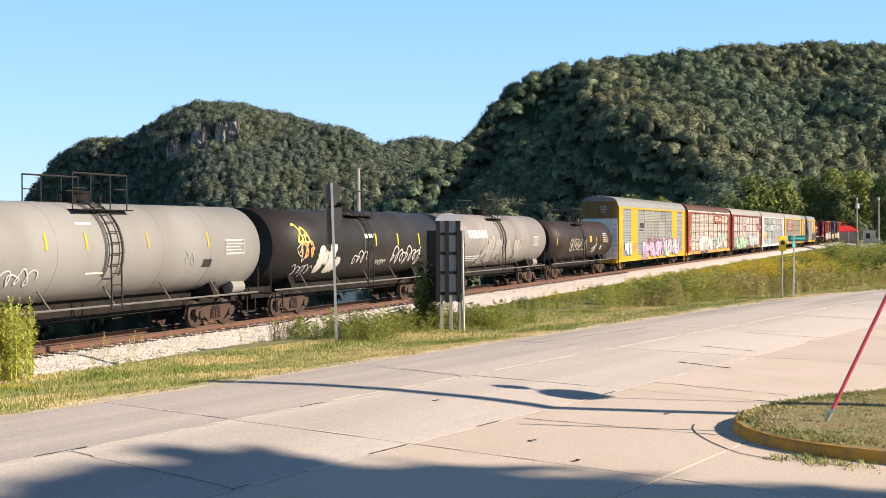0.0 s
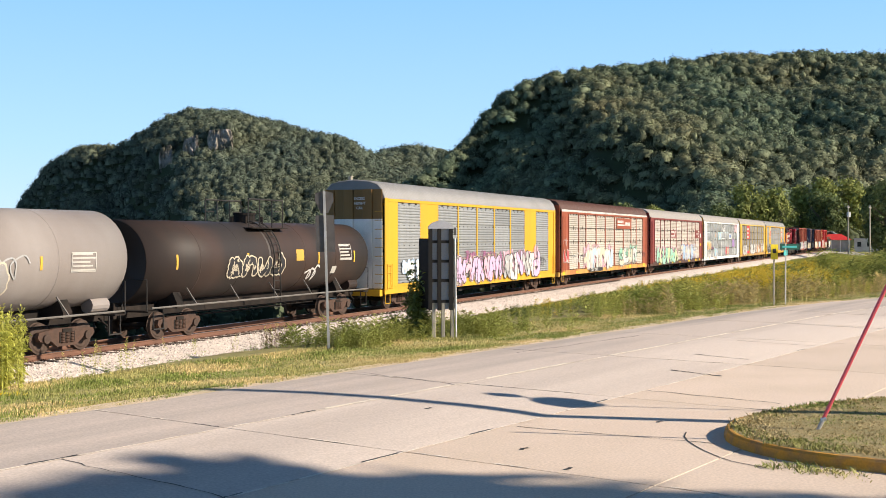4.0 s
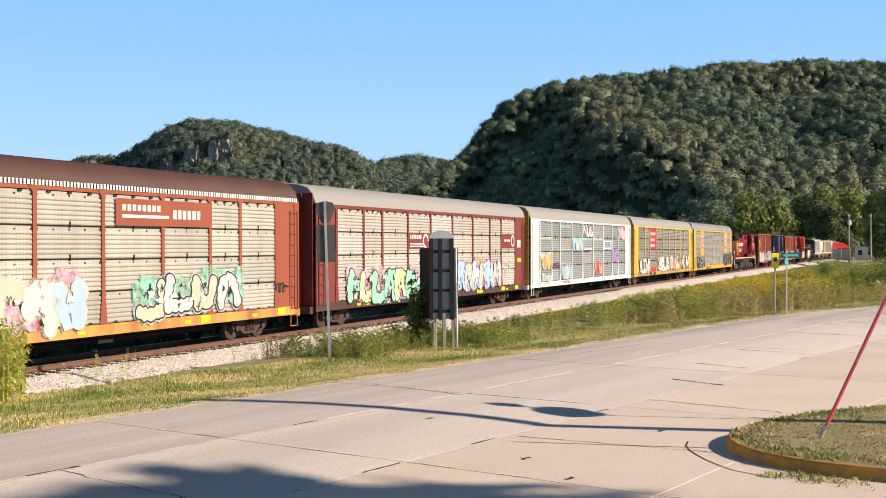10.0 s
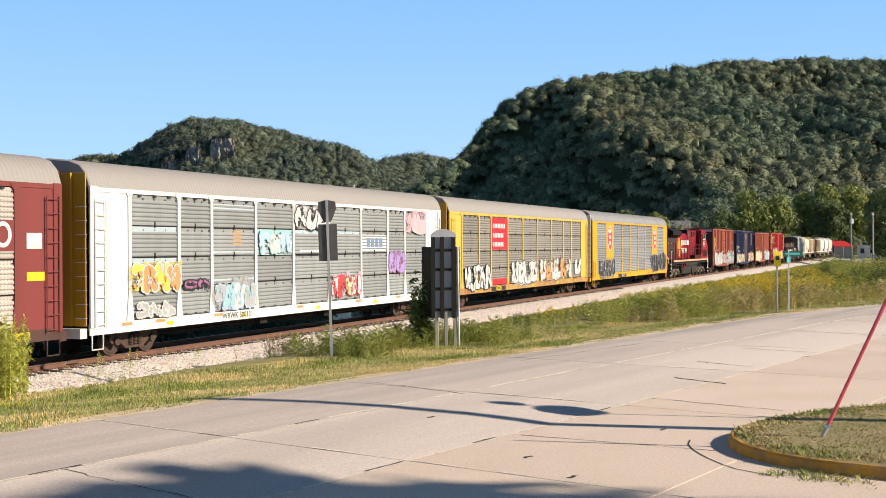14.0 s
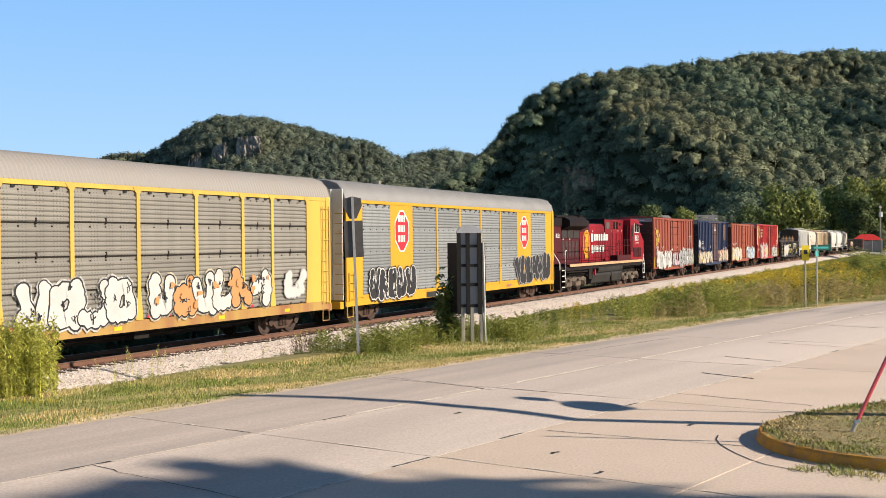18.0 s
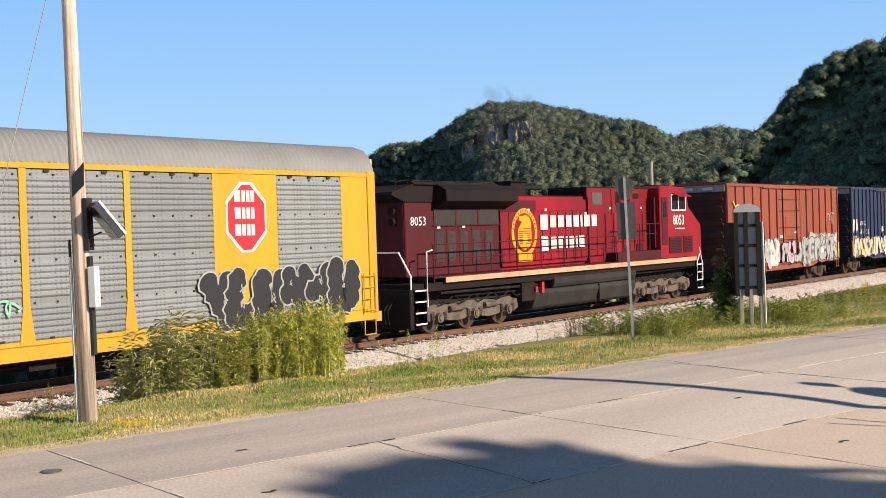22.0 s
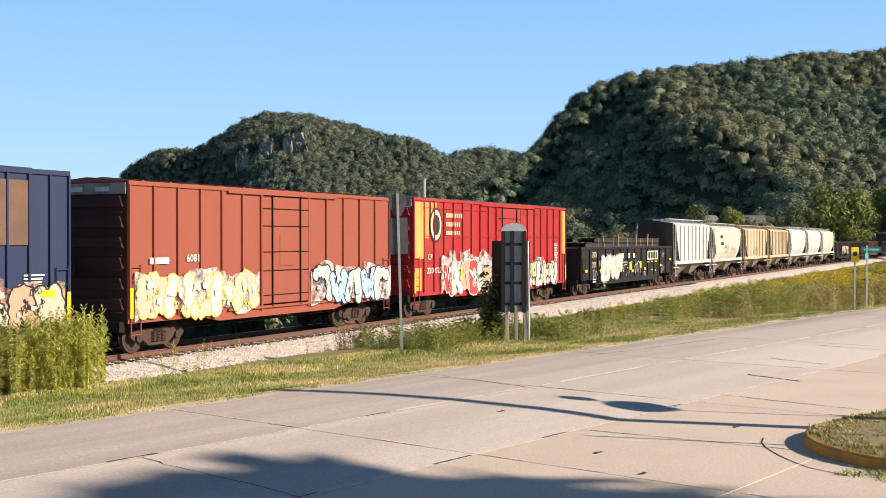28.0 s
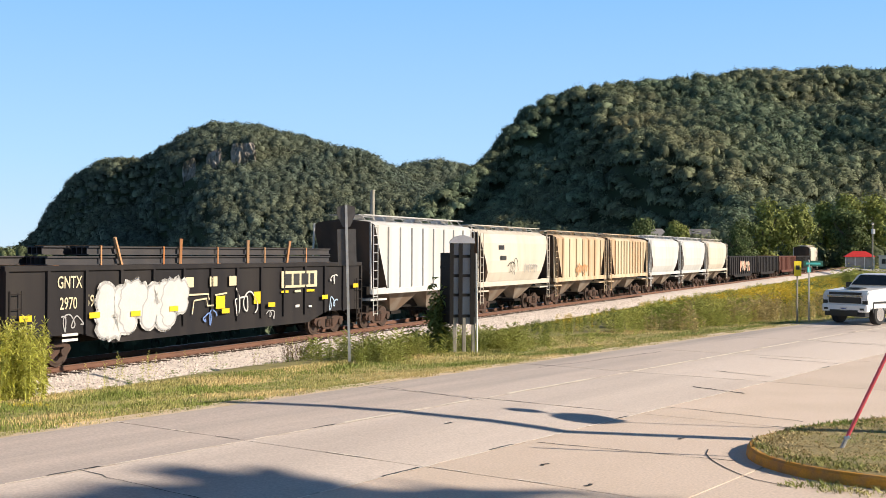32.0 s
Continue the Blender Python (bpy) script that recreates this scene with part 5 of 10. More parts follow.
def graffiti(car, x0, x1, z0, z1, fills, outline="black", cloud=None, y=-1.66, letters=None, strokes=3, halo=None, bold=0.40):
    """A sprayed piece on a car's side: cloud behind, bold outlines, filled bubble forms, inner strokes."""
    GRAF_SEED[0] += 1
    rnd = random.Random(GRAF_SEED[0])
    n = letters or max(3, round((x1 - x0) / 0.95))
    w = (x1 - x0) / n
    h = z1 - z0
    cz = (z0 + z1) / 2
    if cloud:
        bm = bmesh.new()
        for k in range(n + 3):
            ring = blob(rnd, x0 + (x1 - x0) * (k + 0.2) / (n + 2), cz + rnd.uniform(-0.05, 0.25) * h, w * 0.62, h * rnd.uniform(0.40, 0.60), 20, 0.10)
            flat_poly(bm, [(min(max(px, x0 - 0.2), x1 + 0.2), max(pz, z0 - 0.1)) for px, pz in ring], y - 0.0004 * k)
        part("graffiti_cloud", bm, mist(cloud), car, "sprayed %s cloud" % cloud)
    def fat(bm, pts, width, yy):
        """A thick sprayed stroke with round ends."""
        pts = [Vector(p) for p in pts]
        left, right = [], []
        for i, p in enumerate(pts):
            d = (pts[min(i + 1, len(pts) - 1)] - pts[max(i - 1, 0)]).normalized()
            nrm = Vector((-d.y, d.x)) * width * (0.5 + 0.10 * math.sin(2.1 * i + p.x * 3))
            left.append(p + nrm)
            right.append(p - nrm)
        a = [bm.verts.new((q.x, yy, q.y)) for q in left]
        b = [bm.verts.new((q.x, yy, q.y)) for q in right]
        for i in range(len(pts) - 1):
            bm.faces.new((b[i], b[i + 1], a[i + 1], a[i]))
        for e, p, q in ((0, left[0], right[0]), (-1, right[-1], left[-1])):
            c, r = (p + q) / 2, (p - q) / 2
            out = Vector((-r.y, r.x))
            arc = [c + r * math.cos(k * math.pi / 6) + out * math.sin(k * math.pi / 6) * 0.8 for k in range(1, 6)]
            first, last = (a[0], b[0]) if e == 0 else (b[-1], a[-1])
            bm.faces.new([first] + [bm.verts.new((k.x, yy, k.y)) for k in arc] + [last])

    def strokes_of(cx):
        """Abstract letter skeleton: two or three bent strokes in a box."""
        pick = rnd.sample(range(8), rnd.choice((2, 3)))
        if 0 not in pick and 1 not in pick:
            pick[0] = rnd.choice((0, 1))
        forms = (
            [(0.14, 0.02), (0.08, 0.5), (0.2, 0.98)],
            [(0.86, 0.02), (0.94, 0.5), (0.8, 0.98)],
            [(0.1, 0.85), (0.5, 0.98), (0.88, 0.78)],
            [(0.12, 0.12), (0.5, 0.02), (0.9, 0.2)],
            [(0.15, 0.9), (0.5, 0.5), (0.9, 0.06)],
            [(0.12, 0.45), (0.5, 0.6), (0.85, 0.5)],
            [(0.12, 0.1), (0.5, 0.95), (0.9, 0.1)],
            [(0.12, 0.9), (0.5, 0.08), (0.9, 0.9)],
        )
        lean = rnd.uniform(-0.08, 0.12)
        up = rnd.uniform(-0.06, 0.06)
        out = []
        for f in pick:
            pts = [(u + rnd.uniform(-0.06, 0.06), v + rnd.uniform(-0.05, 0.05)) for u, v in forms[f]]
            (u0, v0), (u1, v1), (u2, v2) = pts
            fine = []
            for j in range(10):
                t = j / 9
                u = (1 - t) ** 2 * u0 + 2 * t * (1 - t) * (2 * u1 - (u0 + u2) / 2) + t * t * u2
                v = (1 - t) ** 2 * v0 + 2 * t * (1 - t) * (2 * v1 - (v0 + v2) / 2) + t * t * v2
                fine.append((cx + (u - 0.5 + lean * (v - 0.5)) * w * 0.98, z0 + h * (0.1 + 0.8 * v + up)))
            out.append(fine)
        return out

    glyphs = [strokes_of(x0 + w * (k + 0.5)) for k in range(n)]
    wide = min(bold * w, 0.85 * bold * h)
    if halo:
        bm = bmesh.new()
        for k, gl in enumerate(glyphs):
            for j, st in enumerate(gl):
                fat(bm, st, wide + 0.24, y - 0.004 - 0.0006 * k - 0.0002 * j)
        tagged(part("graffiti_rim", bm, mist(halo), car, "sprayed %s rim" % halo), kind="stuff")
    for k, gl in enumerate(glyphs):
        f = fills[k % len(fills)]
        yk = y - 0.012 - 0.0042 * k
        bm = bmesh.new()
        for j, st in enumerate(gl):
            fat(bm, st, wide + 0.11, yk - 0.0003 * j)
        o = part("graffiti_letter", bm, SPRAY[outline], car, "sprayed %s letter shape" % f)
        bm = bmesh.new()
        for j, st in enumerate(gl):
            fat(bm, st, wide, yk - 0.0020 - 0.0003 * j)
        part("graffiti_fill", bm, SPRAY[f], o)
    yy = y - 0.016 - 0.0042 * n
    if strokes:
        bm = bmesh.new()
        for k in range(n):
            cx = x0 + w * (k + 0.5)
            for j in range(strokes):
                a, l = rnd.uniform(0, 6.28), rnd.uniform(0.10, 0.26)
                px, pz = cx + rnd.uniform(-0.3, 0.3) * w, cz + rnd.uniform(-0.36, 0.36) * h
                pts = [(px + l * t * math.cos(a + 2.0 * t), pz + l * t * math.sin(a + 2.0 * t) * 1.4) for t in (-1, -0.5, 0, 0.5, 1)]
                ribbon(bm, pts, rnd.uniform(0.025, 0.06), yy - 0.0003 * (k * strokes + j))
        tagged(part("graffiti_stroke", bm, SPRAY[outline], car), kind="stuff")
    if len(fills) > 1:
        bm = bmesh.new()
        for k in range(2 * n):
            cx = x0 + w * (k / 2 + 0.3) + rnd.uniform(-0.25, 0.25) * w
            flat_poly(bm, blob(rnd, cx, z0 + rnd.uniform(0.15, 0.85) * h, w * rnd.uniform(0.06, 0.16), h * rnd.uniform(0.05, 0.12), 12, 0.2), yy - 0.02 - 0.0003 * k)
        tagged(part("graffiti_patch", bm, SPRAY[fills[1]], car), kind="stuff")


def tag(car, x, z, w, h, color="white", y=-1.66, width=0.05):
    """A quick one-line scrawl."""
    GRAF_SEED[0] += 1
    rnd = random.Random(GRAF_SEED[0])
    bm = bmesh.new()
    loops = max(2.0, w / (0.45 * h + 0.12))
    ph, ph2 = rnd.uniform(0, 6.28), rnd.uniform(0, 6.28)
    pts = []
    n = int(loops * 22)
    for k in range(n):
        t = k / n
        a = 2 * math.pi * loops * t
        tall = 0.36 + 0.14 * math.sin(a * 0.37 + ph2)
        pts.append((x + w * t + 0.26 * h * math.sin(a + ph) + 0.05 * h * math.sin(2.3 * a), z + h * (tall * math.cos(a + ph) + 0.10 * math.sin(1.7 * a + ph2))))
    ribbon(bm, pts, width, y - 0.01)
    part("graffiti_tag", bm, SPRAY[color], car)


def text(car, s, x, z, size, material, y=-1.65, name="lettering", squeeze=1.0, rot=(90, 0, 0), bold=0.004):
    cu = bpy.data.curves.new(name, "FONT")
    cu.body = s
    cu.size = size
    cu.resolution_u = 2
    cu.offset = bold
    ob = bpy.data.objects.new(name, cu)
    me = bpy.data.meshes.new_from_object(ob)
    bpy.data.objects.remove(ob)
    me.materials.clear()
    me.materials.append(material)
    o = new(name, me)
    o.parent = car
    m = pose(x, y, z, *rot)
    o.matrix_local = m @ Matrix.Diagonal((squeeze, 1, 1, 1))
    return o


def bars(car, x, z, w, h, n, material, y=-1.652, name="lettering"):
    """Small unreadable lines as plain bars."""
    bm = bmesh.new()
    rnd = random.Random(int(x * 100) + n)
    for k in range(n):
        zz = z - k * h * 1.9
        bm = bmesh.new()
        ribbon(bm, [(x, zz), (x + w * rnd.uniform(0.7, 1.0), zz)], h, y)
        part(name, bm, material, car)


def blocks(car, x, z, widths, h, gap, material, y=-1.652, name="lettering_block"):
    """Large brand lettering as plain upright blocks."""
    for k, w in enumerate(widths):
        if w > 0:
            bm = bmesh.new()
            a0, a1 = x + w * 0.06, x + w * 0.94
            flat_poly(bm, [(a0, z), (a1, z), (a1, z + h), (a0, z + h)], y)
            part(name, bm, material, car)
        x += abs(w) + gap


def patch(car, name, x0, x1, z0, z1, material, y=-1.652, label=""):
    bm = bmesh.new()
    flat_poly(bm, [(x0, z0), (x1, z0), (x1, z1), (x0, z1)], y)
    return part(name, bm, material, car, label)


PIECES = {}


def wheel_mesh():
    if "wheel" not in PIECES:
        bm = bmesh.new()
        prof = [(-0.07, 0.10), (-0.07, 0.36), (-0.055, 0.40), (-0.055, 0.457), (0.05, 0.462), (0.06, 0.487), (0.075, 0.487), (0.075, 0.36), (0.02, 0.34), (0.02, 0.14), (0.09, 0.10)]
        rings = []
        for y, r in prof:
            rings.append([bm.verts.new((r * math.cos(t), y, r * math.sin(t))) for t in [2 * math.pi * k / 28 for k in range(28)]])
        for a, b in zip(rings, rings[1:]):
            for k in range(28):
                bm.faces.new((a[k], a[(k + 1) % 28], b[(k + 1) % 28], b[k]))
        bm.faces.new(rings[0])
        bm.faces.new(rings[-1][::-1])
        PIECES["wheel"] = mesh_bm("wheel", bm, WHEEL_STEEL)
    return PIECES["wheel"]


def truck(car, x, material=None):
    """A two-axle freight truck: cast side frames, bolster, springs, four wheels."""
    if "side" not in PIECES:
        bm = bmesh.new()
        out = [(-1.22, 0.52), (-1.16, 0.66), (-0.82, 0.70), (-0.5, 0.74), (0.5, 0.74), (0.82, 0.70), (1.16, 0.66), (1.22, 0.52), (1.12, 0.40), (0.95, 0.36), (0.75, 0.44), (0.42, 0.20), (-0.42, 0.20), (-0.75, 0.44), (-0.95, 0.36), (-1.12, 0.40)]
        prism(bm, out, "y", -0.07, 0.07)
        PIECES["side"] = mesh_bm("side_frame", bm, TRUCK_RUST)
        bm = boxes((-0.33, 0.33, -0.085, -0.02, 0.30, 0.62))
        PIECES["gap"] = mesh_bm("spring_opening", bm, UNDER)
        bm = tube(bmesh.new(), [(0, -0.10, 0.31 + 0.023 * k) for k in range(14)], [0.078 if k % 2 else 0.055 for k in range(14)], 10)
        PIECES["spring"] = mesh_bm("spring", bm, TRUCK_RUST)
        PIECES["bolster"] = mesh_bm("bolster", boxes((-0.2, 0.2, -1.1, 1.1, 0.42, 0.72)), UNDER)
        bm = bmesh.new()
        tube(bm, [(0, -1.10, 0.457), (0, 1.10, 0.457)], 0.085, 12)
        PIECES["axle"] = mesh_bm("axle", bm, UNDER)
        bm = bmesh.new()
        tube(bm, [(0, -1.14, 0.457), (0, -1.04, 0.457)], 0.14, 14)
        PIECES["cap"] = mesh_bm("bearing_cap", bevelled(bm, 0.01), WHEEL_STEEL)
    b = part("truck", PIECES["bolster"], None, car, "cast steel truck with rusty side frames")
    b.location.x = x
    for sy in (-1, 1):
        o = part("side_frame", PIECES["side"], None, b)
        o.location.y = sy * 1.0
        if sy < 0:
            o = part("spring_opening", PIECES["gap"], None, b)
            o.location.y = -1.0
            for k in (-0.2, 0.0, 0.2):
                o = part("spring", PIECES["spring"], None, b)
                o.location = (k, -0.98, 0)
    for wx in (-0.89, 0.89):
        o = part("axle", PIECES["axle"], None, b)
        o.location.x = wx
        o = part("bearing_cap", PIECES["cap"], None, b)
        o.location.x = wx
        for sy in (-1, 1):
            o = part("wheel", wheel_mesh(), None, b)
            o.matrix_local = pose(wx, sy * 0.79, 0.457, 0, 0, 180 if sy > 0 else 0)
    return b


def coupler(car, x, sgn, z=0.86):
    if "coupler" not in PIECES:
        bm = boxes((-0.3, 0.42, -0.10, 0.10, -0.10, 0.10), (0.38, 0.62, -0.16, 0.05, -0.15, 0.15), (0.45, 0.66, 0.05, 0.17, -0.15, 0.15))
        bevelled(bm, 0.02)
        tube(bm, [(-0.1, -0.55, 0.0), (0.25, -0.6, -0.25), (0.55, -0.35, -0.45), (0.7, -0.15, -0.35)], 0.03, 6)
        PIECES["coupler"] = mesh_bm("coupler", bm, UNDER)
    o = part("coupler", PIECES["coupler"], None, car)
    o.matrix_local = pose(x, 0, z, 0, 0, 0 if sgn > 0 else 180)


def ladder(car, x, z0, z1, y, w=0.42, n=None, material=None, name="ladder"):
    bm = bmesh.new()
    n = n or max(2, round((z1 - z0) / 0.42))
    for k in (-w / 2, w / 2):
        tube(bm, [(x + k, y, z0), (x + k, y, z1)], 0.022, 5)
    for k in range(n + 1):
        z = z0 + 0.08 + (z1 - z0 - 0.16) * k / n
        tube(bm, [(x - w / 2, y, z), (x + w / 2, y, z)], 0.016, 5)
    part(name, bm, material or GRAB, car)


def end_ladder(car, xend, sgn, z0, z1, y0, material=None):
    bm = bmesh.new()
    for k in range(max(2, round((z1 - z0) / 0.42)) + 1):
        z = z0 + 0.42 * k
        tube(bm, [(xend + sgn * 0.06, y0, z), (xend + sgn * 0.06, y0 + 0.42, z)], 0.016, 5)
    part("end_ladder", bm, material or GRAB, car)


CARS = []


def new_car(name, a, b, label, category, group="cars of the freight train"):
    t = thing(name, label, category, group)
    CARS.append((t, (a + b) / 2))
    return t, (b - a) / 2


# ---- tank cars ----
def tank_car(a, b, paint_mat, label, r=1.52, zc=2.78):
    t, h = new_car("tank_car", a, b, label, "tank car")
    L = h - 0.35
    prof = []
    for k in range(7):
        q = math.pi / 2 * k / 6
        prof.append((-L + 0.62 * (1 - math.sin(q)), r * math.cos(math.pi / 2 - q) if k else 0.12))
    prof += [(-L * 0.5, r), (-0.02, r), (L * 0.5, r)]
    prof += [(-x, rr) for x, rr in prof[:7][::-1]]
    bm = lathe_x(prof, 40)
    bmesh.ops.translate(bm, verts=bm.verts[:], vec=(0, 0, zc))
    part("tank_shell", bm, paint_mat, t, "", True)
    # weld seams and manway band
    for x in (-L * 0.62, -L * 0.3, L * 0.3, L * 0.62):
        bm = lathe_x([(x - 0.03, r + 0.002), (x - 0.02, r + 0.008), (x + 0.02, r + 0.008), (x + 0.03, r + 0.002)], 40)
        bmesh.ops.translate(bm, verts=bm.verts[:], vec=(0, 0, zc))
        part("weld_seam", bm, paint_mat, t, "", True)
    # centre ladder curving over the shell
    bm = bmesh.new()
    for dx in (-0.24, 0.24):
        pts = [(dx, -(r + 0.10) * math.sin(radians(q)), zc + (r + 0.10) * math.cos(radians(q))) for q in range(0, 105, 8)]
        pts.append((dx, -(r + 0.08), 1.0))
        tube(bm, pts, 0.028, 5)
    for q in range(8, 106, 12):
        y, z = -(r + 0.10) * math.sin(radians(q)), zc + (r + 0.10) * math.cos(radians(q))
        tube(bm, [(-0.24, y, z), (0.24, y, z)], 0.018, 5)
    for z in (2.1, 1.75, 1.4, 1.05, 0.72):
        tube(bm, [(-0.24, -(r + 0.05), z), (0.24, -(r + 0.05), z)], 0.018, 5)
    part("ladder", bm, GRAB, t)
    for dx in (-0.45, 0.32):
        bm = bmesh.new()
        pts = [(-r * 1.006 * math.sin(radians(q)), zc + r * 1.006 * math.cos(radians(q))) for q in range(0, 130, 10)]
        for (y0, z0), (y1, z1) in zip(pts, pts[1:]):
            bm.faces.new([bm.verts.new(c) for c in ((dx, y0, z0), (dx + 0.13, y0, z0), (dx + 0.13, y1, z1), (dx, y1, z1))])
        part("spill_stain", bm, mat("tar_streak", (0.07, 0.06, 0.055), 0.6, streak=0.3), t)
    # manway dome, valves and platform with railings
    bm = bmesh.new()
    tube(bm, [(0, 0, zc + r - 0.1), (0, 0, zc + r + 0.28)], 0.42, 18)
    tube(bm, [(0, 0, zc + r + 0.28), (0, 0, zc + r + 0.36)], 0.46, 18)
    part("manway", bm, UNDER, t)
    for dx, dy in ((0.7, 0.1), (-0.65, 0.15), (0.75, -0.3), (-0.5, -0.35)):
        part("valve", tube(bmesh.new(), [(dx, dy, zc + r - 0.15), (dx, dy, zc + r + 0.22)], 0.07, 8), UNDER, t)
    zt = zc + r + 0.02
    for y in (-0.98, 0.98):
        part("platform", boxes((-1.3, 1.3, y - 0.22, y + 0.22, zt - 0.28, zt - 0.24)), UNDER, t)
        for x in (-1.25, -0.45, 0.45, 1.25):
            part("railing_post", tube(bmesh.new(), [(x, y, zt - 0.25), (x, y, zt + 0.85)], 0.022, 5), GRAB, t)
        part("platform_railing", tube(bmesh.new(), [(-1.25, y, zt + 0.85), (1.25, y, zt + 0.85)], 0.03, 5), GRAB, t)
        for x in (-1.25, 0.65):
            part("mid_railing", tube(bmesh.new(), [(x, y, zt + 0.4), (x + 0.6, y, zt + 0.4)], 0.018, 5), GRAB, t)
    # sill, bolsters, running rail
    part("centre_sill", boxes((-h + 0.1, h - 0.1, -0.25, 0.25, 0.75, 1.28)), UNDER, t)
    for sx in (-1, 1):
        xx = sx * (h - 2.6)
        bm = bmesh.new()
        prism(bm, [(-1.1, 1.0), (1.1, 1.0), (1.1, 1.2), (0.85, 1.7), (0.5, 1.35), (-0.5, 1.35), (-0.85, 1.7), (-1.1, 1.2)], "x", xx - 0.2, xx + 0.2)
        part("saddle", bm, UNDER, t)
        truck(t, xx)
        coupler(t, sx * (h - 0.45), sx)
        for y in (-1.42, 1.42):
            bm = bmesh.new()
            tube(bm, [(sx * (h - 0.35), y, 1.02), (sx * (h - 0.35), y, 2.05), (sx * (h - 0.35), y * 0.3, 2.05), (sx * (h - 0.35), y * 0.3, 1.02)], 0.024, 5)
            part("end_railing", bm, GRAB, t)
        part("end_platform", boxes((sx * (h - 0.62) - 0.25, sx * (h - 0.62) + 0.25, -1.45, 1.45, 0.98, 1.03)), UNDER, t)
        bm = boxes((sx * (h - 0.9) - 0.3, sx * (h - 0.9) + 0.3, -1.5, -1.42, 0.4, 0.44), (sx * (h - 0.9) - 0.28, sx * (h - 0.9) - 0.25, -1.48, -1.44, 0.4, 1.0), (sx * (h - 0.9) + 0.25, sx * (h - 0.9) + 0.28, -1.48, -1.44, 0.4, 1.0))
        part("step", bm, GRAB, t)
    bm = bmesh.new()
    for y in (-1.5, 1.5):
        tube(bm, [(-h + 0.5, y, 1.12), (h - 0.5, y, 1.12)], 0.035, 6)
        for k in range(5):
            x = -h + 3 + (2 * h - 6) * k / 4
            tube(bm, [(x - 0.3, y * 0.86, 1.7), (x, y, 1.12)], 0.028, 4)
    part("running_rail", bm, mat("worn_rail", (0.16, 0.15, 0.14), 0.7, bump=0, spec=0.2), t, "thin grey side handrail")
    part("brake_pipe", tubes([[(-h + 2, -0.9, 0.82), (h - 2, -0.9, 0.82)], [(-h + 3, -0.6, 0.66), (h - 4, -0.6, 0.7)]], 0.03, 5), UNDER, t)
    bm = bmesh.new()
    tube(bm, [(h - 1.35, -0.75, 1.32), (h - 0.55, -0.75, 1.32)], 0.24, 14)
    part("air_reservoir", bm, paint_mat, t)
    bm = bmesh.new()
    tube(bm, [(0.3, 0, zc - r + 0.05), (0.3, 0, 0.75)], 0.16, 10)
    part("bottom_outlet", bm, UNDER, t)
    return t, L


def on_shell(t, r, zc, x0, x1, z0, z1, material, name="stencil", lift=0.012):
    """A stencilled patch that follows the round shell."""
    bm = bmesh.new()
    n = 6
    pts = []
    for k in range(n + 1):
        z = z0 + (z1 - z0) * k / n
        y = -math.sqrt(max(0.0, (r + lift) ** 2 - (z - zc) ** 2))
        pts.append((bm.verts.new((x0, y, z)), bm.verts.new((x1, y, z))))
    for a, b in zip(pts, pts[1:]):
        bm.faces.new((a[0], a[1], b[1], b[0]))
    return part(name, bm, material, t)


def wrap(ob, r, zc, lift):
    """Bend flat side art round the tank shell."""
    for v in ob.data.vertices:
        d = -1.66 - v.co.y
        v.co.y = -math.sqrt(max(0.04, (r + lift + d) ** 2 - (v.co.z - zc) ** 2))


def shell_art(t, r, zc):
    for ob in t.children_recursive:
        if ob.name.startswith("graffiti"):
            wrap(ob, r, zc, 0.016)


TANK_MARK = paint("tank_mark", (0.78, 0.46, 0.05), 0.6, alt=(0.5, 0.33, 0.1), amount=0.5)
STENCIL = paint("faded_stencil", (0.56, 0.54, 0.50), 0.6)


def data_panel(t, r, zc, x0, x1, z0, z1):
    """Stencilled data: a thin pale frame with rows of unreadable lines."""
    for k in range(5):
        z = z0 + (z1 - z0) * (k + 0.3) / 5
        on_shell(t, r, zc, x0 + 0.05, x1 - 0.05 - 0.12 * (k % 3), z, z + (z1 - z0) * 0.09, STENCIL, "data_line")
    for a, b, c, d in ((x0, x1, z0, z0 + 0.03), (x0, x1, z1 - 0.03, z1), (x0, x0 + 0.03, z0, z1), (x1 - 0.03, x1, z0, z1)):
        on_shell(t, r, zc, a, b, c, d, STENCIL, "data_frame")


R_T, Z_T = 1.52, 2.78
t1, L1 = tank_car(-97.0, -79.8, TANK_GREY, "grey tank car with a black centre ladder and yellow marks")
for x in (-6.0, -3.0, 0.9 - 2.2, 1.6, 4.9):
    on_shell(t1, R_T, Z_T, x, x + 0.10, 2.85, 3.35, TANK_MARK)
data_panel(t1, R_T, Z_T, 6.0, 7.2, 2.55, 3.1)
on_shell(t1, R_T, Z_T, 4.7, 5.2, 2.15, 2.42, BLACK_PAINT, "stencil_box")
on_shell(t1, R_T, Z_T, -1.5, -0.8, 3.6, 3.68, WHITE_PLAIN)
on_shell(t1, R_T, Z_T, -1.2, -0.4, 2.1, 2.16, WHITE_PLAIN)
tag(t1, -4.6, 2.1, 1.3, 0.5), tag(t1, -6.0, 2.2, 0.8, 0.45), tag(t1, 3.6, 2.5, 0.6, 0.6, "grey", width=0.03)
shell_art(t1, R_T, Z_T)
t2, _ = tank_car(-79.6, -62.6, TANK_BLACK, "black tank car with graffiti and white stencils")
for x in (-3.2, 0.6, 2.9, 5.3):
    on_shell(t2, R_T, Z_T, x, x + 0.12, 2.7, 3.25, LETTER_YELLOW)
on_shell(t2, R_T, Z_T, -0.4, 0.5, 3.05, 3.25, WHITE_PLAIN)
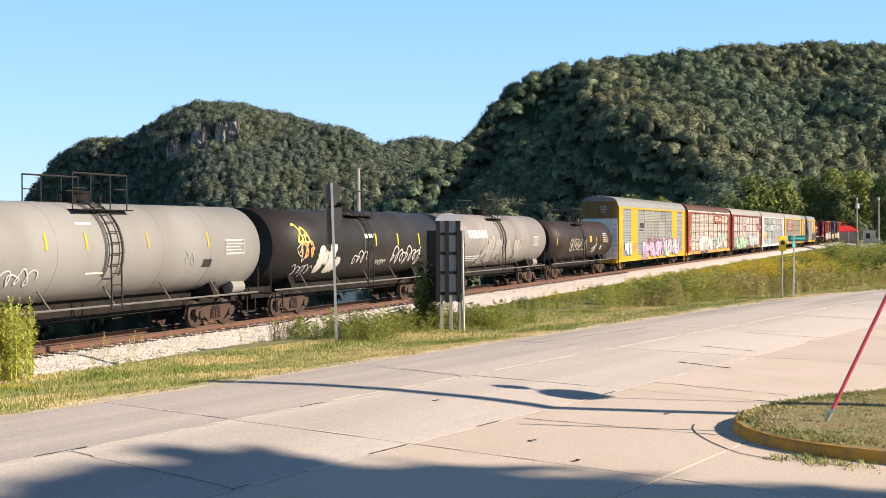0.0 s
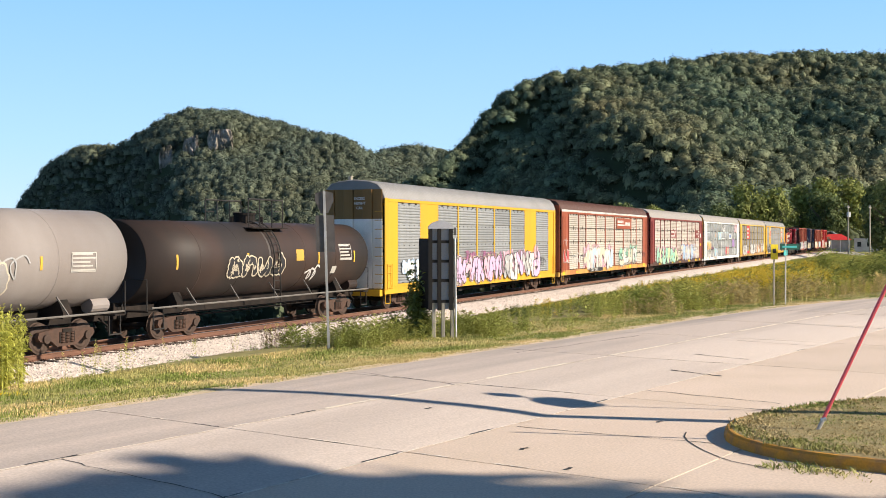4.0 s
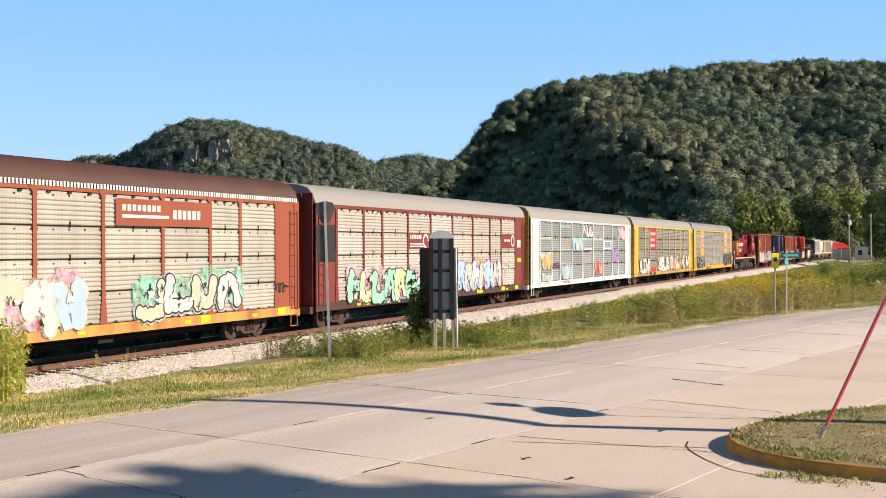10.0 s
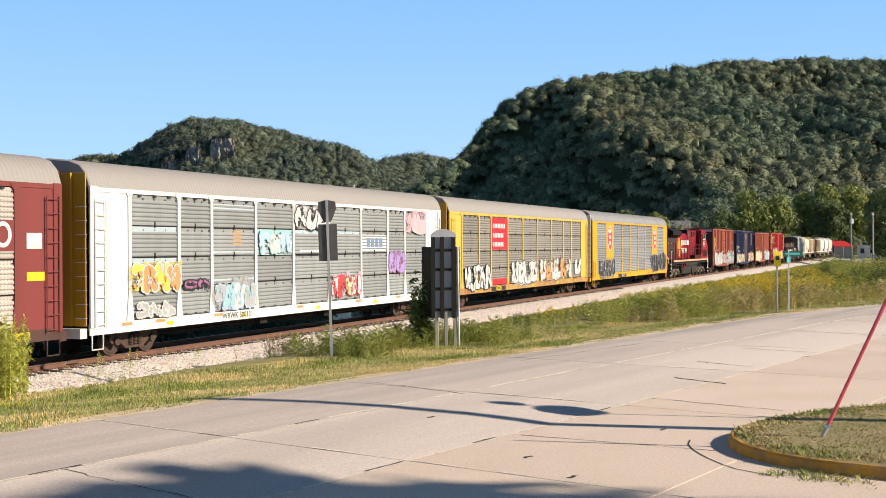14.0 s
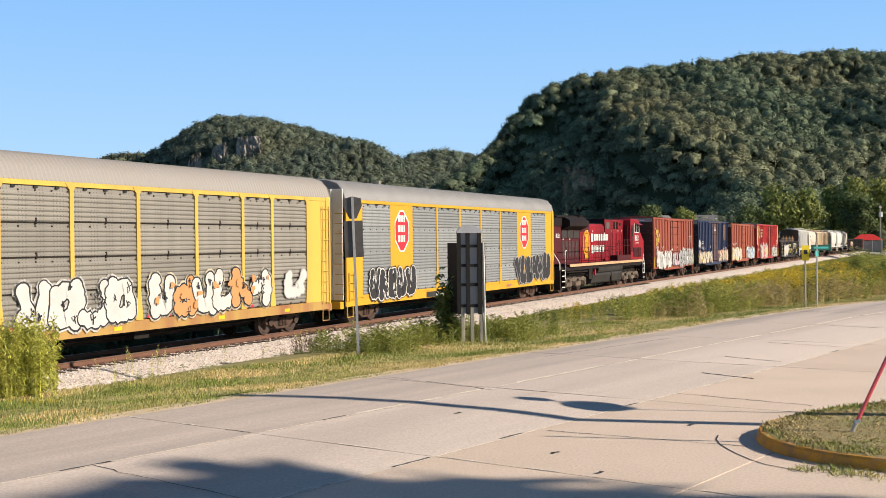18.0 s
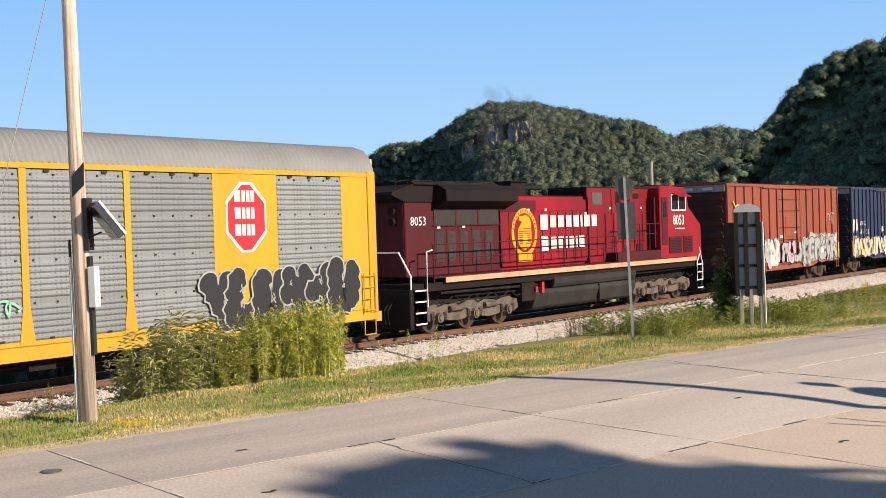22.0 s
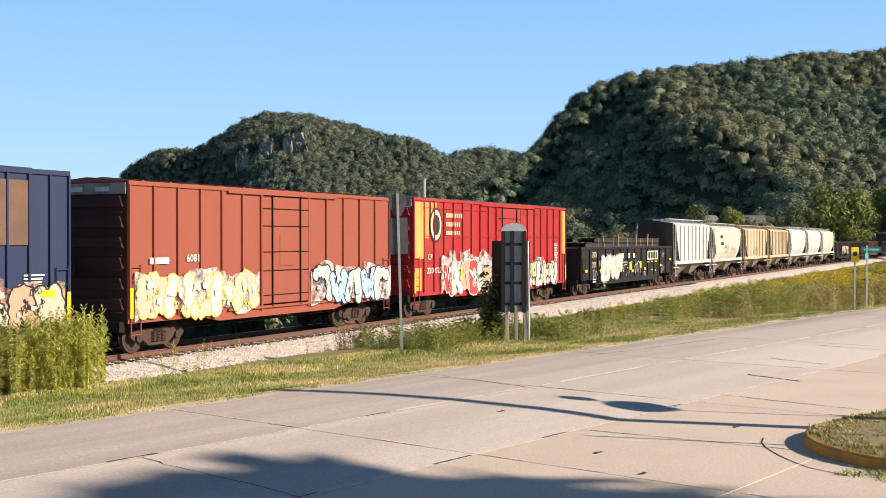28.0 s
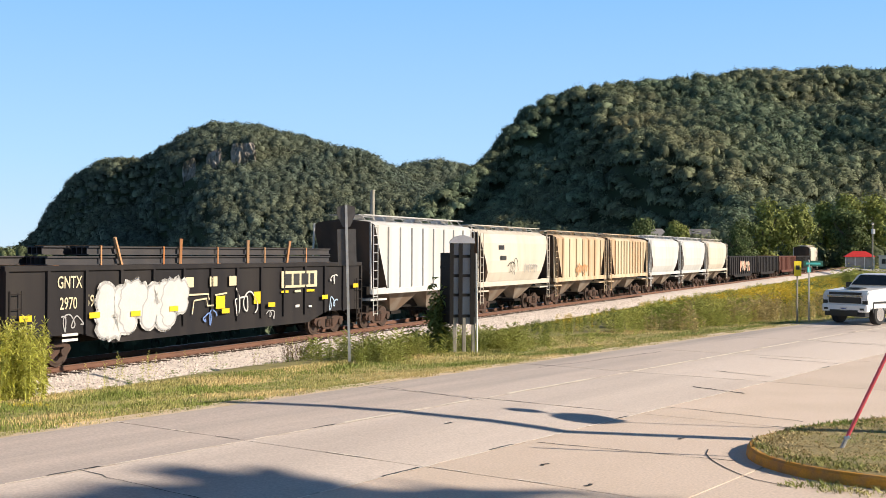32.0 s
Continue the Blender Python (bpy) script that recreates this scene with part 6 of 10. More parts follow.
text(t2, "66477", -5.6, 2.95, 0.36, LETTER_YELLOW, y=-1.66, name="graffiti_number")
graffiti(t2, -4.4, -2.6, 1.75, 2.8, ["white"], "cream", None, letters=2, strokes=0, bold=0.5)
tag(t2, -6.3, 3.2, 0.9, 1.0, "yellow", width=0.10), tag(t2, -5.9, 2.6, 1.0, 0.7, "orange", width=0.11), tag(t2, -6.2, 2.7, 0.7, 1.1, "cream", width=0.05)
tag(t2, 2.4, 2.2, 3.3, 0.8, width=0.07), tag(t2, -1.4, 2.2, 1.2, 0.6), tag(t2, 0.9, 1.95, 1.0, 0.25), tag(t2, -6.3, 1.8, 1.5, 0.5, "grey")
shell_art(t2, R_T, Z_T)
t3, _ = tank_car(-62.2, -45.4, TANK_GREY_WARM, "warm grey tank car with outlined graffiti and white stencils")
blocks(t3, -5.3, 2.95, [0.42] * 6, 0.46, 0.06, WHITE_PLAIN, -1.66, "graffiti_brand_blocks")
text(t3, "PROX 74204", -5.3, 2.3, 0.42, WHITE_PLAIN, y=-1.66, name="graffiti_number")
bars(t3, -5.4, 1.95, 2.4, 0.06, 3, WHITE_PLAIN, -1.66, "graffiti_bars")
graffiti(t3, -3.2, 0.2, 1.6, 2.95, ["tank"], "cream", None, letters=3, strokes=1, bold=0.34)
graffiti(t3, 0.7, 2.9, 1.7, 2.7, ["tank"], "cream", None, letters=2, strokes=1, bold=0.34)
data_panel(t3, R_T, Z_T, 5.5, 6.6, 2.4, 3.0)
on_shell(t3, R_T, Z_T, -6.75, -6.62, 2.2, 3.1, TANK_MARK)
on_shell(t3, R_T, Z_T, 4.2, 4.3, 2.5, 2.9, TANK_MARK)
tag(t3, 2.0, 2.6, 1.6, 0.9, "grey")
shell_art(t3, R_T, Z_T)
t4, _ = tank_car(-45.0, -28.3, TANK_BROWN, "rusty black-brown tank car with yellow placards", r=1.42, zc=2.62)
for x in (-6.4, -2.0, 3.4, 6.6):
    on_shell(t4, 1.42, 2.62, x, x + 0.11, 2.35, 2.85, TANK_MARK)
on_shell(t4, 1.42, 2.62, 1.6, 2.2, 2.5, 2.95, TANK_MARK, "placard")
data_panel(t4, 1.42, 2.62, 5.3, 6.4, 2.45, 3.15)
on_shell(t4, 1.42, 2.62, 4.7, 5.1, 1.9, 2.2, STENCIL, "stencil_box")
text(t4, "261051", -3.6, 2.9, 0.4, WHITE_PLAIN, y=-1.66, name="graffiti_number")
graffiti(t4, -3.2, 0.6, 2.0, 2.7, ["black"], "cream", None, letters=4)
tag(t4, 2.6, 1.95, 0.9, 0.6, "white", width=0.08)
shell_art(t4, 1.42, 2.62)


# ---- autoracks ----
EAVE, CREST = 5.24, 6.13


def side_panel(w, z0, z1, pitch=0.125, amp=0.034, bands=()):
    """A ribbed side sheet with plain bands across it."""
    key = (round(w, 2), round(z0, 2), round(z1, 2), bands)
    if key in PIECES:
        return PIECES[key]
    bm = bmesh.new()
    n = int((z1 - z0) / pitch)
    zs = []
    for k in range(n):
        z = z0 + (z1 - z0) * k / n
        p = (z1 - z0) / n
        flat = any(b0 <= z <= b1 for b0, b1 in bands)
        zs += [(z, 0.0), (z + p * 0.3, 0.0 if flat else -amp), (z + p * 0.6, 0.0 if flat else -amp)]
    zs.append((z1, 0.0))
    rows = [(bm.verts.new((-w / 2, y, z)), bm.verts.new((w / 2, y, z))) for z, y in zs]
    for a, b in zip(rows, rows[1:]):
        bm.faces.new((a[0], a[1], b[1], b[0]))
    me = bpy.data.meshes.new("side_sheet")
    bm.to_mesh(me)
    bm.free()
    PIECES[key] = me
    return me


def rack_roof(t, h, material, fringe=None):
    sec = [(-1.60, EAVE), (-1.56, EAVE + 0.16), (-1.46, EAVE + 0.42), (-1.22, EAVE + 0.68), (-0.8, EAVE + 0.81), (0, CREST - 0.01), (0.8, EAVE + 0.81), (1.22, EAVE + 0.68), (1.46, EAVE + 0.42), (1.60, EAVE)]
    xs = spaced([(-h, 0.0435), (h, 1)])
    verts = []
    for i, x in enumerate(xs):
        g = 0.05 if i % 4 in (1, 2) else 0.0
        for y, z in sec:
            d = math.hypot(y, z - 4.6)
            verts.append((x, y * (1 + g / d), z + (z - 4.6) * g / d))
    n = len(sec)
    faces = [(i * n + j, (i + 1) * n + j, (i + 1) * n + j + 1, i * n + j + 1) for i in range(len(xs) - 1) for j in range(n - 1)]
    part("roof", mesh_arrays("roof", verts, faces, material), None, t, "corrugated curved roof")
    for sx in (-1, 1):
        bm = bmesh.new()
        prism(bm, sec, "x", sx * (h - 0.02), sx * (h - 0.07))
        part("roof_end", bm, material, t)


def autorack(name_label, a, b, frame_m, sheet_m, roof_m, style, end_m=None, post_m=None, corner_m=None, sill_m=None):
    t, h = new_car("autorack_car", a, b, name_label, "autorack")
    post_m, end_m, corner_m, sill_m = post_m or frame_m, end_m or frame_m, corner_m or frame_m, sill_m or frame_m
    rack_roof(t, h, roof_m)
    for sy in (-1, 1):
        part("top_rail", boxes((-h, h, sy * 1.6 - 0.03, sy * 1.6 + 0.03, EAVE - 0.12, EAVE + 0.02)), frame_m, t)
        part("side_sill", boxes((-h, h, sy * 1.59 - 0.03, sy * 1.59 + 0.03, 0.78, 1.12)), sill_m, t)
    part("deck", boxes((-h, h, -1.56, 1.56, 0.98, 1.06), (-h, h, -1.5, 1.5, 2.75, 2.8), (-h, h, -1.5, 1.5, 4.1, 4.14)), UNDER, t)
    part("centre_sill", boxes((-h - 0.2, h + 0.2, -0.3, 0.3, 0.6, 0.98), (-h + 4, h - 4, -0.5, 0.5, 0.42, 0.62)), UNDER, t)
    if style == "new":
        bays = [(-11.8, -9.2), (-6.9, -4.3), (-4.1, -1.5), (-1.3, 1.3), (1.5, 4.1), (4.3, 6.9), (9.2, 11.8)]
        fills = [(-h + 0.02, -11.8), (-9.2, -6.9), (6.9, 9.2), (11.8, h - 0.02)]
        bands = ((4.1, 4.26), (2.72, 2.9), (1.75, 1.9))
        zb = 1.22
    else:
        posts = [-11.5, -8.95, -7.05, -4.2, -1.45, 1.45, 4.4, 7.1, 9.0, 11.5]
        bays = list(zip(posts, posts[1:]))
        fills = [(-h + 0.02, -11.5), (11.5, h - 0.02)]
        bands = ((4.0, 4.25), (2.6, 2.85))
        zb = 1.14
    for x0, x1 in bays:
        step = (EAVE - 0.14 - zb) / 4
        for sy, k in ((-1, 0), (-1, 1), (-1, 2), (-1, 3), (1, 0)):
            z0 = zb + k * step
            z1 = z0 + (step - 0.006 if sy < 0 else step * 4)
            me = side_panel(x1 - x0, z0, z1, bands=((z1 - 0.24, z1 - 0.02),))
            o = part("side_sheet", me, None, t)
            if not me.materials:
                me.materials.append(sheet_m)
            o.material_slots[0].link = "OBJECT"
            o.material_slots[0].material = sheet_m
            o.matrix_local = pose((x0 + x1) / 2, sy * 1.585, 0, 0, 0, 180 if sy > 0 else 0)
    for x0, x1 in fills:
        for sy in (-1, 1):
            part("corner_sheet", bevelled(boxes((x0, x1, sy * 1.59 - 0.02, sy * 1.59 + 0.02, 1.1, EAVE - 0.12)), 0.006), corner_m, t)
    if style == "new":
        for sy in (-1, 1):
            for x in (-4.2, -1.4, 1.4, 4.2):
                bm = bmesh.new()
                prism(bm, [(x - 0.09, EAVE - 0.1), (x + 0.09, EAVE - 0.1), (x + 0.09, 2.0), (x + 0.2, 1.12), (x - 0.2, 1.12), (x - 0.09, 2.0)], "y", sy * 1.575, sy * 1.63)
                part("post", bm, post_m, t)
            part("lower_rail", boxes((-h + 0.3, h - 0.3, sy * 1.6 - 0.02, sy * 1.6 + 0.02, 1.10, 1.22)), frame_m, t)
    else:
        for sy in (-1, 1):
            for x in posts:
                bm = bmesh.new()
                prism(bm, [(x - 0.24, EAVE - 0.02), (x + 0.24, EAVE - 0.02), (x + 0.13, EAVE - 0.16), (x + 0.08, EAVE - 0.2), (x + 0.08, 2.0), (x + 0.17, 1.12), (x - 0.17, 1.12), (x - 0.08, 2.0), (x - 0.08, EAVE - 0.2), (x - 0.13, EAVE - 0.16)], "y", sy * 1.575, sy * 1.645)
                part("post", bm, post_m, t)
    # dark overlaps between the stacked sheets
    if style == "old":
        for x0, x1 in bays:
            for k in (1, 2, 3):
                z = zb + (EAVE - 0.14 - zb) * k / 4 + random.uniform(-0.02, 0.02)
                part("sheet_seam", boxes((x0 + 0.08, x1 - 0.08, -1.612, -1.590, z - 0.018, z + 0.018)), UNDER, t)
                part("seam_latch", boxes(((x0 + x1) / 2 - 0.03, (x0 + x1) / 2 + 0.03, -1.63, -1.60, z - 0.05, z + 0.13)), UNDER, t)
    # hardware: bolts along the bands, bottom brackets
    bm = bmesh.new()
    for x0, x1 in bays:
        for q in (1, 2, 3, 4):
            z = zb + q * (EAVE - 0.14 - zb) / 4 - 0.12
            for k in range(5):
                x = x0 + 0.12 + (x1 - x0 - 0.24) * k / 4
                box(bm, x - 0.022, x + 0.022, -1.612, -1.59, z - 0.022, z + 0.022)
    tagged(part("riveting", bm, GRAB, t), kind="stuff")
    bm = bmesh.new()
    for x0, x1 in bays:
        for f in (0.2, 0.5, 0.8):
            x = x0 + (x1 - x0) * f
            box(bm, x - 0.07, x + 0.07, -1.635, -1.6, EAVE - 0.2, EAVE - 0.14)
            box(bm, x - 0.06, x + 0.06, -1.635, -1.6, zb + 0.01, zb + 0.06)
    tagged(part("clip_strip", bm, GRAB, t), kind="stuff")
    # ends
    for sx in (-1, 1):
        x = sx * h
        for sy in (-1, 1):
            bm = boxes((min(x, x - sx * 0.35), max(x, x - sx * 0.35), sy * 1.6 - 0.05, sy * 1.6 + 0.03, 1.0, EAVE + 0.05))
            part("corner_post", bevelled(bm, 0.015), corner_m, t)
        for k in range(6):
            y0 = -1.5 + 0.5 * k
            deep = 0.05 + 0.07 * (k % 2)
            split = 4.3 if style == "new" else 1.06
            if style == "new":
                part("end_door_leaf", bevelled(boxes((min(x, x + sx * deep), max(x, x + sx * deep), y0, y0 + 0.485, 1.05, split)), 0.008), WHITE_PAINT, t)
            part("end_door_leaf", bevelled(boxes((min(x, x + sx * deep), max(x, x + sx * deep), y0, y0 + 0.485, split, EAVE + 0.45)), 0.008), end_m, t)
        ladder(t, sx * (h - 0.42), 1.0, 4.9 if style != "new" else 2.2, -1.68, 0.5, None, post_m)
        end_ladder(t, x, sx, 1.3, 4.6, -1.55, post_m)
        truck(t, sx * (h - 2.75))
        coupler(t, sx * (h + 0.1), sx)
        part("end_sill", boxes((min(x, x + sx * 0.3), max(x, x + sx * 0.3), -1.5, 1.5, 0.7, 1.0)), sill_m, t)
        bm = bmesh.new()
        xx = sx * (h - 0.35)
        tube(bm, [(xx - 0.25, -1.6, 0.8), (xx - 0.25, -1.6, 0.34), (xx + 0.25, -1.6, 0.34), (xx + 0.25, -1.6, 0.8)], 0.025, 5)
        part("step", bm, sill_m, t)
    part("brake_rigging", tubes([[(-h + 4, -0.8, 0.55), (h - 4, -0.8, 0.6)], [(-h + 3.5, -1.2, 0.75), (h - 6, -1.2, 0.72)]], 0.035, 5), UNDER, t)
    part("brake_cylinder", boxes((1.6, 2.3, -1.3, -0.95, 0.5, 0.85)), UNDER, t)
    part("valve_box", boxes((-3.4, -2.9, -1.3, -1.0, 0.5, 0.8)), UNDER, t)
    for x in (-9.6, -5.2, 0.3, 5.6, 9.8):
        patch(t, "reflector", x, x + 0.36, 0.86, 0.98, LETTER_YELLOW, -1.624)
    return t, h


a1, H = autorack("yellow autorack with blue-grey side sheets and lilac graffiti", -27.3, -0.75, RACK_YELLOW, SHEET_CLEAN, ROOF_SILVER, "new", end_m=paint("end_brown", (0.30, 0.17, 0.06)), corner_m=RACK_YELLOW)
graffiti(a1, -5.2, 2.4, 1.0, 2.35, ["lilac", "lilac", "pink"], "black", "plum", halo="cream", letters=8)
graffiti(a1, 3.0, 9.6, 1.0, 2.5, ["grey", "white", "lilac"], "black", "pink", letters=6)
graffiti(a1, -11.4, -9.5, 1.35, 2.3, ["white"], "paleblue", None, letters=2)
tag(a1, -8.6, 1.9, 1.2, 0.7, "plum"), tag(a1, 9.6, 1.9, 1.4, 0.6, "black")
blocks(a1, -6.2, 3.55, [0.35, 0.35, 0.0, 0.42, 0.42], 0.42, 0.05, BLACK_PAINT, -1.62)
bars(a1, -6.3, 3.35, 1.9, 0.11, 1, BLACK_PAINT, -1.62)
patch(a1, "number_board", -5.9, -3.6, 0.8, 1.02, mat("maroon_board", (0.22, 0.08, 0.13), 0.6), -1.626)
text(a1, "TTGX  997470", -5.7, 0.84, 0.27, WHITE_PLAIN, -1.630)
text(a1, "EXCESS", 0.28, 5.15, 0.17, WHITE_PLAIN, y=0.0, name="end_lettering").matrix_local = pose(-H - 0.135, -0.08, 5.2, 90, 0, -90)
text(a1, "HEIGHT", 0.28, 5.15, 0.17, WHITE_PLAIN, name="end_lettering").matrix_local = pose(-H - 0.135, -0.08, 4.98, 90, 0, -90)
text(a1, "CAR", 0.28, 5.15, 0.17, WHITE_PLAIN, name="end_lettering").matrix_local = pose(-H - 0.135, -0.2, 4.76, 90, 0, -90)

a2, H = autorack("brown autorack with beige ribbed sheets, brown roof and pastel graffiti", 0.75, 27.2, RACK_BROWN, SHEET_BEIGE, ROOF_BROWN, "old", sill_m=paint("sill_orange", (0.60, 0.36, 0.10), alt=(0.40, 0.16, 0.07), amount=0.6))
bm = bmesh.new()
for k in range(180):
    x = -H + 0.1 + k * (2 * H - 0.2) / 180
    flat_poly(bm, [(x, EAVE + 0.0), (x + 0.085, EAVE + 0.0), (x + 0.085, EAVE + 0.15), (x, EAVE + 0.15)], -1.652)
tagged(part("roof_fringe", bm, WHITE_PAINT, a2, "white scalloped roof edge"), kind="stuff")
patch(a2, "sign_board", 2.0, 7.0, 4.15, 5.0, RACK_BROWN, -1.66)
blocks(a2, 2.3, 4.62, [0.2] * 8, 0.2, 0.05, WHITE_PLAIN, -1.665)
blocks(a2, 4.9, 4.4, [0.22] * 6, 0.3, 0.05, WHITE_PLAIN, -1.665)
patch(a2, "stripe", 2.3, 4.7, 4.4, 4.5, WHITE_PLAIN, -1.665)
graffiti(a2, -7.6, 0.4, 1.05, 2.5, ["cream", "white", "paleblue", "white"], "cream", "pink", letters=7, halo="white")
graffiti(a2, 3.0, 9.0, 1.25, 2.45, ["cream", "white"], "black", "mint", letters=4, halo="white")
graffiti(a2, -12.9, -11.6, 1.7, 2.5, ["red"], "white", None, letters=1)
tag(a2, -10.9, 1.9, 2.4, 0.9, "white", width=0.07), tag(a2, -12.8, 3.1, 0.9, 0.5, "white", width=0.04), tag(a2, 11.3, 1.9, 1.0, 0.4, "black")
patch(a2, "number_board", -6.3, -2.6, 0.86, 1.14, BLACK_PAINT, -1.73)
text(a2, "TTGX   255833", -6.1, 0.9, 0.32, WHITE_PLAIN, -1.735)
for x in (-13.0, -4.0, 6.5, 11.6):
    patch(a2, "yellow_mark", x, x + 0.6, 0.84, 1.1, LETTER_YELLOW, -1.628)

a3, H = autorack("maroon autorack with dusty pale sheets and green and pink graffiti", 28.6, 55.2, RACK_MAROON, SHEET_PINK, ROOF_GREY, "old", sill_m=paint("sill_dark", (0.10, 0.055, 0.045)))
patch(a3, "sign_board", -4.2, -1.5, 3.35, 4.15, RACK_MAROON, -1.63)
blocks(a3, -4.0, 3.85, [0.16] * 7, 0.2, 0.04, WHITE_PLAIN, -1.636)
bm = bmesh.new()
ribbon(bm, [(-4.0, 3.6), (-2.3, 3.6)], 0.06, -1.636)
ribbon(bm, [(-4.0, 3.48), (-2.2, 3.48)], 0.06, -1.6365)
ribbon(bm, [(-2.1 + 0.3 * math.cos(a), 3.75 + 0.3 * math.sin(a)) for a in [k * 0.35 for k in range(15)]], 0.12, -1.637)
part("emblem", bm, WHITE_PLAIN, a3)
patch(a3, "sign_board", 9.05, 11.5, 3.35, 4.2, RACK_MAROON, -1.63)
bm = bmesh.new()
ribbon(bm, [(11.0 + 0.26 * math.cos(a), 3.8 + 0.3 * math.sin(a)) for a in [k * 0.35 for k in range(19)]], 0.12, -1.637)
part("emblem", bm, WHITE_PLAIN, a3)
blocks(a3, 9.5, 3.75, [0.1] * 8, 0.13, 0.03, WHITE_PLAIN, -1.636)
graffiti(a3, -10.5, -1.0, 1.0, 2.35, ["mint", "lime", "mint"], "black", "pink", letters=8)
graffiti(a3, 1.0, 8.6, 1.1, 2.6, ["cream", "paleblue", "cream", "white"], "blue", "salmon", letters=7)
tag(a3, 9.4, 2.5, 1.4, 0.4, "white", width=0.06), tag(a3, 9.2, 2.0, 1.1, 0.5, "white", width=0.06)
patch(a3, "number_board", -7.2, -4.0, 0.8, 1.05, BLACK_PAINT, -1.626)
text(a3, "TTGX  992302", -7.0, 0.84, 0.3, WHITE_PLAIN, -1.632)
for x in (-9.0, -3.4, 5.0, 9.0, 11.4):
    patch(a3, "yellow_mark", x, x + 0.6, 0.86, 1.08, LETTER_YELLOW, -1.628)
patch(a3, "yellow_mark", 11.9, 12.6, 2.5, 2.75, LETTER_YELLOW, -1.618)
patch(a3, "label_panel", 11.9, 12.5, 3.4, 3.85, WHITE_PLAIN, -1.618)

a4, H = autorack("white-framed autorack with grey sheets and patches of graffiti", 56.4, 83.1, RACK_WHITE, SHEET, ROOF_GREY, "old", end_m=RACK_YELLOW)
graffiti(a4, -11.4, -9.05, 1.95, 2.85, ["yellow", "orange"], "white", "yellow", letters=4, bold=0.5)
graffiti(a4, -11.3, -9.2, 1.22, 1.6, ["grey"], "white", None, letters=3)
graffiti(a4, -6.9, -4.4, 1.25, 2.1, ["grey", "teal", "white"], "paleblue", "grey", letters=4)
graffiti(a4, -8.7, -7.2, 2.05, 2.3, ["plum"], "black", None, letters=2)
graffiti(a4, -1.3, 1.3, 4.2, 4.95, ["white"], "black", "white", letters=3)
graffiti(a4, 1.6, 4.2, 1.3, 2.1, ["white", "red", "lime"], "red", "pink", letters=4)
graffiti(a4, 7.3, 8.85, 2.3, 3.1, ["violet"], "plum", "violet", letters=2, bold=0.55)
graffiti(a4, 9.2, 11.3, 4.1, 4.95, ["pink"], "cream", "pink", letters=2)
pale_band = paint("pale_band", (0.50, 0.60, 0.64), 0.6, alt=(0.40, 0.46, 0.50))
for x0, x1, z in ((-11.4, -9.05, 3.92), (-11.4, -9.05, 2.90), (-6.95, -4.3, 3.1), (-6.95, -4.3, 2.14), (-6.95, -4.3, 4.78), (-1.35, 1.35, 3.95), (1.55, 4.3, 3.95)):
    patch(a4, "pale_sheet_band", x0, x1, z, z + 0.18, pale_band, -1.606)
patch(a4, "sprayed_patch", -4.1, -1.55, 3.12, 4.1, SPRAY["teal"], -1.61)
graffiti(a4, -3.9, -1.8, 3.2, 3.95, ["paleblue", "white"], "teal", None, letters=3, strokes=1)
patch(a4, "small_sign", -5.7, -5.15, 3.45, 4.0, SPRAY["orange"], -1.61)
patch(a4, "logo_board", 4.5, 7.0, 3.2, 3.95, WHITE_PAINT, -1.61)
blocks(a4, 4.95, 3.38, [0.4, 0.4, 0.4, 0.4], 0.42, 0.02, SPRAY["blue"], -1.616)
patch(a4, "dark_stripe", -1.2, 0.6, 3.05, 3.16, BLACK_PAINT, -1.61), patch(a4, "pale_stripe", -0.9, 1.3, 3.18, 3.30, WHITE_PAINT, -1.61)
text(a4, "WRWK 300131", -6.4, 0.86, 0.3, BLACK_PAINT, -1.625)
for x in (-11.9, -10.2, -6.9, -1.2, 3.9, 8.0):
    patch(a4, "orange_mark", x, x + 0.5, 0.98, 1.08, SPRAY["orange"], -1.625)

a5, H = autorack("faded yellow autorack with weathered grey sheets and white bubble graffiti", 84.3, 110.8, RACK_YELLOW_PALE, SHEET_DARK, ROOF_GREY, "old", sill_m=paint("sill_ochre", (0.50, 0.32, 0.10), alt=(0.36, 0.16, 0.08), amount=0.6))
patch(a5, "sign_board", -6.95, -4.3, 3.2, 5.05, EMBLEM_RED, -1.63, "red sign board")
for z, n in ((4.45, 8), (3.9, 7), (3.38, 7)):
    blocks(a5, -6.75, z, [0.24] + [0.2] * (n - 1), 0.26, 0.055, WHITE_PLAIN, -1.636)
patch(a5, "lower_red", -6.95, -4.3, 1.16, 1.5, EMBLEM_RED, -1.63)
graffiti(a5, -11.2, -7.2, 1.0, 2.35, ["white"], "black", None, letters=5)
graffiti(a5, -3.6, 1.2, 1.15, 2.4, ["white"], "black", None, letters=4, halo="white")
graffiti(a5, 2.0, 8.6, 1.2, 2.5, ["white", "orange", "white"], "black", None, letters=6, halo="cream")
graffiti(a5, 9.8, 11.2, 1.4, 2.4, ["white"], "grey", None, letters=1)
patch(a5, "number_board", -7.0, -4.6, 0.8, 1.06, BLACK_PAINT, -1.626)
text(a5, "853254", -6.2, 0.84, 0.3, LETTER_YELLOW, -1.632)
for k in range(14):
    patch(a5, "red_mark", -3.9 + k * 0.95, -3.7 + k * 0.95, 1.16, 1.26, EMBLEM_RED, -1.648)

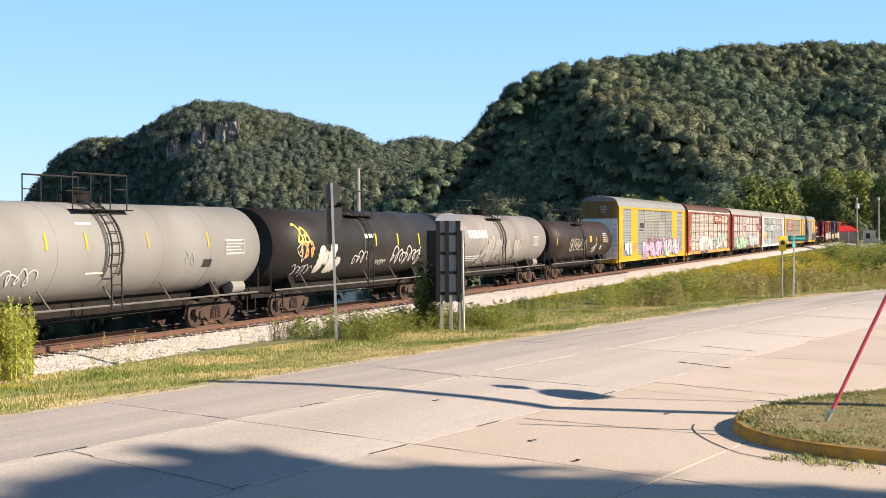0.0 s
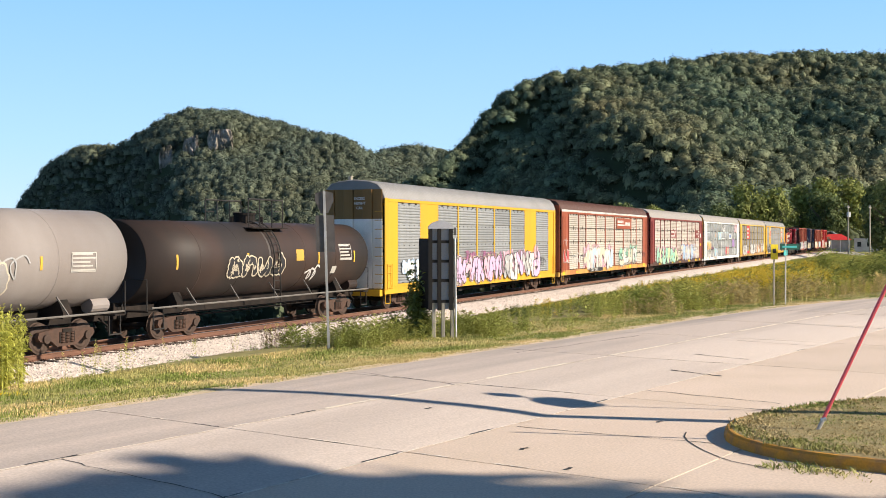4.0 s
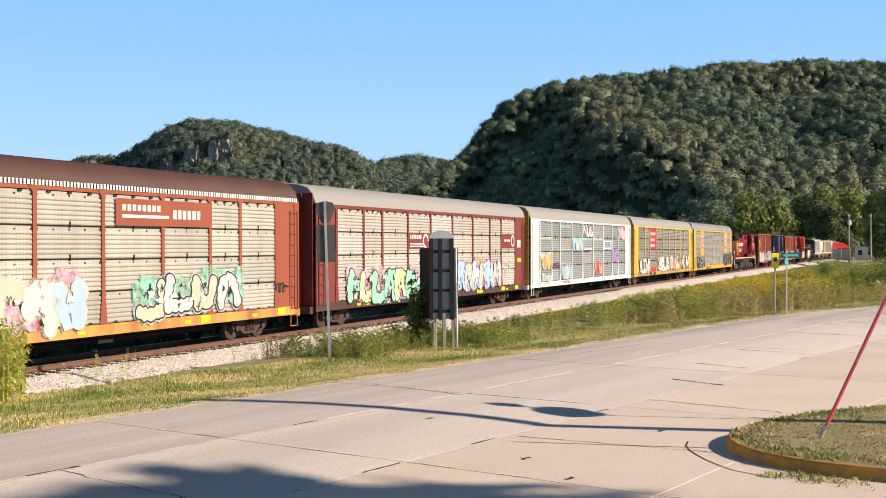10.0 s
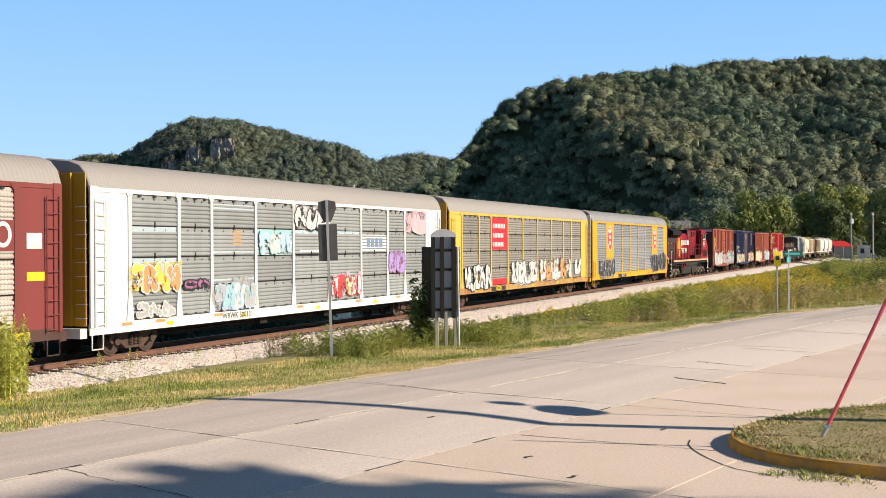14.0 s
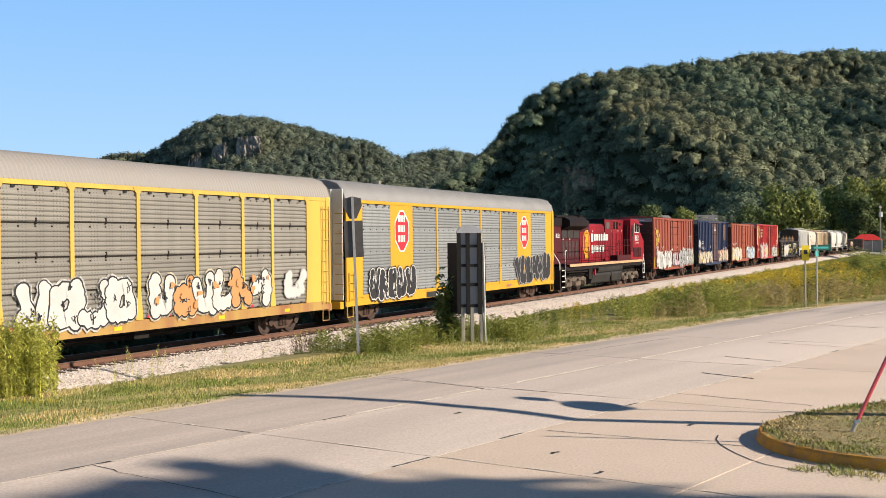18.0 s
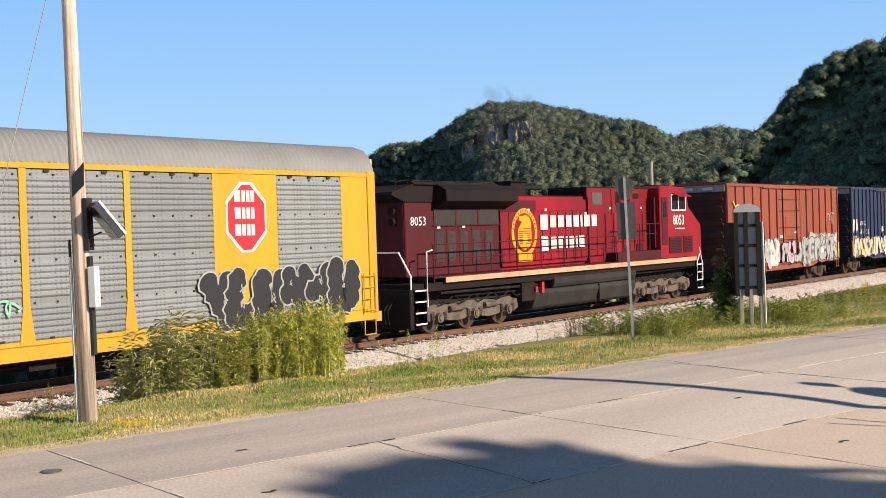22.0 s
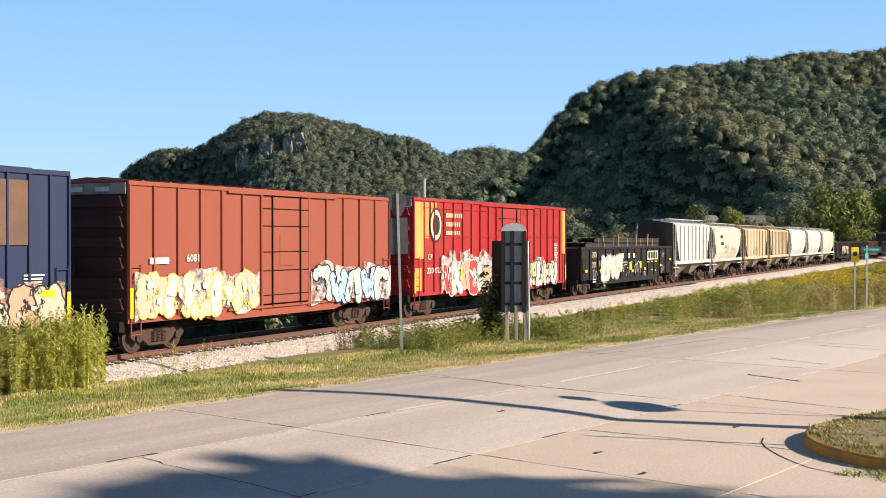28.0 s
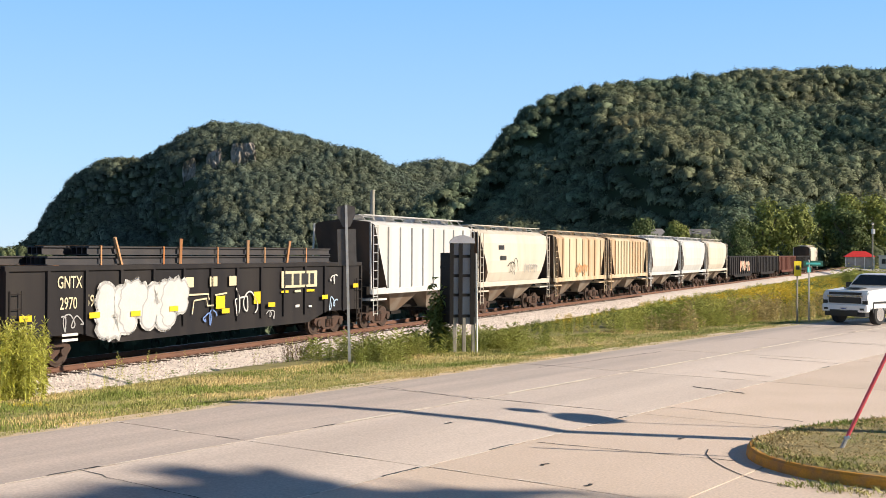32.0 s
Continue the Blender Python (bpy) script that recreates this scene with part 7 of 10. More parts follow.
a6, H = autorack("bright yellow autorack with clean grey sheets and black and white graffiti", 112.1, 138.7, RACK_YELLOW, SHEET_CLEAN, ROOF_SILVER, "new", end_m=WHITE_PAINT)


def octagon_sign(car, x, z, w, h):
    for k, (g, m) in enumerate(((0.0, WHITE_PLAIN), (0.07, EMBLEM_RED))):
        a, b, c = w / 2 - g, h / 2 - g, 0.35 * w
        bm = bmesh.new()
        flat_poly(bm, [(x - a, z - b + c), (x - a + c, z - b), (x + a - c, z - b), (x + a, z - b + c), (x + a, z + b - c), (x + a - c, z + b), (x - a + c, z + b), (x - a, z + b - c)], -1.618 - 0.006 * k)
        part("sign_face", bm, m, car)
    for j in range(3):
        blocks(car, x - w * 0.3, z + h * (0.22 - 0.24 * j), [w * 0.16, w * 0.1, w * 0.1, w * 0.1], h * 0.16, 0.02, WHITE_PLAIN, -1.632)


octagon_sign(a6, -8.05, 3.95, 1.45, 1.9)
octagon_sign(a6, 8.05, 3.95, 1.45, 1.9)
graffiti(a6, -11.2, -6.9, 1.0, 2.3, ["black"], "white", None, letters=5, halo="black", bold=0.46)
graffiti(a6, 6.4, 12.2, 1.1, 2.55, ["black"], "grey", None, letters=6, strokes=1, bold=0.58)
patch(a6, "number_board", -5.5, -2.8, 0.8, 1.06, BLACK_PAINT, -1.626)
text(a6, "695080", -4.4, 0.84, 0.3, WHITE_PLAIN, -1.632)
tag(a6, 0.7, 2.0, 0.5, 0.4, "mint"), tag(a6, 5.0, 0.95, 0.8, 0.15, "plum")


# ---- boxcars ----
def boxcar(a, b, m, label, height=5.25, ribs=0.95, door=(-1.4, 1.7), door_m=None, post_y=0.095, cross=False, roof_m=None, end_m=None):
    t, h = new_car("boxcar", a, b, label, "boxcar")
    w = 1.55
    door_m = door_m or m
    roof_m = roof_m or m
    end_m = end_m or m
    z0 = 1.02
    ht = height
    for sy in (-1, 1):
        for xa, xb in ((-h, door[0]), (door[1], h)):
            part("side_wall", boxes((xa, xb, sy * w - 0.02, sy * w + 0.02, z0, ht)), m, t)
        part("top_chord", boxes((-h, h, sy * (w + 0.02) - 0.05, sy * (w + 0.02) + 0.05, ht - 0.10, ht + 0.03)), m, t)
        bm = bmesh.new()
        prism(bm, [(-h, z0 + 0.12), (h, z0 + 0.12), (h, z0 - 0.05), (h - 3.4, z0 - 0.05), (h - 4.3, z0 - 0.22), (-h + 4.3, z0 - 0.22), (-h + 3.4, z0 - 0.05), (-h, z0 - 0.05)], "y", sy * (w + 0.03), sy * (w - 0.04))
        part("side_sill", bm, m, t)
    xs = []
    x = -h + 0.06
    n1 = max(1, round((door[0] + h) / ribs))
    xs += [-h + (door[0] + h) * k / n1 for k in range(n1 + 1)]
    n2 = max(1, round((h - door[1]) / ribs))
    xs += [door[1] + (h - door[1]) * k / n2 for k in range(n2 + 1)]
    for x in xs:
        for sy in (-1, 1):
            bm = bmesh.new()
            e = 0.045
            x = min(max(x, -h + e), h - e)
            prism(bm, [(x - e, sy * (w + 0.018)), (x - e * 0.6, sy * (w + post_y)), (x + e * 0.6, sy * (w + post_y)), (x + e, sy * (w + 0.018))], "z", z0 + 0.1, ht - 0.08)
            part("side_post", bm, m, t)
    if cross:
        for z in (2.45, 3.6, 4.85):
            for x0, x1 in ((-h + 0.9, door[0]), (door[1], h - 0.9)):
                part("cross_rail", boxes((x0, x1, -w - 0.06, -w - 0.02, z - 0.02, z + 0.02)), m, t)
    # plug door
    d0, d1 = door
    part("door", bevelled(boxes((d0 + 0.04, d1 - 0.04, -w - 0.075, -w - 0.035, z0 + 0.2, ht - 0.22)), 0.01), door_m, t)
    part("door_frame", boxes((d0 - 0.06, d0 + 0.05, -w - 0.09, -w - 0.02, z0, ht - 0.1), (d1 - 0.05, d1 + 0.06, -w - 0.09, -w - 0.02, z0, ht - 0.1), (d0 - 1.9, d1 + 1.9, -w - 0.11, -w - 0.03, z0 + 0.06, z0 + 0.15), (d0 - 1.9, d1 + 1.9, -w - 0.11, -w - 0.03, ht - 0.17, ht - 0.09)), door_m, t)
    bm = bmesh.new()
    for f in (0.2, 0.8):
        x = d0 + (d1 - d0) * f
        tube(bm, [(x, -w - 0.11, z0 + 0.1), (x, -w - 0.11, ht - 0.15)], 0.028, 6)
    for z in (z0 + 0.5, z0 + 1.35, z0 + 2.0, z0 + 2.9, z0 + 3.5):
        if z < ht - 0.3:
            tube(bm, [(d0 + 0.05, -w - 0.095, z), (d1 - 0.05, -w - 0.095, z)], 0.016, 5)
    part("door_bar", bm, UNDER, t)
    part("door_panel", bevelled(boxes((d0 + 1.05, d1 - 1.0, -w - 0.095, -w - 0.07, z0 + 1.5, z0 + 2.6)), 0.008), door_m, t)
    # roof
    bm = bmesh.new()
    prism(bm, [(-w, ht), (w, ht), (w, ht + 0.03), (0, ht + 0.16), (-w, ht + 0.03)], "x", -h, h)
    part("roof", bm, roof_m, t)
    bm = bmesh.new()
    for k in range(int(2 * h / 1.25)):
        x = -h + 0.7 + 1.25 * k
        prism(bm, [(-w, ht + 0.01), (-w, ht + 0.06), (0, ht + 0.2), (w, ht + 0.06), (w, ht + 0.01), (0, ht + 0.15)], "x", x - 0.05, x + 0.05)
    part("roof_rib", bm, roof_m, t)
    # ends with horizontal ribs
    for sx in (-1, 1):
        x = sx * h
        part("end_wall", boxes((min(x, x - sx * 0.05), max(x, x - sx * 0.05), -w, w, z0, ht)), end_m, t)
        for k in range(6):
            z = z0 + 0.35 + k * (ht - z0 - 0.5) / 6
            bm = bmesh.new()
            prism(bm, [(-w + 0.08, z), (-w + 0.2, z + 0.2), (-w + 0.2, z + 0.34), (w - 0.2, z + 0.34), (w - 0.2, z + 0.2), (w - 0.08, z)], "x", x, x + sx * 0.09)
            part("end_rib", bevelled(bm, 0.03), end_m, t)
        part("end_header", boxes((min(x, x + sx * 0.03), max(x, x + sx * 0.03), -w + 0.03, w - 0.03, ht - 0.36, ht - 0.03)), mat("weathered_header", (0.34, 0.30, 0.28), 0.8, scale=1.5, alt=(0.12, 0.08, 0.07), alt_amount=0.5, spec=0.2), t, "weathered pale end header")
        for y0, y1 in ((-0.9, -0.35), (0.15, 1.05)):
            part("end_label", boxes((min(x + sx * 0.031, x + sx * 0.036), max(x + sx * 0.031, x + sx * 0.036), y0, y1, ht - 0.28, ht - 0.14)), WHITE_PLAIN, t)
        ladder(t, sx * (h - 0.3), 0.55, 2.7, -w - 0.07, 0.42, None, m)
        end_ladder(t, x + sx * 0.06, sx, 1.3, 4.2, -w + 0.1, end_m)
        part("end_sill", boxes((min(x, x + sx * 0.22), max(x, x + sx * 0.22), -1.45, 1.45, 0.72, 1.03)), UNDER, t)
        truck(t, sx * (h - 1.9))
        coupler(t, sx * (h + 0.3), sx)
    part("brake_wheel", lathe_x([(-h - 0.3, 0.28), (-h - 0.26, 0.30), (-h - 0.22, 0.28)], 16), GRAB, t).location = (0, 0.5, 2.6)
    part("centre_sill", boxes((-h, h, -0.3, 0.3, 0.62, 1.0)), UNDER, t)
    part("underfloor", boxes((-h, h, -1.5, 1.5, 0.98, 1.02)), UNDER, t)
    part("brake_rigging", tubes([[(-h + 3, -0.9, 0.62), (h - 3, -0.9, 0.66)]], 0.035, 5), UNDER, t)
    patch(t, "yellow_mark", -h + 0.02, -h + 0.16, z0 + 0.1, z0 + 1.0, LETTER_YELLOW, -w - 0.1)
    patch(t, "yellow_mark", h - 0.16, h - 0.02, z0 + 0.1, z0 + 1.0, LETTER_YELLOW, -w - 0.1)
    return t, h


# Red oxide cars' end walls are coloured dark brown in place of shade.
b1, H = boxcar(164.5, 180.2, BOX_RED, "red oxide boxcar with plug doors and grey sprayed graffiti", 5.28, 1.0, (-1.5, 1.75), end_m=paint("box_end_shade", (0.085, 0.036, 0.030), 0.75, alt=(0.05, 0.03, 0.026)))
graffiti(b1, 2.0, 7.2, 1.05, 2.4, ["grey"], "black", "white", letters=6, halo="white", y=-1.68)
graffiti(b1, -6.8, -1.7, 1.05, 2.3, ["white", "grey"], "white", "white", letters=5, y=-1.68)
graffiti(b1, -1.2, 1.5, 1.15, 2.2, ["grey", "pink"], "black", None, letters=3, y=-1.70)
tag(b1, -7.2, 4.0, 0.9, 0.8, "yellow", y=-1.64, width=0.09), tag(b1, -7.2, 3.3, 0.9, 0.7, "yellow", y=-1.64, width=0.07), tag(b1, -6.4, 3.6, 0.5, 1.0, "yellow", y=-1.65, width=0.06)
tag(b1, 6.0, 3.5, 1.1, 0.7, "cream", y=-1.62)
text(b1, "60237", -4.9, 2.62, 0.34, WHITE_PLAIN, -1.62)
text(b1, "UCRY", -6.9, 2.62, 0.36, WHITE_PLAIN, -1.62)
bars(b1, -6.9, 2.3, 0.7, 0.07, 3, WHITE_PLAIN, -1.62)
bars(b1, 0.5, 2.75, 0.9, 0.06, 1, WHITE_PLAIN, -1.64), bars(b1, -1.3, 2.55, 0.6, 0.14, 1, WHITE_PLAIN, -1.64), bars(b1, -0.8, 2.15, 2.4, 0.05, 1, WHITE_PLAIN, -1.64)
patch(b1, "yellow_mark", 6.3, 6.9, 1.55, 1.75, LETTER_YELLOW, -1.715)
patch(b1, "label_panel", 4.6, 5.1, 1.5, 1.85, WHITE_PLAIN, -1.715)
b2, H = boxcar(182.6, 198.3, BOX_BLUE, "dark blue ribbed boxcar with orange and cream graffiti", 5.28, 0.78, (-1.2, 2.0), door_m=paint("door_blue_rust", (0.06, 0.06, 0.10), 0.7, alt=(0.17, 0.08, 0.06), amount=0.6), roof_m=ROOF_GALV, end_m=paint("box_blue_black", (0.035, 0.035, 0.045)))
graffiti(b2, -7.5, -1.4, 1.05, 2.15, ["cream"], "black", "salmon", letters=6, y=-1.66)
graffiti(b2, 2.3, 7.4, 1.1, 2.2, ["salmon", "cream"], "black", "salmon", letters=6, y=-1.66)
text(b2, "NO KL", -6.4, 2.95, 0.42, WHITE_PLAIN, -1.61)
text(b2, "57 01 20", -6.4, 2.4, 0.42, WHITE_PLAIN, -1.61, squeeze=1.25)
bars(b2, -6.4, 2.1, 0.9, 0.08, 2, WHITE_PLAIN, -1.61)
graffiti(b2, -7.5, -6.8, 2.6, 3.3, ["white"], "white", None, letters=1, y=-1.6, strokes=0)
bars(b2, 0.1, 4.6, 0.8, 0.07, 3, WHITE_PLAIN, -1.64), bars(b2, 6.2, 2.5, 0.9, 0.05, 6, WHITE_PLAIN, -1.61)
patch(b2, "label_panel", -2.0, -1.6, 2.5, 2.85, WHITE_PLAIN, -1.61)
patch(b2, "rust_patch", 5.3, 6.4, 3.3, 5.0, mat("rust_panel", (0.13, 0.075, 0.05), 0.8, scale=2, alt=(0.20, 0.10, 0.06)), -1.612)
patch(b2, "yellow_mark", -6.3, -5.7, 1.3, 1.5, LETTER_YELLOW, -1.70), patch(b2, "yellow_mark", 6.7, 7.2, 1.9, 2.1, LETTER_YELLOW, -1.70)
b3, H = boxcar(200.6, 216.2, BOX_RED_PALE, "faded red oxide boxcar with white and blue graffiti", 5.15, 1.15, (-1.2, 1.7), end_m=paint("box_end_shade", (0.085, 0.036, 0.030)))
graffiti(b3, -7.4, -1.6, 1.05, 2.3, ["cream", "white"], "yellow", "white", letters=5, y=-1.66)
graffiti(b3, 2.0, 7.6, 1.05, 2.3, ["white", "paleblue"], "black", "white", letters=5, y=-1.66)
text(b3, "6081", -5.2, 2.75, 0.34, WHITE_PLAIN, -1.62)
bars(b3, -6.9, 2.8, 1.0, 0.2, 1, WHITE_PLAIN, -1.62)
b4, H = boxcar(218.3, 237.0, BOX_CP, "bright red boxcar with peeling orange corners and graffiti", 5.25, 0.95, (-0.5, 2.6), cross=True, roof_m=ROOF_GALV)
patch(b4, "peeled_paint", -9.3, -8.4, 2.6, 5.1, PEEL, -1.605), patch(b4, "peeled_paint", -8.3, -7.9, 3.5, 5.1, PEEL, -1.605), patch(b4, "peeled_paint", 8.7, 9.3, 2.6, 5.1, PEEL, -1.605)
patch(b4, "peeled_paint", -7.7, -7.1, 4.4, 5.1, PEEL, -1.605), patch(b4, "peeled_paint", -9.3, -8.6, 1.2, 2.2, PEEL, -1.605)
for k, (r, m) in enumerate(((0.72, BLACK_PAINT), (0.62, LETTER_CREAM), (0.42, BLACK_PAINT))):
    bm = bmesh.new()
    flat_poly(bm, [(-7.2 + r * 0.85 * math.cos(a), 4.1 + r * 1.1 * math.sin(a)) for a in [2 * math.pi * q / 24 for q in range(24)]], -1.612 - 0.004 * k)
    part("emblem", bm, m, b4)
for z, n in ((4.45, 8), (4.05, 7), (3.65, 7)):
    blocks(b4, -6.2, z, [0.17] * n, 0.2, 0.05, LETTER_CREAM, -1.612)
text(b4, "CP", -8.0, 2.55, 0.36, WHITE_PLAIN, -1.61), text(b4, "220 022", -8.1, 1.95, 0.36, WHITE_PLAIN, -1.61, squeeze=1.25)
text(b4, "CP 220022", 0, 0, 0.26, BLACK_PAINT, name="end_lettering").matrix_local = pose(-H - 0.03, 1.0, 4.98, 90, 0, -90)
part("end_board", boxes((-H - 0.02, -H - 0.004, -1.45, 1.4, 4.85, 5.22)), WHITE_PAINT, b4)
graffiti(b4, -6.6, -1.0, 0.95, 2.5, ["red", "white", "salmon"], "white", "white", letters=6, y=-1.68)
graffiti(b4, 2.9, 7.6, 0.95, 2.2, ["white", "cream"], "black", "white", letters=5, y=-1.68)
bars(b4, 7.4, 3.2, 0.7, 0.05, 9, WHITE_PLAIN, -1.61)
for x in (-4.9, -2.2, -0.2, 3.8, 6.4):
    patch(b4, "yellow_mark", x, x + 0.2, 1.5, 2.1, LETTER_YELLOW, -1.73)


# ---- gondolas ----
def gondola(a, b, m, label, height=2.9, load=False, ribs=1.45):
    t, h = new_car("gondola_car", a, b, label, "gondola")
    w = 1.52
    for sy in (-1, 1):
        part("side_wall", boxes((-h, h, sy * w - 0.02, sy * w + 0.02, 1.0, height)), m, t)
        part("top_chord", bevelled(boxes((-h, h, sy * w - 0.09, sy * w + 0.09, height - 0.08, height + 0.08)), 0.015), m, t)
        bm = bmesh.new()
        prism(bm, [(-h, 1.1), (h, 1.1), (h, 0.98), (h - 3.0, 0.98), (h - 4.4, 0.62), (-h + 4.4, 0.62), (-h + 3.0, 0.98), (-h, 0.98)], "y", sy * w - 0.03, sy * w + 0.03)
        part("fish_belly_sill", bm, m, t)
        n = round(2 * h / ribs)
        for k in range(n + 1):
            x = -h + 0.08 + (2 * h - 0.16) * k / n
            bm = bmesh.new()
            prism(bm, [(x - 0.075, sy * (w + 0.02)), (x - 0.06, sy * (w + 0.10)), (x + 0.06, sy * (w + 0.10)), (x + 0.075, sy * (w + 0.02))], "z", 0.95, height - 0.06)
            part("side_post", bm, m, t)
    for sx in (-1, 1):
        x = sx * h
        part("end_wall", boxes((min(x, x - sx * 0.06), max(x, x - sx * 0.06), -w, w, 1.0, height)), m, t)
        truck(t, sx * (h - 1.9))
        coupler(t, sx * (h + 0.25), sx)
        part("end_sill", boxes((min(x, x + sx * 0.2), max(x, x + sx * 0.2), -1.4, 1.4, 0.75, 1.02)), UNDER, t)
        ladder(t, sx * (h - 0.35), 0.5, 2.3, -w - 0.13, 0.42, None, m)
    part("floor", boxes((-h, h, -w, w, 1.0, 1.08)), UNDER, t)
    part("centre_sill", boxes((-h, h, -0.3, 0.3, 0.6, 1.0)), UNDER, t)
    return t, h


g1, H = gondola(239.7, 260.0, GON_BLACK, "black gondola with white lettering and a white painted-out panel", load=True, ribs=1.55)
# the painted-out panel: five rounded white forms with faint grey edges
graffiti(g1, -6.3, -2.3, 1.0, 2.25, ["white"], "grey", None, letters=4, y=-1.64, strokes=0, halo="white", bold=0.62)
for x, z in ((-2.3, 2.2), (-0.95, 2.2), (0.2, 2.2)):
    blocks(g1, x, z, [0.5], 0.34, 0.1, LETTER_CREAM, -1.62)
for pts in ([(-2.1, 1.95), (-1.0, 1.95), (-0.95, 1.75)], [(-1.9, 1.3), (-1.8, 1.75), (-1.1, 1.8), (-1.05, 1.55), (-0.7, 1.55)], [(-0.6, 1.9), (0.1, 1.95)]):
    bm = bmesh.new()
    ribbon(bm, pts, 0.06, -1.62)
    part("logo_line", bm, LETTER_CREAM, g1)
blocks(g1, -0.6, 1.42, [0.62], 0.44, 0.2, LETTER_YELLOW, -1.62), blocks(g1, 1.75, 1.5, [0.5], 0.44, 0.2, LETTER_YELLOW, -1.62)
patch(g1, "sign_panel", 3.65, 6.3, 2.02, 2.66, LETTER_CREAM, -1.62)
blocks(g1, 3.85, 2.12, [0.55, 0.5, 0.6, 0.35], 0.44, 0.08, BLACK_PAINT, -1.625)
bars(g1, 3.65, 1.88, 0.7, 0.09, 1, LETTER_YELLOW, -1.62), bars(g1, 4.6, 1.88, 0.6, 0.09, 1, LETTER_CREAM, -1.62), bars(g1, 5.5, 1.88, 0.7, 0.09, 1, LETTER_YELLOW, -1.62)
tag(g1, 0.5, 1.6, 1.4, 1.0, "white", -1.61, 0.06), tag(g1, -8.0, 1.35, 0.9, 0.5, "grey", -1.56, 0.04), tag(g1, 7.3, 2.3, 0.6, 0.4, "white", -1.61, 0.05), tag(g1, 7.3, 1.3, 0.6, 0.5, "paleblue", -1.61, 0.05), tag(g1, 2.7, 1.1, 0.5, 0.4, "grey", -1.61, 0.04), tag(g1, -1.3, 1.15, 0.7, 0.5, "blue", -1.61, 0.06)
text(g1, "GNTX", -8.15, 2.33, 0.5, LETTER_CREAM, -1.57, squeeze=0.72)
text(g1, "2970", -8.05, 1.72, 0.5, LETTER_CREAM, -1.57, squeeze=0.72)
text(g1, "59", -7.0, 1.76, 0.5, LETTER_CREAM, -1.57, squeeze=0.8)
bars(g1, -7.95, 0.98, 0.7, 0.08, 2, WHITE_PLAIN, -1.57), bars(g1, 4.7, 1.3, 0.3, 0.1, 1, WHITE_PLAIN, -1.6), bars(g1, 5.7, 1.25, 0.3, 0.08, 1, WHITE_PLAIN, -1.6)
for x, z in ((-9.7, 1.45), (-6.95, 1.42), (-5.1, 1.38), (-3.2, 1.45), (-0.3, 1.25), (2.65, 1.35), (6.6, 1.5), (9.2, 1.9)):
    patch(g1, "yellow_mark", x, x + 0.46, z, z + 0.17, LETTER_YELLOW, -1.685)


def steel_load():
    """Bundled steel sections stacked in the gondola; they ride with the car."""
    t = thing("steel_load", "stacked dark steel pilings banded with orange stakes, loaded in the gondola", "steel load")
    for row, (z, x0, x1) in enumerate(((2.98, -8.2, 8.0), (3.28, -7.0, 8.0))):
        for k in range(4):
            y = -1.25 + 0.64 * k
            for j in range(3):
                bm = bmesh.new()
                yy = y + 0.19 * j
                prism(bm, [(yy, z), (yy + 0.17, z), (yy + 0.17, z + 0.03), (yy + 0.1, z + 0.03), (yy + 0.1, z + 0.22), (yy + 0.17, z + 0.22), (yy + 0.17, z + 0.26), (yy, z + 0.26), (yy, z + 0.22), (yy + 0.07, z + 0.22), (yy + 0.07, z + 0.03), (yy, z + 0.03)], "x", x0 + 0.5 * ((k * 7 + row) % 3), x1)
                part("steel_section", bm, PIPE_STEEL, t)
    for x, l in ((-5.0, -0.45), (-2.2, 0.05), (1.8, 0.02), (4.4, 0.3)):
        part("stake", tubes([[(x, -1.33, 2.6), (x + l, -1.33, 3.82)]], 0.06, 5), STAKE_WOOD, t, "orange-brown wooden stake")
    for x in (-6, -3, 0, 3, 6):
        part("band", boxes((x - 0.03, x + 0.03, -1.28, 1.3, 3.55, 3.565), (x - 0.03, x + 0.03, -1.3, -1.285, 2.9, 3.56)), STAKE_WOOD, t)
    part("bearer", boxes((-8.0, -7.8, -1.3, 1.3, 1.08, 2.98), (0, 0.2, -1.3, 1.3, 1.08, 2.98), (7.6, 7.8, -1.3, 1.3, 1.08, 2.98)), STAKE_WOOD, t)
    CARS.append((t, (239.7 + 260.0) / 2))


steel_load()
for a, b, m, lab in ((349.9, 370.0, GON_BLACK, "black gondola with faint orange graffiti"), (370.9, 390.9, GON_BLACK, "plain black steel gondola car"), (391.8, 412.6, GON_BROWN, "rusty brown steel gondola car"), (413.4, 433.0, GON_BLACK, "dark gondola near the end of the train")):
    gg, H = gondola(a, b, m, lab, 3.05)
    if a < 360:
        graffiti(gg, -3, 4, 1.3, 2.5, ["salmon", "cream"], "black", None, letters=5)


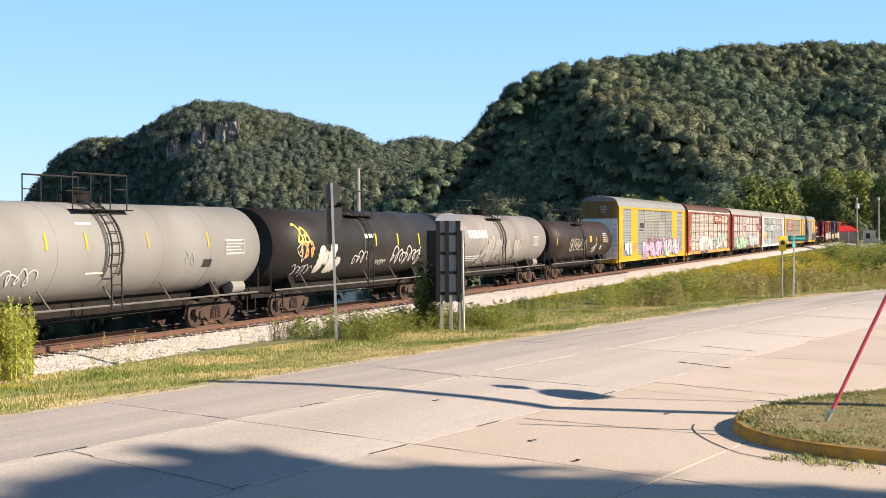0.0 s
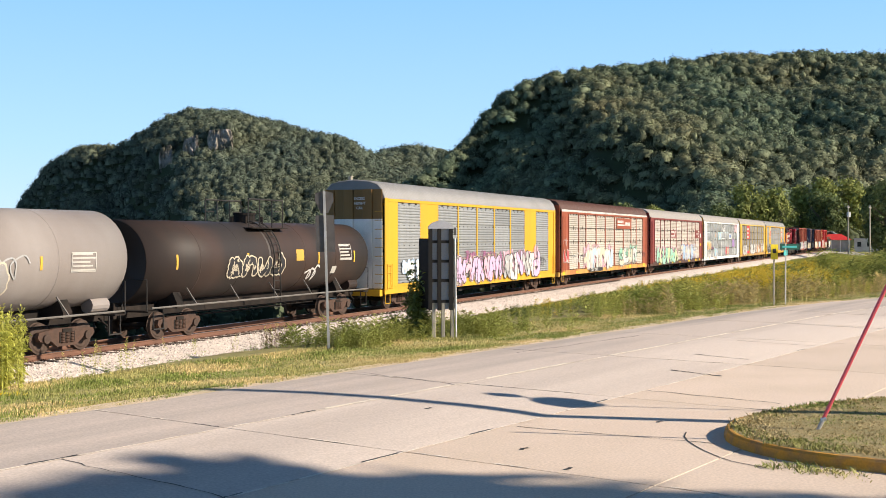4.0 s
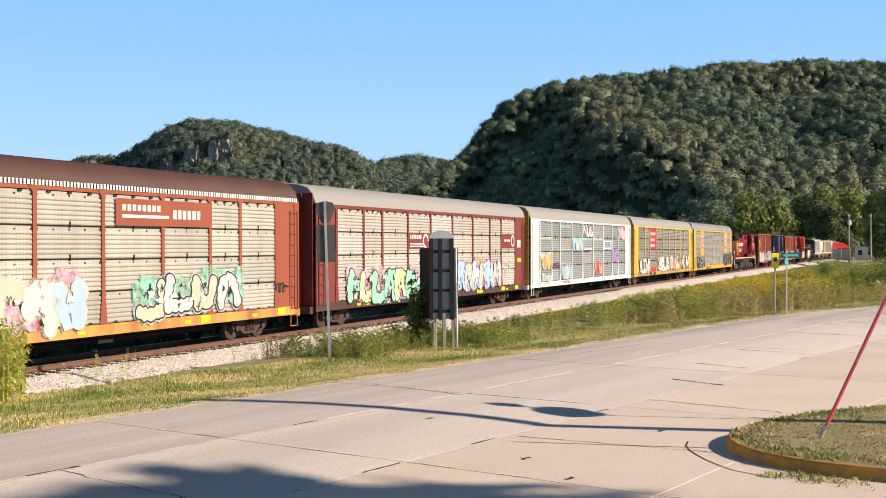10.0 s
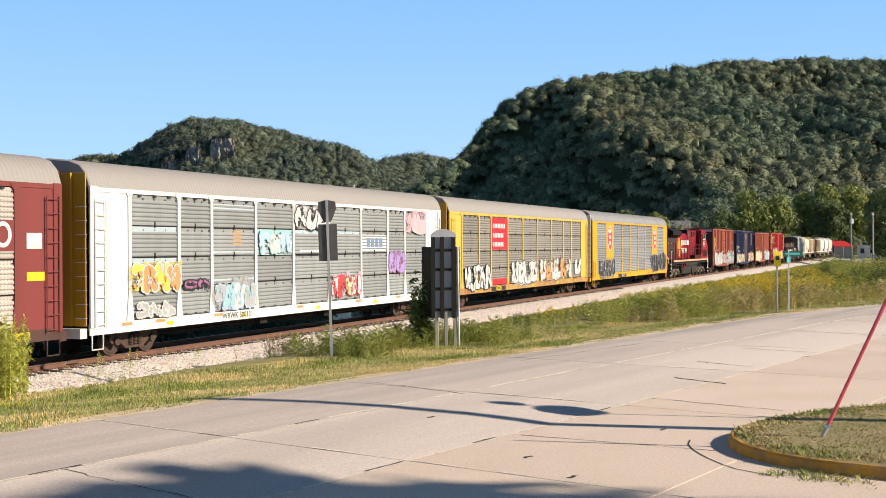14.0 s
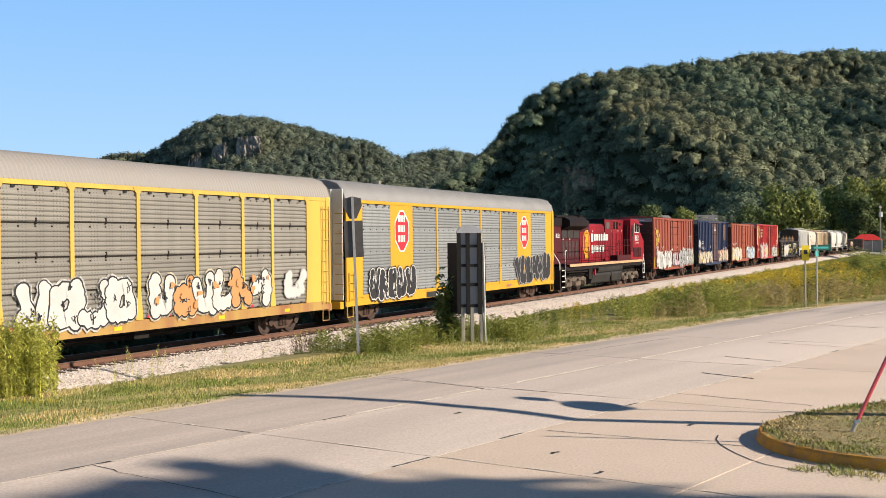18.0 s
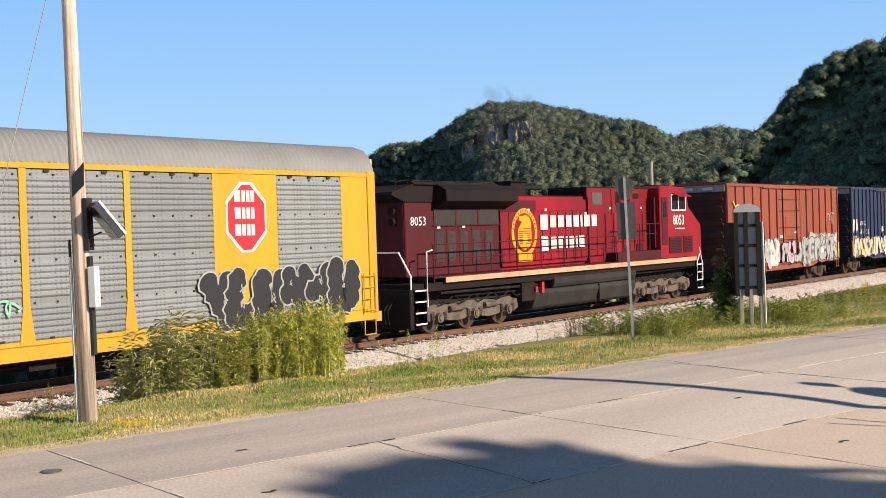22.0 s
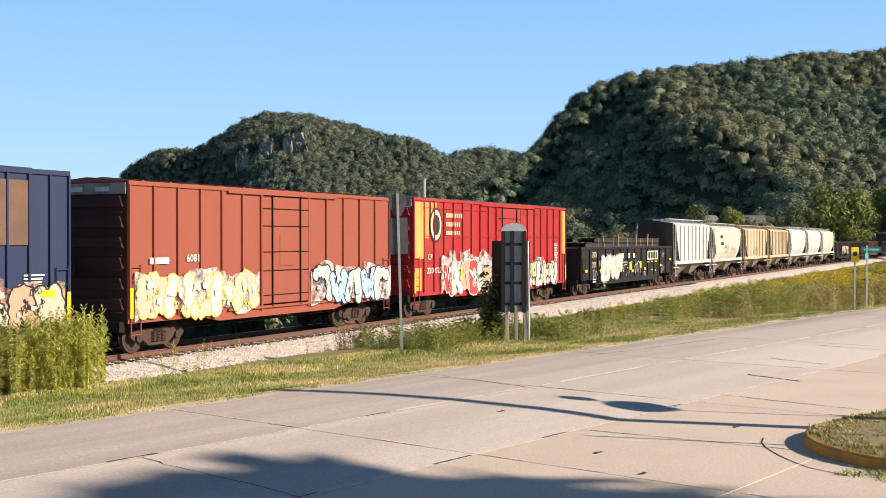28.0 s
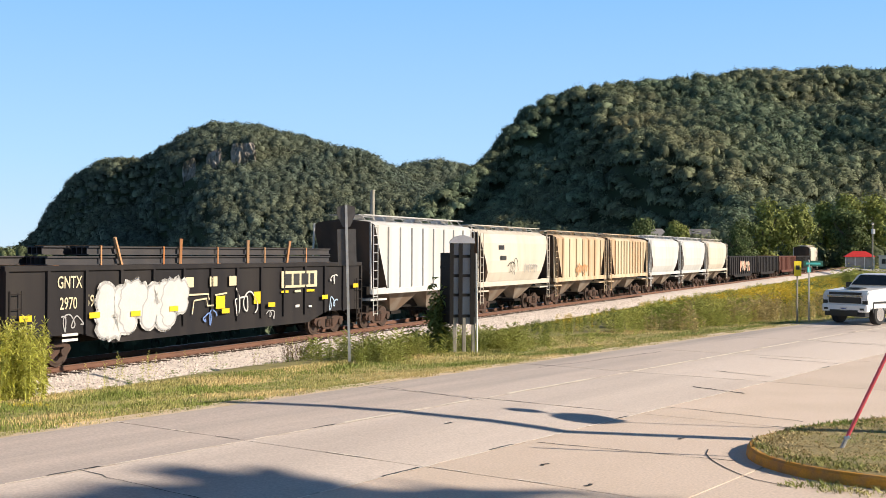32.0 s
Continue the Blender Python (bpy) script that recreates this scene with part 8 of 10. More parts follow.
# ---- covered hoppers ----
def hopper(a, b, m, label, style="round", height=4.75, ribs=8):
    t, h = new_car("hopper_car", a, b, label, "covered hopper", "cars of the freight train")
    w = 1.56
    L = h - 0.25
    zb, zt = 1.75, height - 0.35
    if style == "round":
        sec = [(-1.30, zb), (-1.52, zb + 0.55), (-1.58, zb + 1.2), (-1.55, zt - 0.5), (-1.42, zt), (-0.9, height - 0.12), (0, height - 0.04), (0.9, height - 0.12), (1.42, zt), (1.55, zt - 0.5), (1.58, zb + 1.2), (1.52, zb + 0.55), (1.30, zb)]
    else:
        sec = [(-1.56, zb), (-1.56, zt), (-1.3, height - 0.2), (0, height - 0.05), (1.3, height - 0.2), (1.56, zt), (1.56, zb)]
    bm = bmesh.new()

    def cap(z):
        f = smooth(zb, zt - 0.2, z)
        return L - 1.25 * (1 - f) if z < zt - 0.2 else L

    r0 = [bm.verts.new((-cap(z), y, z)) for y, z in sec]
    r1 = [bm.verts.new((cap(z), y, z)) for y, z in sec]
    n = len(sec)
    for k in range(n):
        bm.faces.new((r0[k], r0[(k + 1) % n], r1[(k + 1) % n], r1[k]))
    # Dark brown end sheets paint in the shade there, with rust-toned blotches.
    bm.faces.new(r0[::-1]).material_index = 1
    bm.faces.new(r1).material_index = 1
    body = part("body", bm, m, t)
    body.data.materials.append(paint("shaded_slope_sheet", (0.085, 0.062, 0.05), 0.8, alt=(0.16, 0.10, 0.07), amount=0.5))
    if style != "round":
        for k in range(ribs + 1):
            x = -L + 1.3 + (2 * L - 2.6) * k / ribs
            for sy in (-1, 1):
                part("side_post", boxes((x - 0.035, x + 0.035, sy * 1.6 - 0.04, sy * 1.6 + 0.04, zb + 0.05, zt - 0.05)), m, t)
    part("side_sill", bevelled(boxes((-h, h, -1.6, -1.5, zb - 0.22, zb + 0.02), (-h, h, 1.5, 1.6, zb - 0.22, zb + 0.02)), 0.01), m, t)
    for cx in (-L * 0.36, L * 0.36):
        bm = bmesh.new()
        top = [(cx - L * 0.34, -1.45), (cx + L * 0.34, -1.45), (cx + L * 0.34, 1.45), (cx - L * 0.34, 1.45)]
        low = [(cx - 0.35, -0.7), (cx + 0.35, -0.7), (cx + 0.35, 0.7), (cx - 0.35, 0.7)]
        a0 = [bm.verts.new((x, y, zb)) for x, y in top]
        b0 = [bm.verts.new((x, y, 0.62)) for x, y in low]
        for k in range(4):
            bm.faces.new((a0[k], a0[(k + 1) % 4], b0[(k + 1) % 4], b0[k]))
        bm.faces.new(b0)
        part("discharge_bay", bm, paint("bay_brown", (0.20, 0.14, 0.10), 0.7, alt=(0.35, 0.31, 0.26), amount=0.5), t)
        part("gate", boxes((cx - 0.5, cx + 0.5, -0.85, 0.85, 0.5, 0.64)), UNDER, t)
    # roof walk
    part("roof_walk", boxes((-L, L, -0.75, -0.35, height + 0.10, height + 0.13), (-L, L, 0.35, 0.75, height + 0.10, height + 0.13)), GALV, t)
    bm = bmesh.new()
    for k in range(12):
        x = -L + 0.2 + (2 * L - 0.4) * k / 11
        tube(bm, [(x, -1.05, height - 0.2), (x, -0.75, height + 0.12)], 0.02, 4)
    tube(bm, [(-L, -1.0, height + 0.12), (L, -1.0, height + 0.12)], 0.022, 5)
    part("roof_railing", bm, m, t)
    part("roof_hatch", boxes(*[(-L + 0.8 + k * (2 * L - 1.6) / 3 - 0.45, -L + 0.8 + k * (2 * L - 1.6) / 3 + 0.45, -0.3, 0.3, height - 0.06, height + 0.12) for k in range(4)]), m, t)
    for sx in (-1, 1):
        x = sx * h
        bm = bmesh.new()
        for y in (-1.5, 1.5):
            tube(bm, [(x, y, zb - 0.2), (x - sx * 0.1, y * 0.95, zt + 0.1)], 0.045, 6)
            tube(bm, [(x, y, zb), (x - sx * 1.4, y, zb + 0.02)], 0.05, 6)
        part("end_post", bm, m, t)
        ladder(t, sx * (h - 0.28), 0.6, zt, -1.6, 0.42, None, m)
        part("shear_plate", boxes((min(x, x - sx * 1.6), max(x, x - sx * 1.6), -1.5, 1.5, zb - 0.5, zb - 0.42)), m, t)
        part("end_sill", boxes((min(x, x + sx * 0.2), max(x, x + sx * 0.2), -1.4, 1.4, 0.75, 1.05)), UNDER, t)
        part("brake_gear", boxes((x - sx * 1.0 - 0.25, x - sx * 1.0 + 0.25, -0.9, -0.3, zb - 0.4, zb + 0.1), (x - sx * 0.7 - 0.1, x - sx * 0.7 + 0.1, 0.2, 0.7, zb - 0.4, zb + 0.3)), UNDER, t)
        truck(t, sx * (h - 1.55))
        coupler(t, sx * (h + 0.15), sx)
    part("centre_sill", boxes((-h, h, -0.3, 0.3, 0.72, 1.1)), UNDER, t)
    return t, L


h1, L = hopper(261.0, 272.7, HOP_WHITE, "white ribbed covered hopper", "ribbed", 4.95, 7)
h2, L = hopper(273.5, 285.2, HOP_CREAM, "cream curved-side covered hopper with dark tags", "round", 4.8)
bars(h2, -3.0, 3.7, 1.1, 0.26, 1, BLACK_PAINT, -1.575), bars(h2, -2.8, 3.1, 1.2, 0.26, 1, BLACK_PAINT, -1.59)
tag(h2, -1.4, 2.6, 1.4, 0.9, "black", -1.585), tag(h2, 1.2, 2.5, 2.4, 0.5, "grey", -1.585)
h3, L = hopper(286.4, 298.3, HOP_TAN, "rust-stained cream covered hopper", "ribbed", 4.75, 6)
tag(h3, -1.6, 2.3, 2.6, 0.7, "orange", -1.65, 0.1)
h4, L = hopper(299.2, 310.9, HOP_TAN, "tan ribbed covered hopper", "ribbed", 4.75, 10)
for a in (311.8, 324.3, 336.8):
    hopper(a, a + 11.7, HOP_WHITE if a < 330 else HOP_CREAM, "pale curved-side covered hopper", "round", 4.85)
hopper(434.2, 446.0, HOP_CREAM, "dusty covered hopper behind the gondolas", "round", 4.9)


# ---- locomotive ----
def three_axle_truck(car, x):
    b = part("locomotive_truck", boxes((-0.25, 0.25, -1.0, 1.0, 0.55, 0.95)), UNDER, car, "three-axle truck with grimy cast frame")
    b.location.x = x
    out = [(-2.75, 0.55), (-2.7, 0.86), (-2.2, 0.98), (-1.3, 0.92), (-0.5, 1.0), (0.5, 1.0), (1.3, 0.92), (2.2, 0.98), (2.7, 0.86), (2.75, 0.55), (2.45, 0.40), (2.25, 0.62), (1.75, 0.62), (1.5, 0.40), (0.9, 0.36), (0.45, 0.40), (0.25, 0.62), (-0.25, 0.62), (-0.45, 0.40), (-0.9, 0.36), (-1.5, 0.40), (-1.75, 0.62), (-2.25, 0.62), (-2.45, 0.40)]
    grime = mat("truck_grime", (0.15, 0.12, 0.095), 0.9, scale=3, bump=0.4, alt=(0.07, 0.055, 0.045), alt_amount=0.5, spec=0.15)
    for sy in (-1, 1):
        bm = bmesh.new()
        prism(bm, out, "y", sy * 1.12 - 0.07, sy * 1.12 + 0.07)
        part("side_frame", bevelled(bm, 0.02), grime, b)
    for wx in (-2.0, 0.0, 2.0):
        for sy in (-1, 1):
            o = part("wheel", wheel_mesh(), None, b)
            o.matrix_local = Matrix.Translation((wx, sy * 0.79, 0.53)) @ Matrix.Scale(1.15, 4) @ pose(0, 0, 0, 0, 0, 180 if sy > 0 else 0)
        bm = bmesh.new()
        tube(bm, [(wx, -1.32, 0.53), (wx, -1.12, 0.53)], 0.17, 14)
        tube(bm, [(wx, -1.36, 0.53), (wx, -1.32, 0.53)], 0.11, 12)
        part("journal_box", bm, grime, b)
        for dx in (-0.34, 0.34):
            bm = bmesh.new()
            helix = [(wx + dx + 0.075 * math.cos(q * 0.9), -1.22 + 0.075 * math.sin(q * 0.9), 0.44 + 0.010 * q) for q in range(32)]
            tube(bm, helix, 0.018, 5)
            part("spring", bm, grime, b)
    for wx in (-1.0, 1.0):
        bm = bmesh.new()
        tube(bm, [(wx - 0.45, -1.25, 0.78), (wx + 0.35, -1.25, 0.80)], 0.10, 10)
        tube(bm, [(wx + 0.35, -1.25, 0.80), (wx + 0.75, -1.22, 0.72)], 0.035, 6)
        part("brake_cylinder", bm, grime, b)
    for k in range(5):
        bm = bmesh.new()
        xx = -2.2 + k * 1.1
        tube(bm, [(xx, -1.3, 1.15), (xx + 0.25, -1.33, 0.98), (xx + 0.6, -1.3, 1.05), (xx + 0.9, -1.28, 1.2)], 0.028, 5)
        part("sand_hose", bm, UNDER, b)


def locomotive():
    a, b = 140.2, 162.2
    t, h = new_car("locomotive", a, b, "red diesel freight locomotive with white block lettering and grimy rear hood", "locomotive")
    dk = 1.92
    hw = 0.92
    # frame and walkway
    part("frame", boxes((-10.6, 10.4, -1.45, 1.45, 1.45, 1.72)), LOCO_BLACK, t)
    part("walkway", boxes((-9.6, 8.9, -1.55, 1.55, 1.86, dk)), LOCO_DULL, t)
    for sy in (-1, 1):
        part("sill_stripe", boxes((-9.0, 9.9, sy * 1.555 - 0.015, sy * 1.555 + 0.015, 1.70, 1.88)), LOCO_TAN, t, "tan side sill stripe")
    # rear hood
    part("rear_hood", bevelled(boxes((-10.25, -4.95, -hw, hw, dk, 4.42)), 0.03), LOCO_DULL, t)
    part("rear_end_panel", boxes((-10.27, -10.25, -0.85, 0.85, dk + 0.2, 4.3)), LOCO_DULL, t)
    bm = bmesh.new()
    prism(bm, [(-hw, 4.15), (-1.5, 4.42), (-1.5, 4.78), (-1.15, 4.98), (1.15, 4.98), (1.5, 4.78), (1.5, 4.42), (hw, 4.15)], "x", -8.75, -4.5)
    part("radiator_wing", bm, LOCO_BLACK, t, "overhanging dark radiator section")
    bm = bmesh.new()
    prism(bm, [(-10.95, 4.62), (-10.9, 4.72), (-9.7, 5.02), (-8.7, 5.04), (-8.7, 4.40), (-10.3, 4.40)], "y", -0.97, 0.97)
    part("rear_roof", bm, LOCO_BLACK, t, "sooty sloped rear roof")
    part("roof_grab", tubes([[(-10.6, -0.8, 4.8), (-10.5, -0.8, 5.06), (-9.95, -0.8, 5.12), (-9.9, -0.8, 4.95)]], 0.02, 5), UNDER, t)
    bm = bmesh.new()
    tube(bm, [(-10.28, -0.45, 4.1), (-10.42, -0.45, 4.1)], 0.13, 12)
    tube(bm, [(-10.28, -0.45, 3.75), (-10.42, -0.45, 3.75)], 0.13, 12)
    part("rear_lamp", bm, UNDER, t)
    bm = bmesh.new()
    prism(bm, [(-1.05, 4.97), (-0.8, 5.10), (0.8, 5.10), (1.05, 4.97)], "x", -9.8, -5.0)
    part("radiator_screen", bm, UNDER, t)
    bm = bmesh.new()
    for k in range(4):
        box(bm, -9.7 + 1.2 * k, -8.65 + 1.2 * k, -0.85, 0.85, 5.10, 5.115)
    part("screen_panel", bm, GRAB, t)
    part("intake_grille", boxes((-8.75, -5.0, -hw - 0.03, -hw + 0.01, 3.62, 4.12)), mat("dark_grille", (0.025, 0.02, 0.018), 0.7, bump=0.6, bump_scale=60), t, "sloped dark intake screens")
    part("grille_bar", boxes((-7.6, -7.5, -hw - 0.045, -hw, 3.6, 4.15), (-6.3, -6.2, -hw - 0.045, -hw, 3.6, 4.15), (-8.85, -4.9, -hw - 0.045, -hw, 3.58, 3.62), (-8.85, -4.9, -hw - 0.045, -hw, 4.12, 4.16)), LOCO_DULL, t)
    for x in (-8.65, -8.0, -7.3, -6.55, -5.8):
        part("louvre_door", boxes((x, x + 0.42, -hw - 0.018, -hw, 2.35, 3.4)), mat("louvre", (0.045, 0.028, 0.026), 0.7, bump=1.0, bump_scale=120), t)
        part("door_panel", bevelled(boxes((x - 0.08, x + 0.5, -hw - 0.012, -hw, 2.2, 3.52)), 0.004), LOCO_DULL, t)
    for x in (-8.6, -7.2):
        patch(t, "white_label", x, x + 0.18, 3.5, 3.6, WHITE_PLAIN, -hw - 0.022)
    # engine hood
    part("engine_hood", bevelled(boxes((-4.95, 1.3, -hw, hw, dk, 4.62)), 0.12, 3), LOCO_RED, t)
    part("sooty_roof", bevelled(boxes((-4.9, 1.25, -0.78, 0.78, 4.60, 4.66)), 0.02), LOCO_BLACK, t)
    part("soot_panel", boxes((-4.9, -2.5, -hw - 0.006, -hw, 4.08, 4.46)), LOCO_DULL, t, "soot-darkened upper hood panel")
    part("chimney", bevelled(boxes((-3.5, -2.5, -0.5, 0.45, 4.6, 5.16)), 0.03), LOCO_BLACK, t)
    part("chimney_lip", bevelled(boxes((-3.56, -2.44, -0.56, 0.51, 5.16, 5.22)), 0.03), LOCO_BLACK, t)
    bm = bmesh.new()
    for dx in (-0.3, 0.0, 0.3):
        tube(bm, [(-1.7 + dx, -0.1, 4.98), (-1.25 + dx, -0.1, 5.0)], [0.05, 0.11], 10)
    tube(bm, [(-1.5, 0, 4.6), (-1.5, 0, 4.98)], 0.05, 8)
    part("air_horn", bm, UNDER, t)
    for k in range(11):
        x = -4.87 + 0.56 * k
        part("hood_door", bevelled(boxes((x, x + 0.52, -hw - 0.014, -hw, 2.15, 4.05)), 0.006), LOCO_RED, t)
        part("door_latch", boxes((x + 0.42, x + 0.46, -hw - 0.03, -hw - 0.012, 3.0, 3.1)), GRAB, t)
    # dark gaps between the hood doors, hinges and grab handles
    for k in range(12):
        x = -4.89 + 0.56 * k
        part("door_gap", boxes((x - 0.007, x + 0.007, -hw - 0.020, -hw - 0.002, 2.15, 4.05)), LOCO_BLACK, t)
    for x in (1.25, 1.95, 2.65, 3.35, 4.05, 4.45, 5.15, 5.9):
        part("door_gap", boxes((x - 0.008, x + 0.008, -0.962, -0.945, 2.2, 3.95)), LOCO_BLACK, t)
    part("door_header", boxes((-4.9, 1.15, -hw - 0.022, -hw - 0.004, 4.05, 4.065)), LOCO_BLACK, t)
    part("hood_seam", boxes((1.27, 1.285, -0.965, -0.93, 1.95, 4.6)), LOCO_BLACK, t)
    part("hood_seam", boxes((3.2, 3.22, -0.965, -0.93, 1.95, 4.95)), LOCO_BLACK, t)
    # Added dark filler for the black gap under the frame; hides bright water.
    part("underframe_block", boxes((-9.4, 9.6, -0.95, 0.95, 0.95, 1.46)), UNDER, t)
    # high equipment section and dynamic brake
    part("equipment_hood", bevelled(boxes((1.28, 6.8, -0.94, 0.94, dk, 5.0)), 0.02), LOCO_RED, t)
    part("hood_end", boxes((1.262, 1.278, -0.92, 0.92, 4.64, 4.97)), LOCO_BLACK, t)
    part("hood_top", boxes((1.25, 6.7, -0.955, 0.955, 4.985, 5.03)), LOCO_BLACK, t)
    part("vent_grille", boxes((1.65, 2.45, -0.958, -0.93, 4.3, 4.8)), mat("vent_grey", (0.10, 0.085, 0.075), 0.7, bump=0.8, bump_scale=70), t)
    for x in (3.55, 4.35):
        bm = boxes(*[(x + 0.1 * k, x + 0.1 * k + 0.055, -0.958, -0.93, 4.28, 4.85) for k in range(5)])
        part("louvre", bm, UNDER, t)
    part("small_vent", boxes((5.1, 5.6, -0.958, -0.93, 4.55, 4.78)), UNDER, t)
    for x in (1.35, 2.0, 2.7, 3.4, 4.5):
        part("hood_door", bevelled(boxes((x, x + 0.6, -0.956, -0.94, 2.2, 3.9)), 0.006), LOCO_RED, t)
    for x in (4.2, 5.3):
        part("louvre_panel", boxes((x, x + 0.55, -0.97, -0.94, 2.3, 2.6)), LOCO_DULL, t)
    # cab and nose
    bm = bmesh.new()
    prism(bm, [(6.5, dk - 0.1), (6.5, 5.0), (6.75, 5.12), (9.0, 5.06), (9.2, 4.85), (9.25, 4.15), (10.55, 3.35), (10.6, 1.75), (6.5, 1.75)], "y", -1.5, 1.5)
    part("cab", bevelled(bm, 0.05), LOCO_RED, t)
    # Recess and door take the darker maroon, standing in for shadow there.
    part("cab_recess", boxes((6.35, 7.35, -1.3, -1.0, 2.4, 4.6)), LOCO_DULL, t)
    part("cab_door", bevelled(boxes((6.62, 7.2, -1.53, -1.49, 2.5, 4.6)), 0.02), LOCO_DULL, t)
    part("cab_door_window", boxes((6.75, 7.08, -1.545, -1.53, 3.75, 4.4)), DARK_GLASS, t)
    part("cab_window", boxes((7.6, 8.25, -1.515, -1.49, 4.05, 4.7), (8.3, 8.95, -1.515, -1.49, 4.05, 4.7)), DARK_GLASS, t)
    part("window_frame", boxes((7.55, 9.0, -1.53, -1.5, 4.70, 4.75), (7.55, 9.0, -1.53, -1.5, 4.0, 4.05), (7.55, 7.6, -1.53, -1.5, 4.0, 4.75), (8.25, 8.3, -1.53, -1.5, 4.0, 4.75), (8.95, 9.0, -1.53, -1.5, 4.0, 4.75)), WHITE_PAINT, t)
    bm = bmesh.new()
    prism(bm, [(-1.5, 4.78), (-1.85, 4.62), (-1.85, 4.64), (-1.5, 4.81)], "x", 7.7, 9.0)
    part("sun_visor", bm, LOCO_RED, t)
    part("windscreen", boxes((9.235, 9.26, -1.2, -0.15, 4.25, 4.8), (9.235, 9.26, 0.15, 1.2, 4.25, 4.8)), DARK_GLASS, t)
    bm = boxes(*[(7.0 + 0.32 * k, 7.06 + 0.32 * k, -0.9, -0.3, 5.1, 5.18) for k in range(6)])
    part("roof_antenna", bm, UNDER, t)
    for x0, x1 in ((7.3, 8.5), (8.7, 9.6)):
        for k in range(9):
            part("grille_slat", boxes((x0 + 0.08, x1 - 0.08, -1.56, -1.54, 2.17 + 0.07 * k, 2.195 + 0.07 * k)), LOCO_BLACK, t)
    part("battery_box", bevelled(boxes((7.3, 8.5, -1.545, -1.5, 2.1, 2.85), (8.7, 9.6, -1.545, -1.5, 2.1, 2.85)), 0.02), LOCO_DULL, t)
    part("headlight", boxes((10.4, 10.6, -0.3, 0.3, 2.75, 2.95)), WHITE_PAINT, t)
    # fuel tank
    bm = bmesh.new()
    prism(bm, [(-1.35, 1.12), (-1.42, 0.95), (-1.25, 0.45), (-0.9, 0.32), (0.9, 0.32), (1.25, 0.45), (1.42, 0.95), (1.35, 1.12)], "x", -3.4, 4.3)
    part("fuel_tank", bevelled(bm, 0.03), TANK_FUEL, t)
    bm = bmesh.new()
    prism(bm, [(-1.4, 1.16), (-1.48, 1.3), (-1.48, 1.5), (-1.3, 1.62), (1.3, 1.62), (1.48, 1.5), (1.48, 1.3), (1.4, 1.16)], "x", -2.2, 4.2)
    part("air_reservoir", bm, TANK_FUEL, t)
    part("tank_seam", boxes((1.2, 1.24, -1.44, -1.3, 0.4, 1.1)), UNDER, t)
    part("fuel_filler", boxes((-3.1, -2.95, -1.5, -1.4, 1.0, 1.4), (-3.5, -3.4, -1.5, -1.42, 1.05, 1.25)), EMBLEM_RED, t)
    part("side_box", boxes((-4.3, -3.45, -1.4, 1.4, 0.75, 1.6)), UNDER, t)
    three_axle_truck(t, -7.0)
    three_axle_truck(t, 7.15)
    # steps and pilots
    for sx, x in ((-1, -10.3), (1, 10.3)):
        for sy in (-1, 1):
            for k in range(4):
                part("step", boxes((x - 0.28, x + 0.28, sy * 1.35 - 0.18, sy * 1.35 + 0.18, 0.40 + 0.36 * k, 0.44 + 0.36 * k)), LOCO_BLACK, t)
                part("step_edge", boxes((x - 0.28, x + 0.28, sy * 1.535 - 0.008, sy * 1.535 + 0.008, 0.40 + 0.36 * k, 0.45 + 0.36 * k)), WHITE_PAINT, t)
            part("step_side", boxes((x - sx * 0.30 - 0.015, x - sx * 0.30 + 0.015, sy * 1.35 - 0.18, sy * 1.35 + 0.18, 0.36, 1.9)), LOCO_BLACK, t)
        part("pilot", bevelled(boxes((min(x + sx * 0.25, x + sx * 0.45), max(x + sx * 0.25, x + sx * 0.45), -1.45, 1.45, 0.25, 1.55)), 0.02), LOCO_BLACK, t)
        coupler(t, x + sx * 0.3, sx)
        bm = bmesh.new()
        for y in (-0.6, -0.75, 0.6, 0.75):
            tube(bm, [(x + sx * 0.45, y, 1.2), (x + sx * 0.75, y, 0.9), (x + sx * 0.7, y, 0.45)], 0.03, 6)
        part("air_hose", bm, UNDER, t)
        bm = bmesh.new()
        tube(bm, [(x - sx * 0.33, -1.55, 0.95), (x - sx * 0.33, -1.55, 2.75), (x - sx * 0.62, -1.55, 2.8)] if sx < 0 else [(x + 0.3, -1.5, 0.75), (x + 0.35, -1.5, 1.5), (x + 0.02, -1.5, 2.3)], 0.032, 6)
        tube(bm, [(x + sx * 0.33, -1.4, 1.15), (x + sx * 0.33, -1.4, 2.0), (x + sx * 0.30, -0.9, 2.75), (x + sx * 0.3, 0.6, 2.75)] if sx < 0 else [(x - 0.3, -1.53, 0.75), (x - 0.3, -1.53, 1.6), (x + 0.0, -1.53, 2.0)], 0.032, 6)
        part("grab_rail", bm, WHITE_PAINT, t, "white step handrail")
    # walkway handrail
    rail_m = LOCO_DULL
    for sy in (-1, 1):
        y = sy * 1.5
        bm = bmesh.new()
        tube(bm, [(-9.6, y, 2.98), (-6, y, 2.98), (2.6, y, 2.98), (3.1, y, 3.45), (6.4, y, 3.45)], 0.024, 6)
        tube(bm, [(-9.6, y, 2.5), (2.4, y, 2.5), (3.0, y, 3.02), (6.2, y, 3.02)], 0.018, 5)
        part("handrail", bm, LOCO_DULL, t)
        for x in (-9.55, -7.9, -6.3, -4.7, -3.1, -1.5, 0.4, 2.55):
            part("handrail_post", tubes([[(x, y, 1.72), (x, y, 2.98)]], 0.026, 5), rail_m, t)
